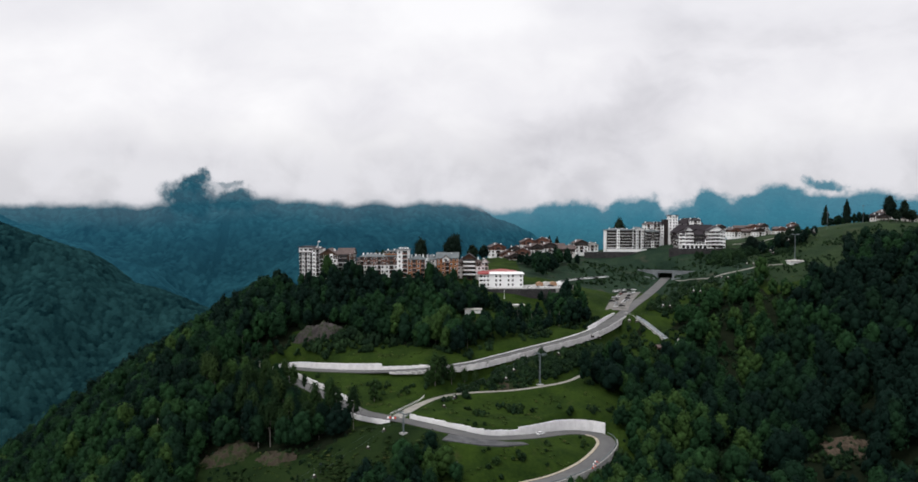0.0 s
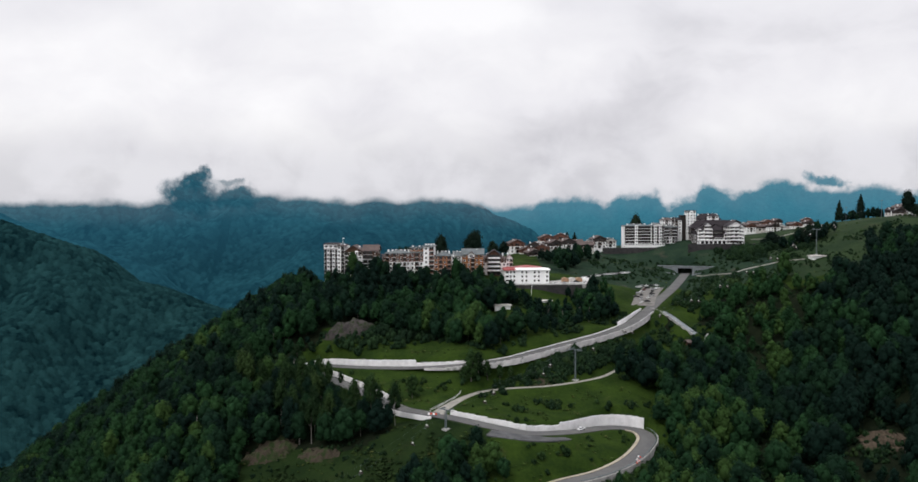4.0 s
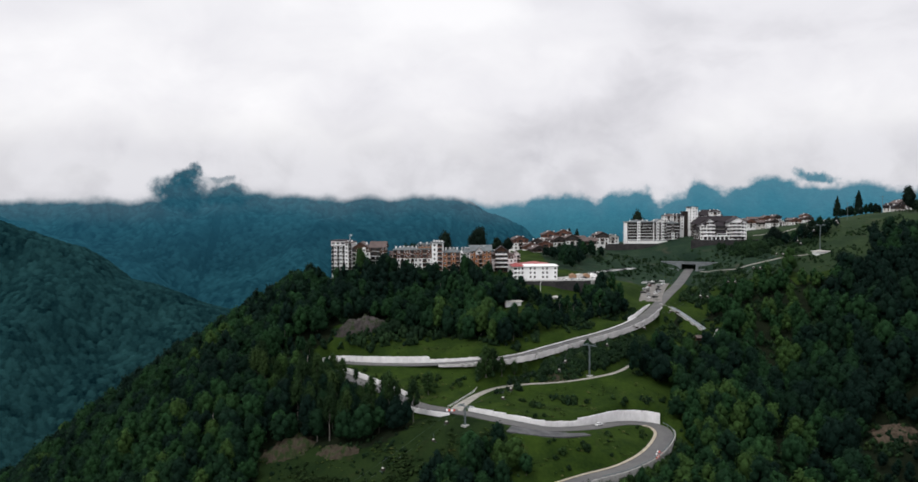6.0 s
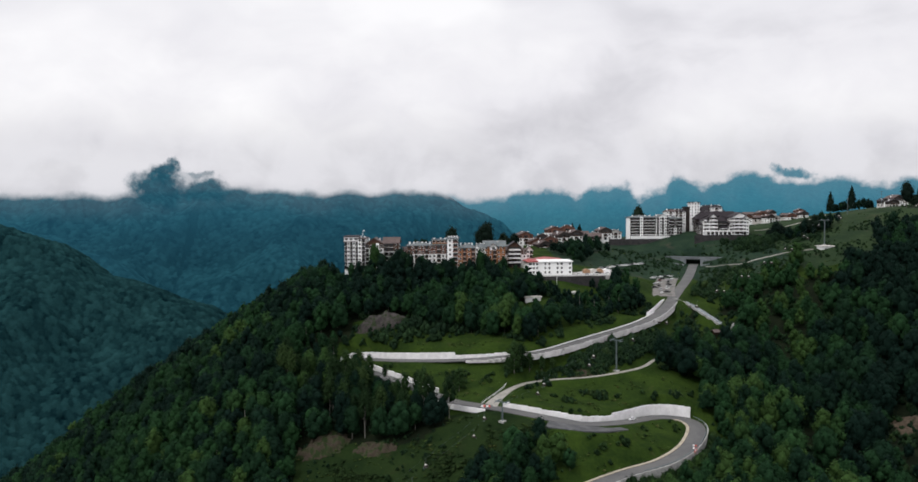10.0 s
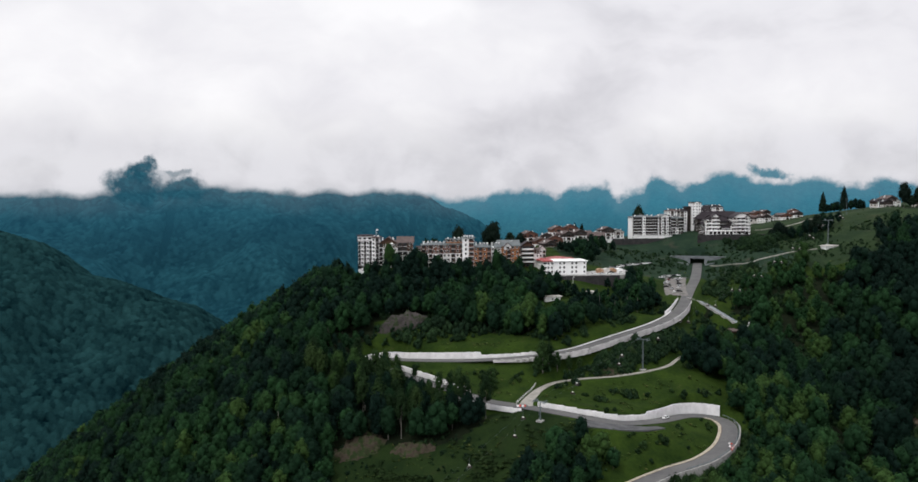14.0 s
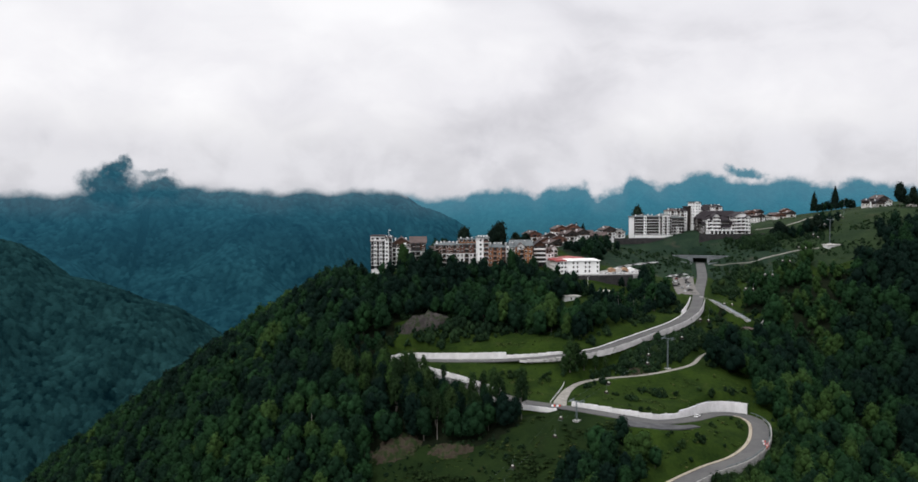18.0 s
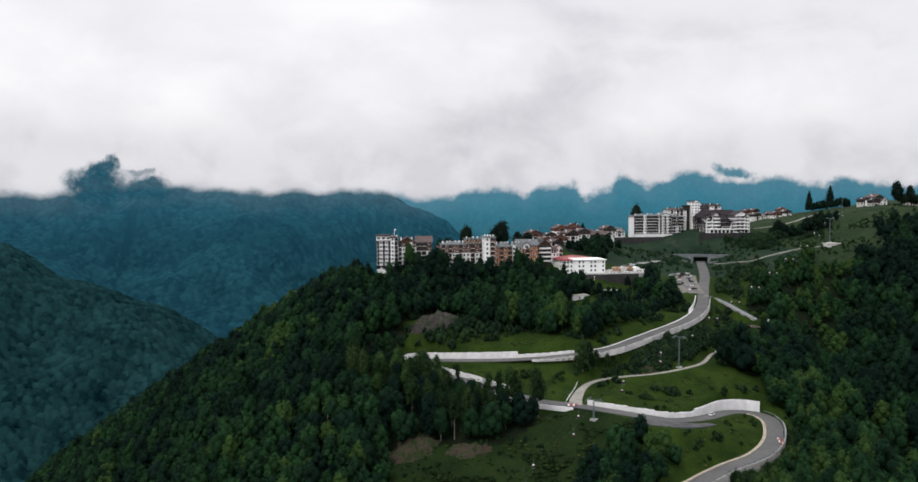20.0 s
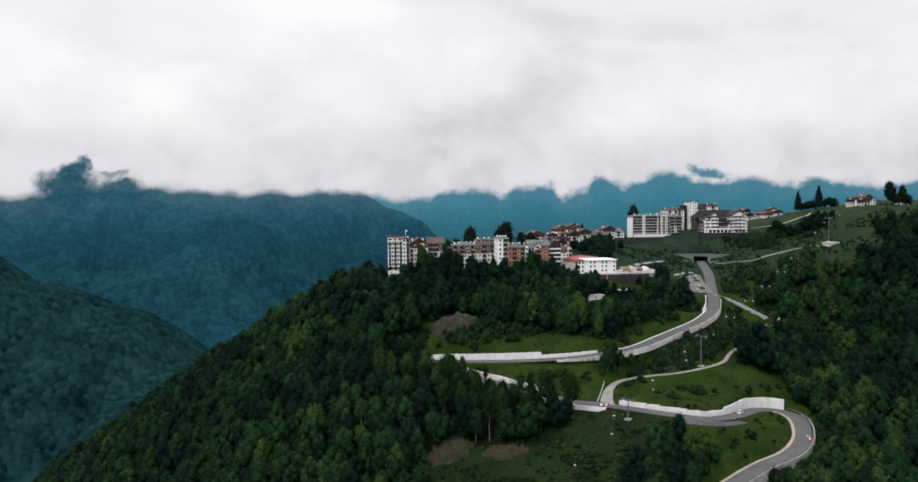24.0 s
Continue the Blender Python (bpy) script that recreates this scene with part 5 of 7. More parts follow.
def lobed_crown(rng, height, wide, lobes, sprays, leaf=0.55, low=0.26, open_=0.9):
    """Vertices and triangles of a broad-leaved crown: lobes of foliage set round and up the stem, each a dense heart with sprays of leaves standing out of it."""
    v, f = [], []
    base = height * low
    turn = rng.uniform(0, 6.28)
    for k in range(lobes):
        u = (k + 0.35) / lobes
        girth = math.sin(math.pi * min(0.97, 0.20 + 0.78 * u)) ** 0.75
        size = wide * rng.uniform(0.23, 0.33) * (0.62 + 0.42 * girth)
        a = turn + k * 2.4 + rng.uniform(-0.4, 0.4)
        off = wide * 0.5 * girth * rng.uniform(0.36, 0.66) if k < lobes - 1 else 0.0
        c = np.array([off * math.cos(a), off * math.sin(a), base + (height - base) * (0.10 + 0.80 * u)])
        tall = size * rng.uniform(1.05, 1.45)
        n = len(v)
        for p in ICO:
            r = open_ * rng.uniform(0.8, 1.02)
            v.append(c + np.array([p[0] * size * r, p[1] * size * r, p[2] * tall * r]))
        f += [(n + p, n + q, n + t) for p, q, t in ICO_FACES]
        for _ in range(sprays):
            z = rng.uniform(-0.55, 1.0)
            b = a + rng.gauss(0, 1.25) if off else rng.uniform(0, 6.28)
            q = math.sqrt(1 - z * z)
            nrm = np.array([q * math.cos(b), q * math.sin(b), z])
            r = rng.uniform(0.86, 1.2)
            p = c + nrm * np.array([size, size, tall]) * r
            nrm = nrm + np.array([rng.gauss(0, 0.33), rng.gauss(0, 0.33), rng.gauss(0.12, 0.33)])
            nrm /= np.linalg.norm(nrm)
            t = np.cross(nrm, [rng.gauss(0, 1), rng.gauss(0, 1), rng.gauss(0, 1)])
            t /= np.linalg.norm(t)
            w = np.cross(nrm, t)
            g = leaf * rng.uniform(0.6, 1.25)
            n = len(v)
            v += [p + t * g, p - t * g * 0.5 + w * g * 0.85, p - t * g * 0.5 - w * g * 0.85]
            f.append((n, n + 1, n + 2))
    return np.array(v), np.array(f), np.zeros(len(f), int)


def trunk_mesh(height, r, rng):
    bm = bmesh.new()
    top = height * 0.8
    bend = (rng.uniform(-0.4, 0.4), rng.uniform(-0.4, 0.4))
    tube(bm, (0, 0, -1.5), (bend[0], bend[1], top * 0.5), r, r * 0.7, 7)
    tube(bm, (bend[0], bend[1], top * 0.5), (0, 0, top), r * 0.7, r * 0.2, 7)
    for k in range(4):
        a = k * 1.7 + rng.uniform(0, 1)
        z = top * (0.42 + 0.12 * k)
        tube(bm, (bend[0] * 0.8, bend[1] * 0.8, z), (1.9 * math.cos(a), 1.9 * math.sin(a), z + 1.8), r * 0.4, r * 0.12, 5)
    me = bpy.data.meshes.new("trunk")
    bm.to_mesh(me)
    bm.free()
    me.materials.append(BARK)
    return me


rng = random.Random(4)
BROAD = [lobed_crown(rng, h, w, 15, 44, 0.50, 0.2) for h, w in ((16, 9.6), (18, 9.0), (14.5, 10.2), (17.5, 8.4), (15.5, 10.4))]
LIGHT = [lobed_crown(rng, h, w, 11, 22, 0.62, 0.2) for h, w in ((15.5, 9.6), (17.5, 8.8), (14, 10), (17, 8.2), (15, 10.4), (13, 8.6), (16, 9.6), (18.5, 8.2))]
PLAIN = [lobed_crown(rng, h, w, 8, 15, 0.85, 0.2) for h, w in ((15.5, 9.6), (17.5, 8.8), (14, 10), (17, 8.2), (15, 10.4), (16, 9.4))]
SHRUB_LIGHT = [lobed_crown(rng, h, w, 4, 9, 0.40, 0.0) for h, w in ((3.2, 4.2), (2.4, 3.2), (4.2, 4.4))]
SHRUB = [lobed_crown(rng, h, w, 6, 22, 0.28, 0.0) for h, w in ((3.2, 4.2), (2.4, 3.2), (4.2, 4.4))]
SPRUCE = [tree_shape(rng, 26, 14, h, w, True, 9, 9) for h, w in ((20, 9.5), (17, 8))]
LOOSE = [lobed_crown(rng, h, w, 16, 38, 0.42, 0.05, 0.7) for h, w in ((17, 8.4), (17.5, 7.6), (15, 8.2))]
AIRY = [lobed_crown(rng, h, w, 15, 34, 0.46, 0.36, 0.62) for h, w in ((19, 8.2), (21, 7.4), (17.5, 8.8), (20, 7.0), (18.5, 8.4))]
airy_meshes = [mesh_of("crown", v, f, [SHRUB_LEAF, LEAF_CORE], mi, shade=True) for v, f, mi in AIRY]
loose_meshes = [mesh_of("crown", v, f, [SHRUB_LEAF, LEAF_CORE], mi, shade=True) for v, f, mi in LOOSE]
dark_crowns = [mesh_of("crown", v, f, [NEEDLE, LEAF_CORE], mi, shade=True) for v, f, mi in BROAD]
crown_meshes = [mesh_of("crown", v, f, [LEAF, LEAF_CORE], mi, shade=True) for v, f, mi in BROAD]
trunks = [trunk_mesh(h, 0.32, rng) for h in (15.5, 17.5, 14, 17, 15)]
spruce_meshes = [mesh_of("crown", v, f, [NEEDLE, LEAF_CORE], mi, shade=True) for v, f, mi in SPRUCE]
shrub_meshes = [mesh_of("crown", v, f, [SHRUB_LEAF, LEAF_CORE], mi, shade=True) for v, f, mi in SHRUB]

CLUMPS = [(424, 946, 14), (440, 938, 11), (451, 934, 8), (-60, 668, 7), (-23, 344, 16), (-38, 341, 11), (-7, 338, 9), (8, 540, 9), (64, 714, 13), (80, 730, 12), (96, 736, 9), (74, 702, 8), (277, 720, 11), (290, 722, 11), (267, 717, 7), (301, 730, 10)]


CLAY_SPOT = (205, 438)
FOOTPATH = [(187, 717), (197, 697), (207, 686), (222, 684), (240, 682), (262, 676)]
FOOT_LINE = along([(x, y, 0) for x, y in FOOTPATH])


gx, gy = np.meshgrid(np.arange(-520, 560, 6.5), np.arange(296, 1000, 6.5))
gx = (gx + np.random.uniform(-2.5, 2.5, gx.shape)).ravel()
gy = (gy + np.random.uniform(-2.5, 2.5, gy.shape)).ravel()
d_road = np.minimum(line_distance(gx, gy, MAIN)[0], line_distance(gx, gy, UPPER)[0])
d_path = np.minimum(line_distance(gx, gy, PATH_)[0], line_distance(gx, gy, SIDE)[0])
d_up, _, side_up, _ = line_distance(gx, gy, UPPER)
d_main, _, side_main, s_main = line_distance(gx, gy, MAIN)
beside = (side_main > 0) & (gx < -42) & (gx > -112) & (d_main < 30)
keep = ~open_ground(gx, gy) & (d_road > np.where(beside, 7.4, 9.5)) & (d_path > 5.5) & ~((d_up < 15) & (side_up > 0) & (gx > -20)) & ~((d_main < np.where((s_main > 52), 10.5, 27)) & (side_main < 0) & (s_main < 130))
keep &= ~((gx > 100) & (np.random.rand(len(gx)) < np.interp(gx, [100, 150], [0.45, 0.58]))) & ~((gx > 250) & (gy > np.interp(gx, [250, 272, 308, 330, 348, 560], [632, 650, 672, 667, 656, 640]))) & ~((gy > 640) & (gx < 62) & (gx > -150)) & ~((gx > 375) & (gy > 690)) & ~((gx > -118) & (gx < -98) & (gy > 586)) & ~((gx > -140) & (gx < -98) & (gy > 622)) & ~((d_up < 17) & (side_up < 0))
for cx, cy, r in CLUMPS:
    keep |= (np.hypot(gx - cx, gy - cy) < r) & (d_road > 7)
# trees taken out where they hide path, bend, slip or roadside from the camera
keep &= line_distance(gx, gy + 6, FOOT_LINE)[0] > 8
keep &= (np.hypot(gx - 68, gy - 421) > 13) & (np.hypot(gx - 61, gy - 408) > 13)
keep &= line_distance(gx, gy, np.array([(207, 442, 0), (192, 418, 0)]))[0] > 12.5
keep &= np.hypot(gx + 10, gy - 446) > 15
# only what can come into view
keep &= (gx > -0.62 * gy - 120) & (gx < 0.60 * gy + 40) & ~((gx < 20) & (gy > 900)) & ~((gx < 300) & (gy > 880))
gx, gy = gx[keep], gy[keep]
gz = ground(gx, gy)
d_main, _, side_main, s_main = line_distance(gx, gy, MAIN)
low_edge = ((d_main < 24) & (side_main > 0) & (gx < -44)) | ((gx > -128) & (gx < -100) & (gy > 462) & (gy < 512)) | ((gx > -6) & (gx < 72) & (gy > 496) & (gy < 528)) | ((gx > 40) & (gx < 120) & (gy > 680)) | ((gx > 62) & (gx < 96) & (gy > 545) & (gy < 620))
grow = np.where(low_edge, np.random.uniform(0.62, 1.05, len(gx)), np.random.uniform(0.72, 1.15, len(gx)) * np.interp(gx, [60, 160], [1.0, 1.28]))
grow = np.where((gx > -6) & (gx < 60) & (gy > 500) & (gy < 530), np.random.uniform(0.3, 0.55, len(gx)), grow)
grow = np.where((gx > 250) & (gy > 700), np.random.uniform(0.5, 0.8, len(gx)), np.where((gx > 270) & (gy > 640), grow * 0.75, grow))
grow = np.where((gx > -170) & (gx < -116) & (gy > 575), np.random.uniform(0.85, 1.2, len(gx)), grow)
grow = np.where((gx > 16) & (gx < 64) & (gy > 526) & (gy < 582), np.random.uniform(0.35, 0.62, len(gx)), grow)
grow = np.where((gx > -132) & (gx < -88) & (gy > 452) & (gy < 512), np.random.uniform(0.32, 0.6, len(gx)), grow)
grow = np.where((d_main < 17) & (side_main > 0) & (gx < -44) & (gx > -96) & (gy > 420), grow * 0.5, grow)
grow = np.where((d_main < 30) & (side_main < 0) & (s_main < 132) & (gy < 425), np.interp(d_main, [10, 30], [0.55, 1.1]) * np.random.uniform(0.85, 1.15, len(gx)), grow)
grow = np.where((gx > -130) & (gx < 60) & (gy > 545) & (gy < 606), grow * 0.86, grow)
grow = np.where((gx > 40) & (gx < 120) & (gy > 680), grow * 0.8, grow)
grow = np.where((gx > -4) & (gx < 34) & (gy > 556) & (gy < 592), grow * 0.6, grow)
grow = np.where(line_distance(gx, gy, np.array([(203, 434, 0), (163, 350, 0)]))[0] < 13, grow * 0.42, grow)
grow = np.where((gy < 362) & (np.abs(gx + 18) < 45), grow * 0.9, grow)
# tint at random and by place: lighter near the bend, darker far right
tree_tint = np.clip(0.40 + 0.3 * wobble(gx, gy, 55, 4) + 0.36 * smooth(480, 390, gy) * smooth(20, 80, gx) * smooth(165, 105, gx) - 0.25 * smooth(150, 200, gx) * smooth(520, 470, gy) + np.random.uniform(-0.4, 0.46, len(gx)), 0.02, 0.985)
strip = line_distance(gx, gy, np.array([(262, 655, 0), (238, 620, 0), (205, 575, 0), (165, 535, 0)]))[0]
slope = inside(gx, gy, [(118, 560), (160, 560), (215, 610), (245, 690), (205, 705), (150, 610)])
tree_tint = np.clip(tree_tint - 0.28 * smooth(225, 270, gx), 0.02, 1)
tree_tint = np.where(slope, np.random.uniform(0.62, 0.97, len(gx)), tree_tint)
grow = np.where(slope, grow * 0.66, grow)
tree_tint = np.where(strip < 20, np.random.uniform(0.6, 0.97, len(gx)), tree_tint)
grow = np.where((strip < 18) & ~slope, grow * 0.62, grow)
order = np.argsort(gy + 0.15 * np.abs(gx))
close = np.zeros(len(gx), bool)
close[order[:260]] = True
edge = (gx > -140) & (gx < -40) & (gy > 396) & (gy < 470) & (d_main < 46) & (side_main > 0) & ~close

for i in np.nonzero(close | edge)[0]:
    k = int(rng.random() * 5)
    s = grow[i]
    m = Matrix.Translation((gx[i], gy[i], gz[i])) @ Matrix.Rotation(rng.uniform(0, 6.28), 4, "Z") @ Matrix.Diagonal((s * (0.92 if edge[i] else 1), s * (0.92 if edge[i] else 1), s * rng.uniform(0.9, 1.15) * (1.1 if edge[i] else 1), 1))
    t = thing("tree", ("dark green broad-leaved tree on the wooded slope", "tall broad-leaved tree with a pale trunk on the slope")[int(edge[i])], "tree", m, "trees of the near slope")
    part("trunk", trunks[k], None, t)
    part("crown", (airy_meshes if edge[i] and rng.random() < 0.65 else crown_meshes)[k], None, t)


def gather(name, spots, shapes, mats, label, category, zs=(0.9, 1.15)):
    """Many trees joined into one growth."""
    vs, fs, ms, ts, n = [], [], [], [], 0
    for x, y, z, s, *tone in spots:
        v, f, mi = shapes[int(rng.random() * len(shapes))]
        a = rng.uniform(0, 6.28)
        c, q = math.cos(a) * s, math.sin(a) * s
        w = np.stack([v[:, 0] * c - v[:, 1] * q, v[:, 0] * q + v[:, 1] * c, v[:, 2] * s * rng.uniform(*zs)], -1) + (x, y, z)
        vs.append(w)
        fs.append(f + n)
        ms.append(mi)
        ts.append(np.full(len(v), tone[0] if tone else rng.random()))
        n += len(v)
    me = mesh_of(name, np.vstack(vs), np.vstack(fs), mats, np.concatenate(ms), np.concatenate(ts), True)
    return tagged(new(name, me), label, category, kind="stuff")


rest = np.nonzero(~(close | edge))[0]
gather("forest", [(gx[i], gy[i], gz[i], grow[i], tree_tint[i]) for i in rest if gy[i] < 530], LIGHT, [LEAF_MASS, LEAF_CORE], "dense dark green broad-leaved forest on the hillsides", "forest", (0.85, 1.22))
gather("forest", [(gx[i], gy[i], gz[i], grow[i], tree_tint[i]) for i in rest if gy[i] >= 530], PLAIN, [LEAF_MASS, LEAF_CORE], "dark green forest round the hotels and up the ridge", "forest", (0.88, 1.22))
# pale stems among the forest edges
stems = [(gx[i], gy[i], gz[i]) for i in rest if gy[i] < 560 and rng.random() < 0.2]
bm_v, bm_f = [], []
for x, y, z in stems:
    r, hh, n = rng.uniform(0.10, 0.19), rng.uniform(8, 12), len(bm_v)
    lean = (rng.uniform(-0.5, 0.5), rng.uniform(-0.5, 0.5))
    bm_v += [(x + r * math.cos(a), y + r * math.sin(a), z - 1) for a in (0, 1.57, 3.14, 4.71)] + [(x + lean[0] + 0.6 * r * math.cos(a), y + lean[1] + 0.6 * r * math.sin(a), z + hh) for a in (0, 1.57, 3.14, 4.71)]
    bm_f += [(n + k, n + (k + 1) % 4, n + 4 + (k + 1) % 4, n + 4 + k) for k in range(4)]
tagged(new("forest_stems", mesh_of("forest_stems", bm_v, bm_f, [BARK])), "pale stems of the hillside forest", "forest", kind="stuff")

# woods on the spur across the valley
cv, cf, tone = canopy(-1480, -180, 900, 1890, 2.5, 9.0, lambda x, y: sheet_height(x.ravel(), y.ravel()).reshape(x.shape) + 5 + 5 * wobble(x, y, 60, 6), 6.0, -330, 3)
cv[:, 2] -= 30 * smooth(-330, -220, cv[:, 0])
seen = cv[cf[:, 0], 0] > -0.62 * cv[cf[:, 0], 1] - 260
tagged(new("far_woods", mesh_of("far_woods", cv, cf[seen], [HAZED_WOODS], None, tone, True)), "forest covering the spur across the valley, tinted blue-green for haze", "forest", kind="stuff")

# conifers that stand out against the sky and behind the hotels
for x, y, top, k in ((433.5, 936, 140.5, 0), (418.5, 955, 134, 1), (450, 930, 126, 1), (457, 934, 124, 1), (88, 815, 104, 0), (80, 812, 102, 1), (96, 818, 103, 1)):
    z = z_at(x, y)
    s = max(0.4, (top - z) / (20 if k == 0 else 17))
    t = thing("conifer", "tall dark conifer standing on the ridge", "tree", Matrix.Translation((x, y, z)) @ Matrix.Diagonal((min(s, 1.3), min(s, 1.3), s, 1)), "conifers")
    part("trunk", trunks[0], None, t)
    part("crown", spruce_meshes[k], None, t)

# broad trees that rise before and behind the hotels
for x, y, top, wide in ((383.5, 746, 142, 0.95), (396, 744, 138, 0.8), (388, 742, 130, 0.8), (404, 748, 129, 0.8), (257, 734, 106, 0.9), (263, 731, 102, 0.8), (250, 733, 100, 0.8), (283, 716, 113, 0.9), (275, 717, 109, 0.8), (-4.2, 728, 107.5, 1.05), (-8, 731, 103, 0.9), (-33.7, 735, 103, 1.0), (12, 735, 98.5, 1.1), (22, 741, 98, 0.9), (-94.7, 601, 96.5, 0.75), (-90, 599, 90, 0.8), (-79, 601, 91, 0.8), (-74, 598, 87, 0.8), (-46, 590, 87, 0.9), (-21, 582, 93, 0.6), (-17, 583, 90, 0.6), (-4, 588, 88, 0.7), (163, 851, 119, 1.0)):
    z = z_at(x, y)
    k = int(rng.random() * 5)
    s = max(0.5, (top - z) / (16, 18, 14.5, 17.5, 15.5)[k])
    w = min(s, wide) * (1.35 if y > 700 else 1.1)
    t = thing("tree", "tall dark broad-leaved tree beside the hotels", "tree", Matrix.Translation((x, y, z)) @ Matrix.Rotation(x, 4, "Z") @ Matrix.Diagonal((w, w, s, 1)), "trees beside the hotels")
    part("trunk", trunks[k], None, t)
    part("crown", (dark_crowns if y > 700 else crown_meshes)[k], None, t)

# shrubs in the meadows
bush_spots = []
for cx, cy, n, r in ((3, 425, 3, 3), (11, 420, 5, 3.5), (24, 431, 7, 4), (34, 431, 6, 4), (57, 428, 2, 1.5), (69, 429, 1, 1), (80, 435, 2, 2), (14, 371, 2, 1.5), (25, 373, 4, 2.5), (41, 392, 2, 2), (60, 407, 3, 2),
                     (-45, 451, 4, 3), (-38, 451, 3, 3), (-33, 444, 5, 3), (-26, 448, 4, 3)):
    bush_spots += [(cx + rng.gauss(0, r), cy + rng.gauss(0, r * 0.7)) for k in range(n)]
bush_spots = [p for p in bush_spots if min(line_distance(np.array([p[0]]), np.array([p[1]]), L)[0][0] for L in (MAIN, UPPER, PATH_)) > 6.5]
for poly, n in ((CLEARINGS[0], 6), (CLEARINGS[1], 6), (CLEARINGS[2], 6), (CLEARINGS[4], 10)):
    xs_, ys_ = [p[0] for p in poly], [p[1] for p in poly]
    c = 0
    while c < n:
        x, y = rng.uniform(min(xs_), max(xs_)), rng.uniform(min(ys_), max(ys_))
        if inside(np.array([x]), np.array([y]), poly)[0] and min(line_distance(np.array([x]), np.array([y]), L)[0][0] for L in (MAIN, UPPER, PATH_)) > 7 and line_distance(np.array([x]), np.array([y]), BAY_LINE)[0][0] > 8 and math.hypot(x - 71, y - 420) > 14:
            bush_spots.append((x, y))
            c += 1
for x, y in bush_spots:
    s = rng.uniform(0.4, 1.0)
    t = thing("bush", "small dark green bush in the meadow", "bush", Matrix.Translation((x, y, z_at(x, y) - 0.2)) @ Matrix.Diagonal((s, s, s, 1)), "bushes in the meadows")
    part("crown", shrub_meshes[int(rng.random() * 3)], None, t)
# bushes crowding the foot of the wall outside the bend
for off in (-6.7, -8.6, -10.6):
    for p in offsets(cut(MAIN, 22, 354, 71, 401), off):
        x, y, s = p[0] + rng.uniform(-1, 1), p[1] + rng.uniform(-0.8, 0.8), rng.uniform(0.85, 1.5)
        t = thing("bush", "dense green bush below the wall of the bend", "bush", Matrix.Translation((x, y, z_at(x, y) - 0.3)) @ Matrix.Rotation(x, 4, "Z") @ Matrix.Diagonal((s, s, s * 1.15, 1)), "bushes outside the bend")
        part("crown", shrub_meshes[(0, 2)[rng.random() < 0.5]], None, t)
# scrub over the banks and the lift line
cand = np.vstack([np.stack([np.random.uniform(-150, 420, 18000), np.random.uniform(330, 800, 18000)], -1)])
x, y = cand[:, 0], cand[:, 1]
dr = np.minimum(line_distance(x, y, MAIN)[0], line_distance(x, y, UPPER)[0])
dp = np.minimum(line_distance(x, y, PATH_)[0], line_distance(x, y, SIDE)[0])
dens = 0.5 + 0.5 * wobble(x, y, 23, 7)
zone = (inside(x, y, CLEARINGS[6]) & (dens > np.where(x > 150, 0.22, 0.26))) | inside(x, y, CLEARINGS[14]) | (inside(x, y, CLEARINGS[15]) & (dens > 0.25)) | (~open_ground(x, y) & (dens > 0.45)) | (inside(x, y, CLEARINGS[7]) & (dens > 0.74)) | (inside(x, y, CLEARINGS[3]) & (dens > 0.42) & (y > 500 - 0.12 * (x + 60))) | (inside(x, y, CLEARINGS[4]) & (dens > 0.6)) | (inside(x, y, CLEARINGS[11]) & (dens > 0.7)) | (inside(x, y, CLEARINGS[10]) & (dens > 0.6)) | (inside(x, y, CLEARINGS[9]) & (dens > 0.6)) | ((x > 285) & (y > 700) & (dens > 0.86))
dm, _, sm, am = line_distance(x, y, MAIN)
zone |= (dm < 28) & (sm < 0) & (am < 118) & (dens > 0.35)
zone |= (line_distance(x, y, UPPER)[0] < 20) & (line_distance(x, y, UPPER)[2] < 0) & (dens > 0.3) & (y < 560) & (x > -14)
zone |= (dm < 17) & (sm < 0) & (am > 40) & (am < 130) & (y < 428)
near_bend = (dm > 6.6) & (sm < 0) & (am > 40) & (am < 130) & (y < 428)
zone &= line_distance(x, y + 2, FOOT_LINE)[0] > 5.5
zone &= ((dr > 8.5) | near_bend) & (dp > 5.6) & (line_distance(x, y, BAY_LINE)[0] > 7.5) & ~((y > 595) & (x < 95)) & ~((x > 92) & (x < 146) & (y > 572) & (y < 672)) & ~((y > 752) & (x < 300))
cand = cand[zone]
cz = ground(cand[:, 0], cand[:, 1])
gather("scrub", [(a, b, c - 0.3, rng.uniform(0.22, 0.62) if a < 0 and b < 410 else rng.uniform(0.28, 0.75) if b > 640 and a > 60 else rng.uniform(0.5, 1.25), rng.uniform(0.2, 0.9) if b > 590 else rng.random() * 0.93) for (a, b), c in zip(cand, cz)], SHRUB_LIGHT, [SCRUB_LEAF, LEAF_CORE], "green scrub covering the banks and slopes", "scrub")

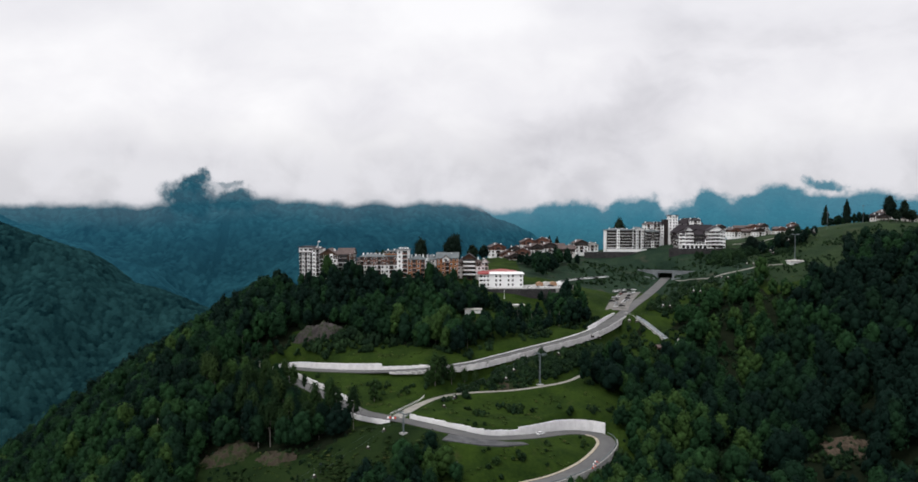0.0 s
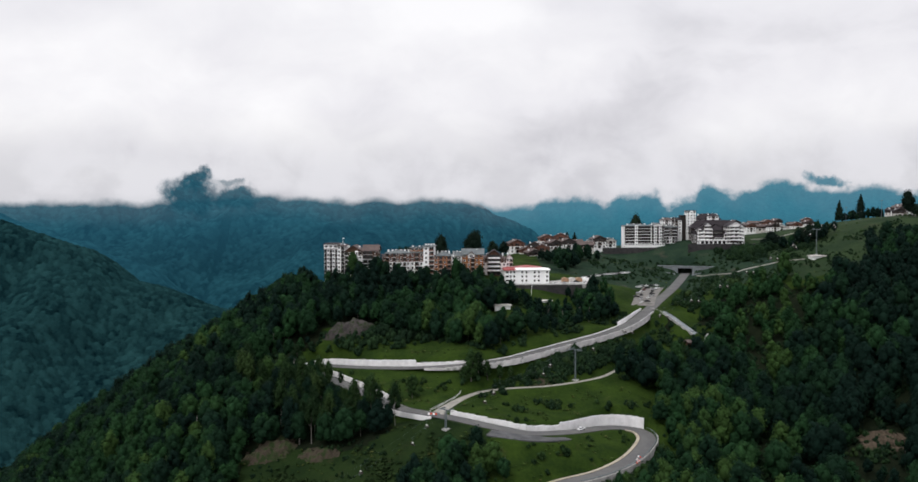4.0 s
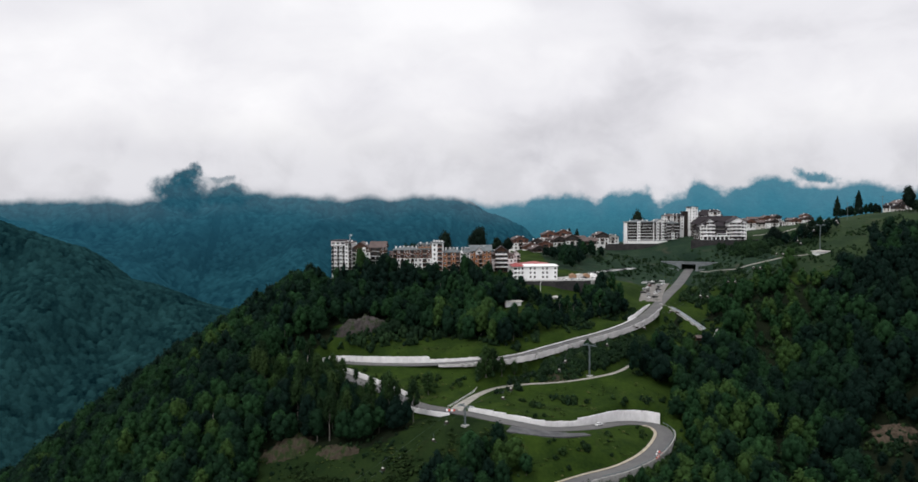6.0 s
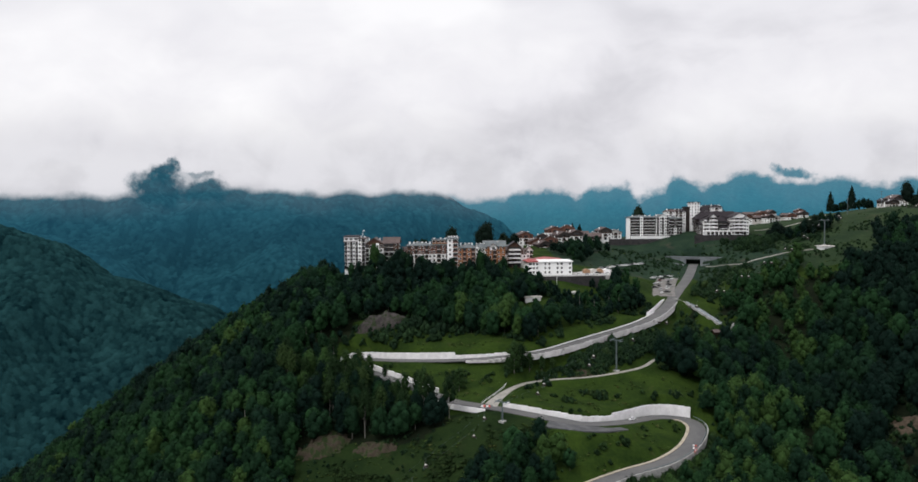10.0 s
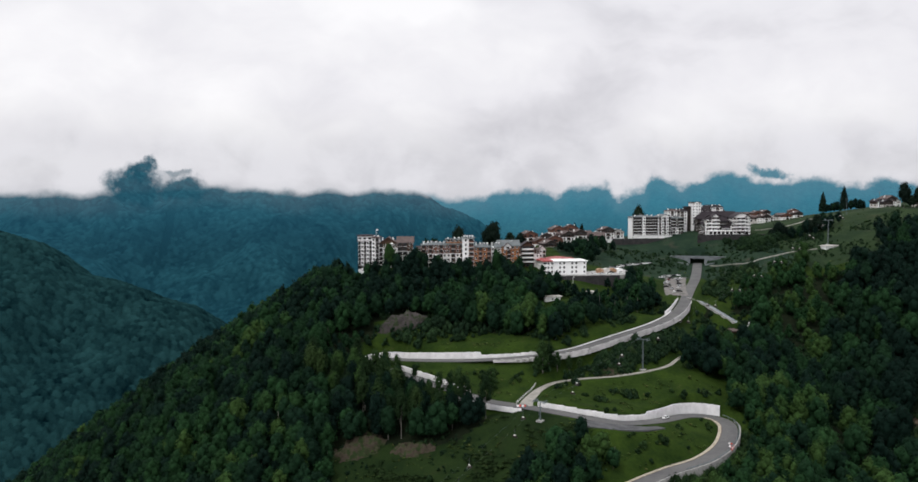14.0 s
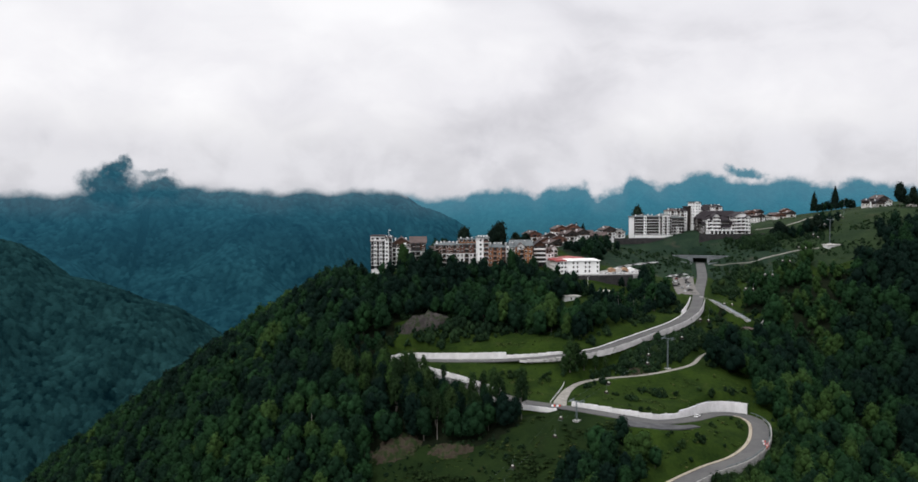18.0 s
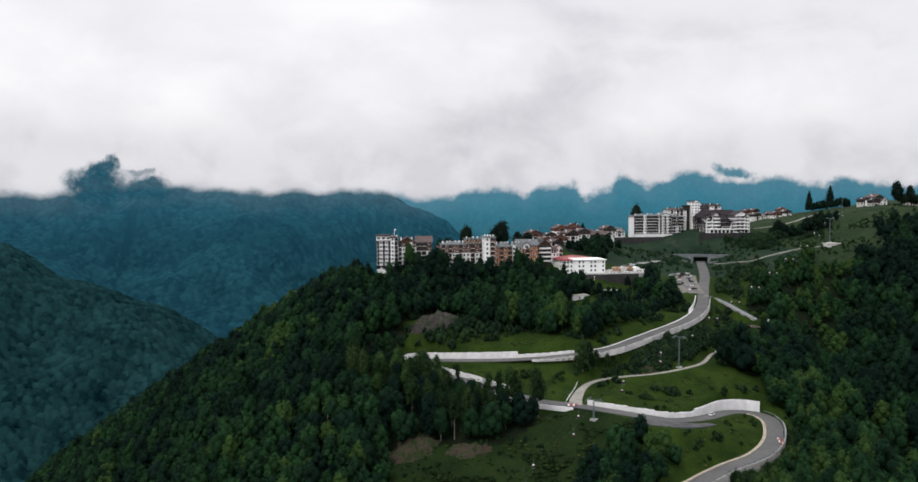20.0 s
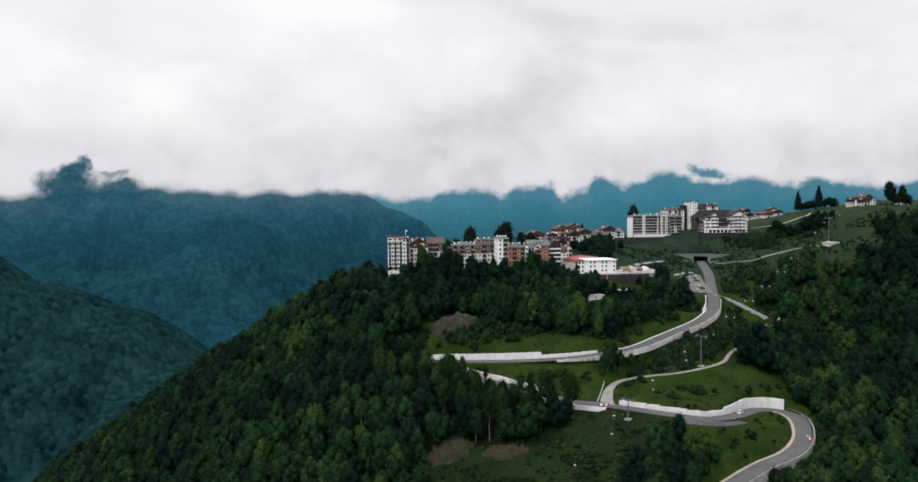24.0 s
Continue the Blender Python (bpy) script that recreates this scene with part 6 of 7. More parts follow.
# tall bushes below the rock mound, along the wood's edge and over the slope beside the tunnel
x, y = np.random.uniform(-110, 240, 11000), np.random.uniform(440, 725, 11000)
dr = np.minimum(line_distance(x, y, MAIN)[0], line_distance(x, y, UPPER)[0])
dp = line_distance(x, y, SIDE)[0]
tall = inside(x, y, [(-76, 496), (-52, 494), (-50, 516), (-74, 516)]) | inside(x, y, [(-112, 496), (-76, 490), (-76, 503), (-112, 508)]) | inside(x, y, [(-52, 506), (-26, 504), (4, 498), (10, 510), (-30, 516), (-52, 518)])
tall |= inside(x, y, [(-12, 449), (2, 455), (20, 462), (44, 480), (66, 500), (74, 493), (52, 470), (34, 459), (10, 455), (-2, 452)]) & (dr > 6.5)
tall |= inside(x, y, [(120, 592), (150, 600), (172, 640), (200, 650), (215, 690), (196, 690), (176, 655), (158, 650)]) & (0.5 + 0.5 * wobble(x, y, 17, 3) > 0.22)
tall &= ((dr > 9) | (y < 505) & (dr > 6.5)) & (dp > 5) & (line_distance(x, y, PATH_)[0] > 3.5) & (line_distance(x, y + 3, FOOT_LINE)[0] > 7) & (np.random.rand(len(x)) < 0.55)
gather("thicket", [(a, b, c - 0.3, rng.uniform(0.7, 1.7), rng.uniform(0.3, 0.97) if a > 100 else rng.random() * 0.9) for a, b, c in zip(x[tall], y[tall], ground(x[tall], y[tall]))], SHRUB, [SCRUB_LEAF, LEAF_CORE], "tall dense bushes at the edge of the wood", "bushes")

# a dark thicket on the slope below the hotels, and loose bushes running down from it
sown = np.random.RandomState(77)
pick = random.Random(77)
x, y = sown.uniform(195, 300, 3000), sown.uniform(690, 765, 3000)
dense = inside(x, y, [(221, 744), (222, 727), (236, 719), (252, 724), (256, 734), (246, 741)])
loose = inside(x, y, [(198, 752), (205, 712), (240, 700), (290, 700), (292, 716), (262, 742), (240, 752)]) & (0.5 + 0.5 * wobble(x, y, 15, 4) > 0.66) & (sown.rand(len(x)) < 0.6)
grow = (dense | loose) & (line_distance(x, y, PATH_)[0] > 3.5)
gather("thicket", [(a, b, c - 0.3, pick.uniform(1.1, 2.2) if d else pick.uniform(0.6, 1.3), pick.uniform(0.2, 0.8)) for a, b, c, d in zip(x[grow], y[grow], ground(x[grow], y[grow]), dense[grow])], SHRUB, [SCRUB_LEAF, LEAF_CORE], "dark thicket on the slope below the hotels", "bushes")

# close scrub on the bank between the upper road and the track, and a bramble patch in the meadow below
x, y = sown.uniform(-6, 96, 3600), sown.uniform(415, 520, 3600)
bank = inside(x, y, [(-3, 456.5), (8, 468), (26, 470), (48, 479), (70, 502), (88, 516), (92, 505), (70, 482), (54, 468), (36, 454), (20, 451), (4, 450), (-4, 449)]) & ((x < 40) | (0.5 + 0.5 * wobble(x, y, 11, 6) > 0.2))
bramble = ((np.hypot((x - 27) / 1.5, y - 431.5) < 5.5) | (np.hypot(x - 12, y - 421) < 4) | (np.hypot((x - 70) / 1.4, y - 432) < 3)) & (0.5 + 0.5 * wobble(x, y, 7, 8) > 0.35)
grow = (bank | bramble) & (np.minimum(line_distance(x, y, MAIN)[0], line_distance(x, y, UPPER)[0]) > 6.6) & (line_distance(x, y, PATH_)[0] > 2.6) & (np.hypot(x - 44.7, y - 457.8) > 4.5) & (line_distance(x, y, BAY_LINE)[0] > 6.5)
gather("thicket", [(a, b, c - 0.3, pick.uniform(0.55, 1.15) if d else pick.uniform(0.35, 0.75), pick.uniform(0.15, 0.97)) for a, b, c, d in zip(x[grow], y[grow], bumpy_ground(x[grow], y[grow]), bank[grow])], SHRUB_LIGHT, [SCRUB_LEAF, LEAF_CORE], "close green scrub on the bank above the track", "bushes")

# rank weeds over the lower meadow
x, y = np.random.uniform(-150, -4, 9000), np.random.uniform(332, 406, 9000)
rank = inside(x, y, CLEARINGS[4]) & (line_distance(x, y, MAIN)[0] > 7.5) & (0.5 + 0.5 * wobble(x, y, 14, 5) + np.random.uniform(-0.2, 0.2, len(x)) > np.interp(x, [-130, -85, -55], [0.95, 0.88, 0.72]))
RANK_SHAPES = [tree_shape(rng, 4, 7, h, w, False, 2, 6) for h, w in ((0.9, 2.6), (0.7, 2.2), (1.2, 2.8))]
RANK = leaves("rank_weeds", (0.0125, 0.0260, 0.0085), (0.0205, 0.0390, 0.0115), (0.026, 0.044, 0.013), True)
gather("rank_weeds", [(a, b, c - 0.25, rng.uniform(0.6, 1.5), rng.random() * 0.95) for a, b, c in zip(x[rank], y[rank], bumpy_ground(x[rank], y[rank]))], RANK_SHAPES, [RANK, LEAF_CORE], "rank weeds and brambles over the lower meadow", "weeds")

# rough tufts of tall grass and weeds over the open ground
TUFT = [tree_shape(rng, 3, 6, h, w, False, 2, 6) for h, w in ((0.6, 1.6), (0.5, 2.0), (0.8, 1.5))]
cand = np.stack([np.random.uniform(-150, 110, 16000), np.random.uniform(330, 520, 16000)], -1)
far_cand = np.stack([np.random.uniform(60, 460, 9000), np.random.uniform(580, 950, 9000)], -1)
cand = np.vstack([cand, far_cand])
x, y = cand[:, 0], cand[:, 1]
dr = np.minimum(line_distance(x, y, MAIN)[0], line_distance(x, y, UPPER)[0])
dp = np.minimum(line_distance(x, y, PATH_)[0], line_distance(x, y, SIDE)[0])
ok = open_ground(x, y) & (line_distance(x, y, BAY_LINE)[0] > 6.5) & (dr > 6.5) & (dp > 2.5) & (0.5 + 0.5 * wobble(x, y, 9, 2) > np.random.uniform(0.45, 1.2, len(x))) & ~((x > 92) & (x < 146) & (y > 572) & (y < 672)) & ~((y > 752) & (x < 300))
cand = cand[ok]
cz = bumpy_ground(cand[:, 0], cand[:, 1])
WEED = leaves("meadow_weeds", (0.024, 0.046, 0.012), (0.048, 0.078, 0.018), (0.085, 0.095, 0.03), True)
gather("meadow_weeds", [(a, b, c - 0.15, rng.uniform(0.6, 1.5)) for (a, b), c in zip(cand, cz)], TUFT, [WEED, LEAF_CORE], "tufts of tall grass and weeds in the meadows", "grass")


# ---- rock, bare soil ----
def outcrop(name, x, y, rx, ry, high, mat, label, turn=0.0, seed=0):
    """A rough bank that breaks out of the slope, with a ragged rim that runs into the ground."""
    n, m = 52, 34
    u, v = np.meshgrid(np.linspace(-1, 1, n), np.linspace(-1, 1, m))
    c, s = math.cos(turn), math.sin(turn)
    px, py = x + rx * u * c - ry * v * s, y + rx * u * s + ry * v * c
    r = np.sqrt(u * u + v * v) + 0.2 * wobble(u * 10, v * 10, 5, seed) + 0.12 * wobble(u * 10, v * 10, 1.7, seed + 2)
    lift = high * smooth(1.0, 0.35, r) * (0.75 + 0.25 * wobble(px, py, 3.5, seed)) + 0.9 * wobble(px, py, 1.8, seed + 1) * (r < 0.95) - 0.8 * (r > 0.97)
    z = bumpy_ground(px, py) + lift
    i = np.arange(n * m).reshape(m, n)
    f = np.stack([i[:-1, :-1], i[:-1, 1:], i[1:, 1:], i[1:, :-1]], -1).reshape(-1, 4)
    return tagged(new(name, mesh_of(name, np.stack([px, py, z], -1).reshape(-1, 3), f, [mat])), label, "rock")


outcrop("rock_outcrop", -86, 515, 18, 6.8, 6.0, ROCK, "grey-brown bare rock mound at the edge of the woods", 0.05, 1)
outcrop("soil_bank", -110, 399, 15, 8, 4.6, SOIL, "bare reddish soil bank below the trees", 0.3, 2)
outcrop("soil_bank", -86, 389, 11, 5, 2.6, SOIL, "bare brown soil bank above the meadow", -0.25, 3)
outcrop("soil_bank", *CLAY_SPOT, 14, 12, 3.5, CLAY, "bare clay slip in the forest", 0.4, 5)
outcrop("soil_bank", 27, 455.5, 9, 3.5, 1.6, SOIL, "scraped soil heap beside the gravel track", 0.1, 6)


# bare pale trunks in front of the wood
for k, (x, y) in enumerate(((-148, 398), (-139, 402), (-137, 404), (-97, 406), (-76, 403), (-160, 395), (-150, 412), (-117, 455), (-112, 468))):
    t = thing("bare_tree", "tall pale bare trunk at the edge of the wood", "tree", Matrix.Translation((x, y, z_at(x, y))) @ Matrix.Rotation(k * 1.3, 4, "Z"), "bare trunks at the edge of the wood")
    bm = bmesh.new()
    tall = 10 + (k * 37 % 7)
    tube(bm, (0, 0, -1), (0.25, 0.1, tall * 0.6), 0.17, 0.12, 6)
    tube(bm, (0.25, 0.1, tall * 0.6), (0.1, -0.1, tall), 0.12, 0.05, 6)
    part("trunk", bm, PALE_TRUNK, t)
    for j in range(4):
        bm = bmesh.new()
        z, a = tall * (0.55 + 0.1 * j), j * 2.1 + k
        tube(bm, (0.2, 0.05, z), (0.2 + 1.1 * math.cos(a), 0.05 + 1.1 * math.sin(a), z + 0.9), 0.07, 0.03, 5)
        part("branch", bm, PALE_TRUNK, t)

# slender trees that stand alone beside the roads
for x, y, s, k in ((-44, 431, 0.75, 3), (-13, 452, 1.05, 1), (-9, 455, 0.9, 3), (-4, 456, 0.6, 1), (-17, 450, 0.6, 3), (3, 458, 0.5, 0), (9, 459, 0.45, 1), (-114, 486, 0.8, 1), (-98, 468, 0.8, 3), (-92, 462, 0.7, 1)):
    t = thing("tree", "slender broad-leaved tree beside the road", "tree", Matrix.Translation((x, y, z_at(x, y))) @ Matrix.Rotation(x, 4, "Z") @ Matrix.Diagonal((s * 1.05, s * 1.05, s, 1)), "trees beside the road")
    part("trunk", trunks[k], None, t)
    part("crown", loose_meshes[k % 3], None, t)


# ---- car park, cars, barriers ----
def lot_height(y):
    return 57.45 + 0.0825 * (y - 580)


def platform(name, poly, z, thick, mat, label, category):
    bm = bmesh.new()
    top = [bm.verts.new((x, y, lot_height(y) if z is None else z)) for x, y in poly]
    low = [bm.verts.new((v.co.x, v.co.y, v.co.z - thick)) for v in top]
    bm.faces.new(top)
    n = len(poly)
    for i in range(n):
        bm.faces.new([top[i], low[i], low[(i + 1) % n], top[(i + 1) % n]])
    me = bpy.data.meshes.new(name)
    bmesh.ops.recalc_face_normals(bm, faces=bm.faces)
    bm.to_mesh(me)
    bm.free()
    me.materials.append(mat)
    return tagged(new(name, me), label, category, kind="structure")


ribbon("car_park", LOT_LINE, 8.0, -8.0, LOT_GRAVEL, 0.05, "pale gravel car park beside the road", "car park", 0.5)
platform("yard", [(20, 584.6), (76, 588), (84, 612), (82, 640), (46, 640), (46, 592), (20, 592)], 74.2, 3, GREY_CONCRETE, "concrete yard beside the white building", "yard")


def car(paint, label):
    c = thing("car", label, "car", group="parked cars")
    bm = bmesh.new()
    prism(bm, [(-2.15, 0.35), (2.15, 0.35), (2.2, 0.7), (1.9, 0.86), (0.95, 0.95), (-1.9, 0.98), (-2.2, 0.8)], -0.88, 0.88)
    part("body", bm, paint, c)
    bm = bmesh.new()
    v = [bm.verts.new(p) for p in ((-1.8, -0.8, 0.95), (0.95, -0.8, 0.95), (0.95, 0.8, 0.95), (-1.8, 0.8, 0.95), (-1.3, -0.66, 1.42), (0.2, -0.66, 1.42), (0.2, 0.66, 1.42), (-1.3, 0.66, 1.42))]
    for f in ((0, 1, 5, 4), (1, 2, 6, 5), (2, 3, 7, 6), (3, 0, 4, 7)):
        bm.faces.new([v[i] for i in f])
    part("cabin_glass", bm, PANE, c)
    bm = bmesh.new()
    box(bm, -1.34, 0.24, -0.69, 0.69, 1.41, 1.47, top=0.05)
    part("roof", bm, paint, c)
    for x in (-1.35, 1.35):
        for y in (-0.8, 0.8):
            bm = bmesh.new()
            tube(bm, (x, y - 0.1, 0.33), (x, y + 0.1, 0.33), 0.33, 0.33, 12)
            part("wheel", bm, RUBBER, c)
    return c


cars = [car(CAR_PAINTS[0], "white car parked on gravel"), car(CAR_PAINTS[1], "silver car parked on gravel"), car(CAR_PAINTS[2], "black car parked on gravel"), car(CAR_PAINTS[3], "dark red car parked on gravel")]
spots = [(113, 601, 0), (118, 604, 2), (116, 614, 1), (122, 617, 0), (114, 622, 2), (119, 628, 2), (126, 625, 1), (128, 633, 2), (122, 640, 0), (131, 643, 2), (126, 650, 3), (134, 652, 1), (130, 657, 2), (138, 656, 0), (118, 636, 1), (124, 661, 0), (128, 665, 1), (132, 666, 0), (136, 667, 2), (140, 668, 0)]
used = set()
for x, y, k in spots:
    m = site(x, y, lot_height(y) + 0.02, random.uniform(-12, 12) + random.choice((0, 62)))
    if k in used:
        copy_thing(cars[k], m)
    else:
        cars[k].matrix_world = m
        used.add(k)
for x, y, z, k, yaw in ((40, 405.5, 19.8, 0, 42), (93, 668, 73.0, 0, 5), (99, 671, 73.2, 1, 0), (105, 674, 73.4, 0, 3), (111, 676, 73.7, 2, 8), (88, 660, 73, 0, 10), (117, 679, 73.9, 0, 2), (80, 652, 73, 1, 4), (96, 670, 73.1, 2, 2), (102, 673, 73.3, 0, 6), (108, 675, 73.6, 1, -4), (114, 678, 73.8, 0, 0), (120, 681, 74.1, 1, 5), (84, 656, 73, 2, 8), (91, 664, 73, 0, 3)):
    copy_thing(cars[k], site(x, y, max(z, z_at(x, y)) if y > 640 else z_at(x, y) + 0.26, yaw))
for x, y, k, yaw in ((50, 590, 0, 0), (56, 591, 1, 90), (62, 592, 0, 0), (66, 600, 2, 20), (72, 596, 0, 4)):
    copy_thing(cars[k], site(x, y, 74.22, yaw))
h = thing("market_stall", "row of ochre covered stalls in the yard", "stall", site(66, 606, 74.2, 6))
for k in range(4):
    bm = bmesh.new()
    prism(bm, [(k * 5 - 10, 0), (k * 5 - 5.4, 0), (k * 5 - 5.4, 2.3), (k * 5 - 7.7, 3.2), (k * 5 - 10, 2.3)], -2, 2)
    part("stall", bm, (YELLOW_SHEET, CREAM, YELLOW_SHEET, WHITE)[k], h)
for x, y, z, w, d, hh, label in ((9, 533, 62.8, 10, 5, 2.8, "low white shed among the trees"), (40, 561, 62.5, 7, 4, 2.6, "small white container on the slope"), (271, 668, 84.5, 12, 7, 3.6, "white lift station hut on the slope")):
    h = thing("shed", label, "shed", site(x, y, z, 4))
    wing(h, -w / 2, w / 2, 0, d, 0, 1, WHITE, "flat", CREAM, "-w-", side=0, fh=hh, sink=5, win="small")


def road_barrier():
    b = thing("road_barrier", "red and white plastic road barrier", "barrier", group="road barriers")
    for k in range(2):
        bm = bmesh.new()
        prism(bm, [(-0.3, 0), (0.3, 0), (0.22, 0.25), (0.12, 0.85), (-0.12, 0.85), (-0.22, 0.25)], k * 1.0, k * 1.0 + 0.98)
        part("segment", bm, (RED_PLASTIC, WHITE)[k], b)
    return b


bar = road_barrier()
first_spot = True
for k in range(5):
    x, y = 60.2 + k * 1.2, 373.6 + k * 2.1
    m = site(x + (0, 0.5, -0.3, 0.2, -0.9)[k], y, z_at(58, 379) + 0.3, (-30, -12, 20, -48, 35)[k])
    if first_spot:
        bar.matrix_world, first_spot = m, False
    else:
        copy_thing(bar, m)
for k in range(2):
    copy_thing(bar, site(-33 + k * 2.4, 400.6 + 2.6 + k * -0.5, z_at(-34, 404) + 0.26, 100))

# railing at the mouth of the gravel track
fence = thing("railing", "pale metal railing beside the track", "railing")
p = [(x, y, max(z_at(x, y), 28.0)) for x, y in zip(np.linspace(-34, -18.5, 14), np.linspace(409.5, 443, 14))]
for a, b in zip(p[:-1], p[1:]):
    bm = bmesh.new()
    tube(bm, (a[0], a[1], a[2] - 0.4), (a[0], a[1], a[2] + 1.2), 0.09, 0.09, 6)
    part("post", bm, CONCRETE, fence)
    for hh in (0.55, 1.1):
        bm = bmesh.new()
        tube(bm, (a[0], a[1], a[2] + hh), (b[0], b[1], b[2] + hh), 0.07, 0.07, 5)
        part("rail", bm, CONCRETE, fence)
fence = thing("guard_rail", "galvanised steel guard rail round the bend", "guard rail")
p = offsets(cut(MAIN, 30, 359, 72, 419), -4.4)
for a, b in zip(p[:-1], p[1:]):
    bm = bmesh.new()
    box(bm, a[0] - 0.08, a[0] + 0.08, a[1] - 0.08, a[1] + 0.08, a[2] - 0.3, a[2] + 1.3)
    part("post", bm, STEEL, fence)
    bm = bmesh.new()
    tube(bm, (a[0], a[1], a[2] + 1.15), (b[0], b[1], b[2] + 1.15), 0.16, 0.16, 6)
    part("rail", bm, STEEL, fence)


# ---- cable lift ----
PYLONS = [(-26, 389.6, 9.4), (44.7, 457.8, 17.2), (272.5, 677.7, 20.5)]
ALONG = math.atan2(678 - 390, 272 + 26)


def pylon(x, y, tall):
    z = z_at(x, y)
    p = thing("lift_pylon", "grey steel cable lift pylon on a concrete footing", "pylon", Matrix.Translation((x, y, z)) @ Matrix.Rotation(ALONG, 4, "Z"), "lift pylons")
    bm = bmesh.new()
    box(bm, -1.6, 1.6, -1.6, 1.6, -2, 0.4, top=0.15)
    part("footing", bm, GREY_CONCRETE, p)
    bm = bmesh.new()
    tube(bm, (0, 0, 0.4), (0, 0, tall), 0.36, 0.24, 12)
    part("mast", bm, STEEL, p)
    bm = bmesh.new()
    box(bm, -0.22, 0.22, -2.7, 2.7, tall - 0.35, tall + 0.05)
    part("crossarm", bm, STEEL, p)
    bm = bmesh.new()
    for k in range(int(tall)):
        box(bm, -0.85, -0.78, -0.25, 0.25, k + 0.9, k + 0.96)
    for s in (-0.25, 0.25):
        box(bm, -0.86, -0.77, s - 0.03, s + 0.03, 0.6, tall - 0.5)
    part("ladder", bm, STEEL, p)
    for s in (-1, 1):
        bm = bmesh.new()
        box(bm, -2.2, 2.2, s * 2.6 - 0.1, s * 2.6 + 0.1, tall + 0.05, tall + 0.25)
        for k in range(6):
            tube(bm, (-1.9 + k * 0.76, s * 2.6 - 0.12, tall + 0.35), (-1.9 + k * 0.76, s * 2.6 + 0.12, tall + 0.35), 0.24, 0.24, 8)
        part("sheave_train", bm, STEEL, p)
        bm = bmesh.new()
        box(bm, -2.4, 2.4, s * 3.1 - 0.3, s * 3.1 + 0.3, tall - 0.5, tall - 0.43)
        part("catwalk", bm, STEEL, p)
    return z + tall + 0.62


tops = [(x, y, pylon(x, y, t)) for x, y, t in PYLONS]
d0 = np.array([math.cos(ALONG), math.sin(ALONG)])
ends = [(tops[0][0] - 110 * d0[0], tops[0][1] - 110 * d0[1], tops[0][2] - 34)] + tops + [(tops[-1][0] + 90 * d0[0], tops[-1][1] + 90 * d0[1], tops[-1][2] + 14)]


def cable_at(i, u, s):
    a, b = ends[i], ends[i + 1]
    sag = 0.03 * math.hypot(b[0] - a[0], b[1] - a[1]) * 4 * u * (1 - u) * 0.5
    return Vector((a[0] + (b[0] - a[0]) * u - s * 2.6 * d0[1], a[1] + (b[1] - a[1]) * u + s * 2.6 * d0[0], a[2] + (b[2] - a[2]) * u - sag))


for s in (-1, 1):
    bm = bmesh.new()
    for i in range(len(ends) - 1):
        for k in range(8):
            tube(bm, cable_at(i, k / 8, s), cable_at(i, (k + 1) / 8, s), 0.014, 0.014, 4)
    me = bpy.data.meshes.new("lift_cable")
    bm.to_mesh(me)
    bm.free()
    me.materials.append(STEEL)
    tagged(new("lift_cable", me), "thin steel haul cable of the lift", "cable")


def lift_chair():
    c = thing("lift_chair", "white and dark lift chair hanging from the cable", "lift chair", group="lift chairs")
    bm = bmesh.new()
    tube(bm, (0, 0, 0), (0, 0, -2.6), 0.05, 0.05, 6)
    part("hanger", bm, STEEL, c)
    bm = bmesh.new()
    prism(bm, [(-0.4, -3.15), (0.25, -3.2), (0.4, -3.0), (0.3, -2.75), (0.1, -2.65), (-0.3, -2.75)], -0.4, 0.4)
    part("hood", bm, CREAM, c)
    bm = bmesh.new()
    box(bm, -0.6, 0.3, -1.1, 1.1, -4.0, -3.75)
    box(bm, 0.25, 0.4, -1.1, 1.1, -3.75, -3.1)
    part("seat", bm, DARK_TIMBER, c)
    bm = bmesh.new()
    tube(bm, (-0.9, -1.0, -4.4), (-0.9, 1.0, -4.4), 0.05, 0.05, 6)
    for yy in (-0.6, 0.6):
        tube(bm, (-0.5, yy, -3.7), (-0.9, yy, -4.4), 0.04, 0.04, 5)
    part("footrest", bm, STEEL, c)
    return c


chair = lift_chair()
first_spot = True
for i, us in ((0, (0.5, 0.85)), (1, (0.3, 0.75)), (2, (0.1, 0.22, 0.34, 0.46, 0.58, 0.7, 0.82, 0.92)), (3, (0.4,))):
    for u in us:
        for s in (-1, 1):
            m = Matrix.Translation(cable_at(i, u + 0.06 * s, s)) @ Matrix.Rotation(ALONG + (0 if s > 0 else math.pi), 4, "Z")
            if first_spot:
                chair.matrix_world, first_spot = m, False
            else:
                copy_thing(chair, m)


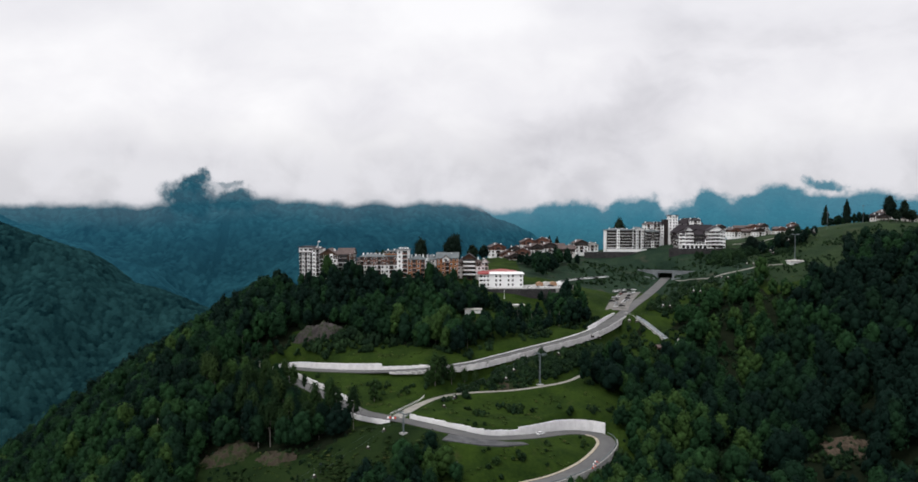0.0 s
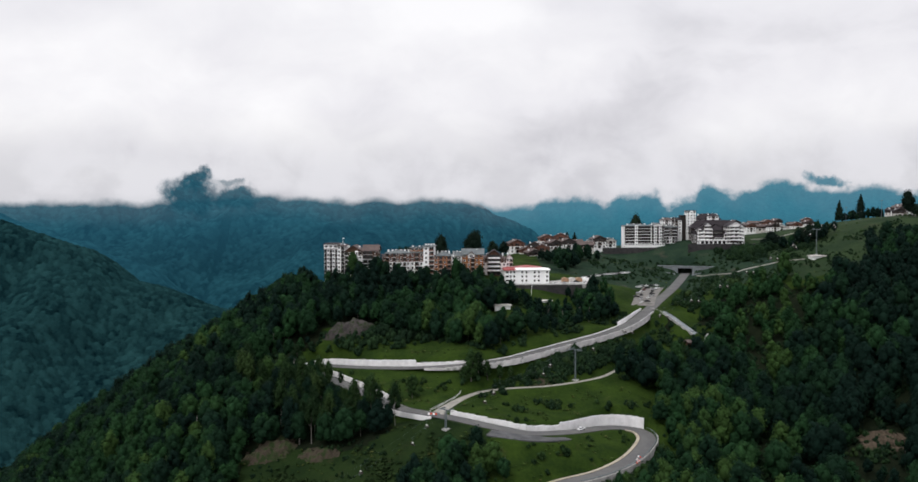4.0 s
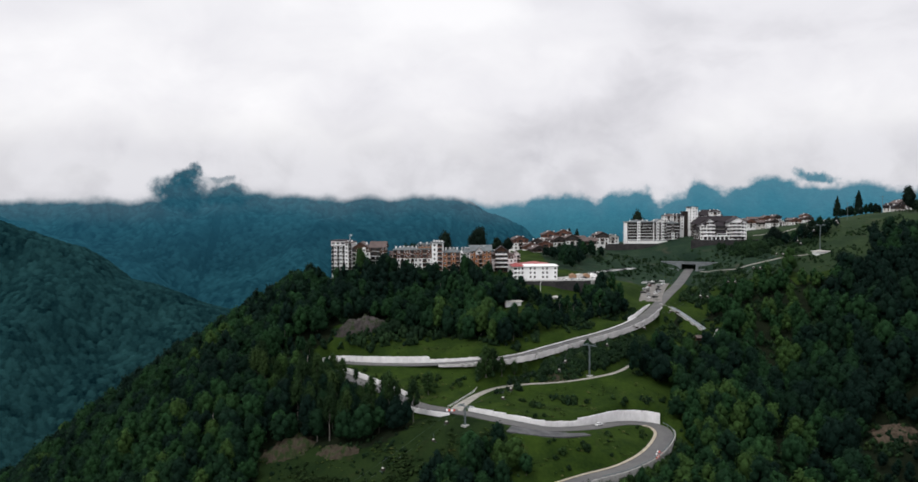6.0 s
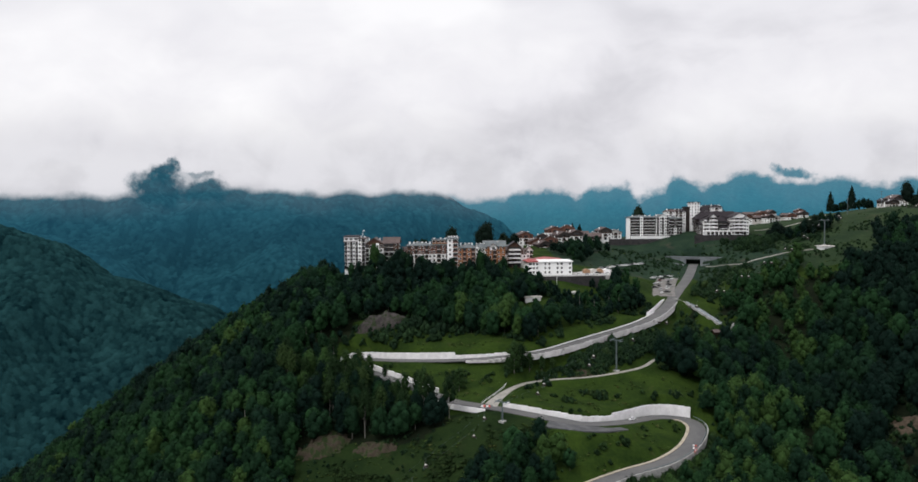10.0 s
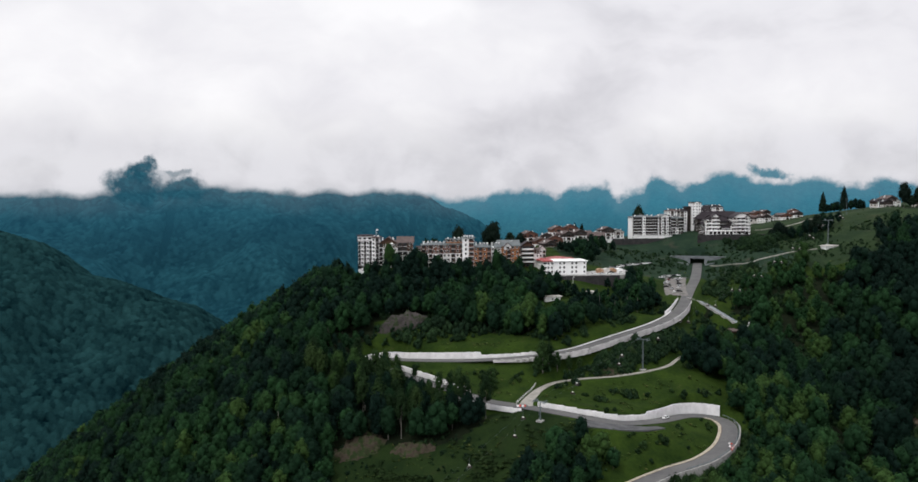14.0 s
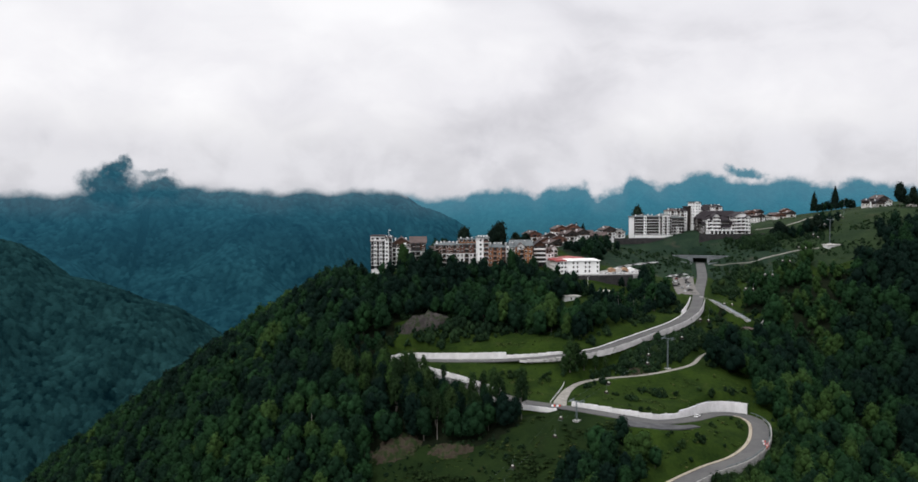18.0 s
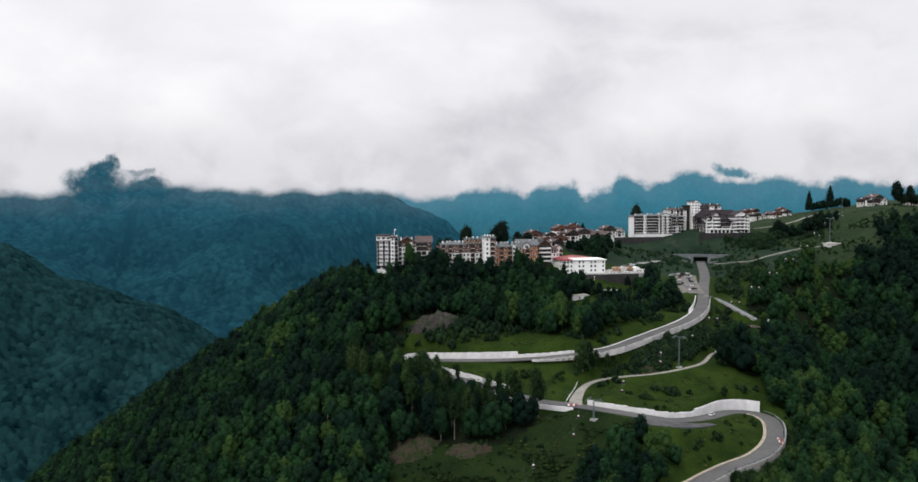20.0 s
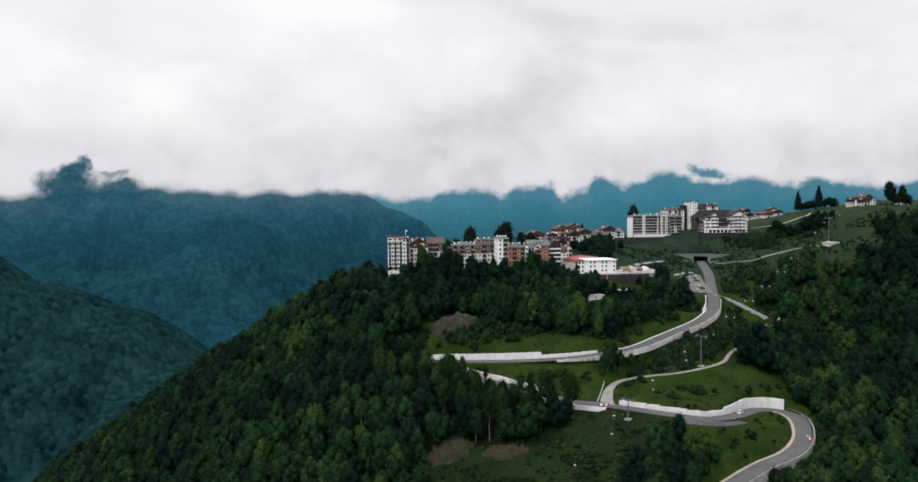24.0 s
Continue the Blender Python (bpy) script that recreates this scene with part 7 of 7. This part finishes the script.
# ---- small paths on the upper slope ----
def ground_path(pts, wide, mat, label):
    line = along([(x, y, 0) for x, y in pts], 3.0)
    line[:, 2] = bumpy_ground(line[:, 0], line[:, 1]) + 0.25
    ribbon("path", line, wide, -wide, mat, 0.0, label, "path", 1.2)


ground_path(FOOTPATH, 1.4, GRAVEL, "pale trodden path across the slope")
ground_path([(254, 776), (270, 772), (289, 770), (318, 782), (335, 800)], 1.2, GRAVEL, "pale path over the grassy ridge")


# ---- foot of the ramp ----
x, y, z = 136.5, 537, 45.0
fin = thing("concrete_fin", "pale leaning concrete fin at the foot of the ramp", "concrete wall", Matrix.Translation((x + 3.5, y + 2, z_at(x + 3.5, y + 2))))
bm = bmesh.new()
prism(bm, [(-1.8, -1.5), (1.0, -1.5), (2.6, 6.2), (2.2, 6.3), (1.4, 5.2)], -0.5, 0.5)
part("slab", bm, GREY_CONCRETE, fin)
hut = thing("shed", "low brown timber hut beside the ramp", "shed", site(x - 4.5, y - 1, z_at(x - 4.5, y - 1), 12))
wing(hut, -3.5, 3.5, 0, 3.5, 0, 1, BROWN, "gable", ROOF_BROWN, "-w", rise=0.9, side=0, fh=2.2, sink=2, win="small")

# poles on the ridge
for x, y, top in ((363, 752, 133), (331, 752, 127)):
    pole = thing("pole", "tall grey pole standing on the grassy ridge", "pole", Matrix.Translation((x, y, z_at(x, y))))
    tall = top - z_at(x, y)
    bm = bmesh.new()
    tube(bm, (0, 0, -1), (0, 0, tall), 0.2, 0.13, 8)
    part("mast", bm, STEEL, pole)
    bm = bmesh.new()
    box(bm, -1.2, 1.2, -0.15, 0.15, tall - 0.4, tall)
    part("crossarm", bm, STEEL, pole)

# lamp beside the yard wall
lamp = thing("street_lamp", "slender white street lamp below the yard wall", "street lamp", Matrix.Translation((31, 572, z_at(31, 572))))
bm = bmesh.new()
tube(bm, (0, 0, -0.5), (0, 0, 6.2), 0.16, 0.10, 8)
part("pole", bm, WHITE, lamp)
bm = bmesh.new()
tube(bm, (0, 0, 6.1), (1.1, -0.2, 6.5), 0.07, 0.06, 6)
part("arm", bm, WHITE, lamp)
bm = bmesh.new()
box(bm, 0.9, 1.7, -0.38, -0.05, 6.4, 6.56, top=0.05)
part("lamp_head", bm, STEEL, lamp)
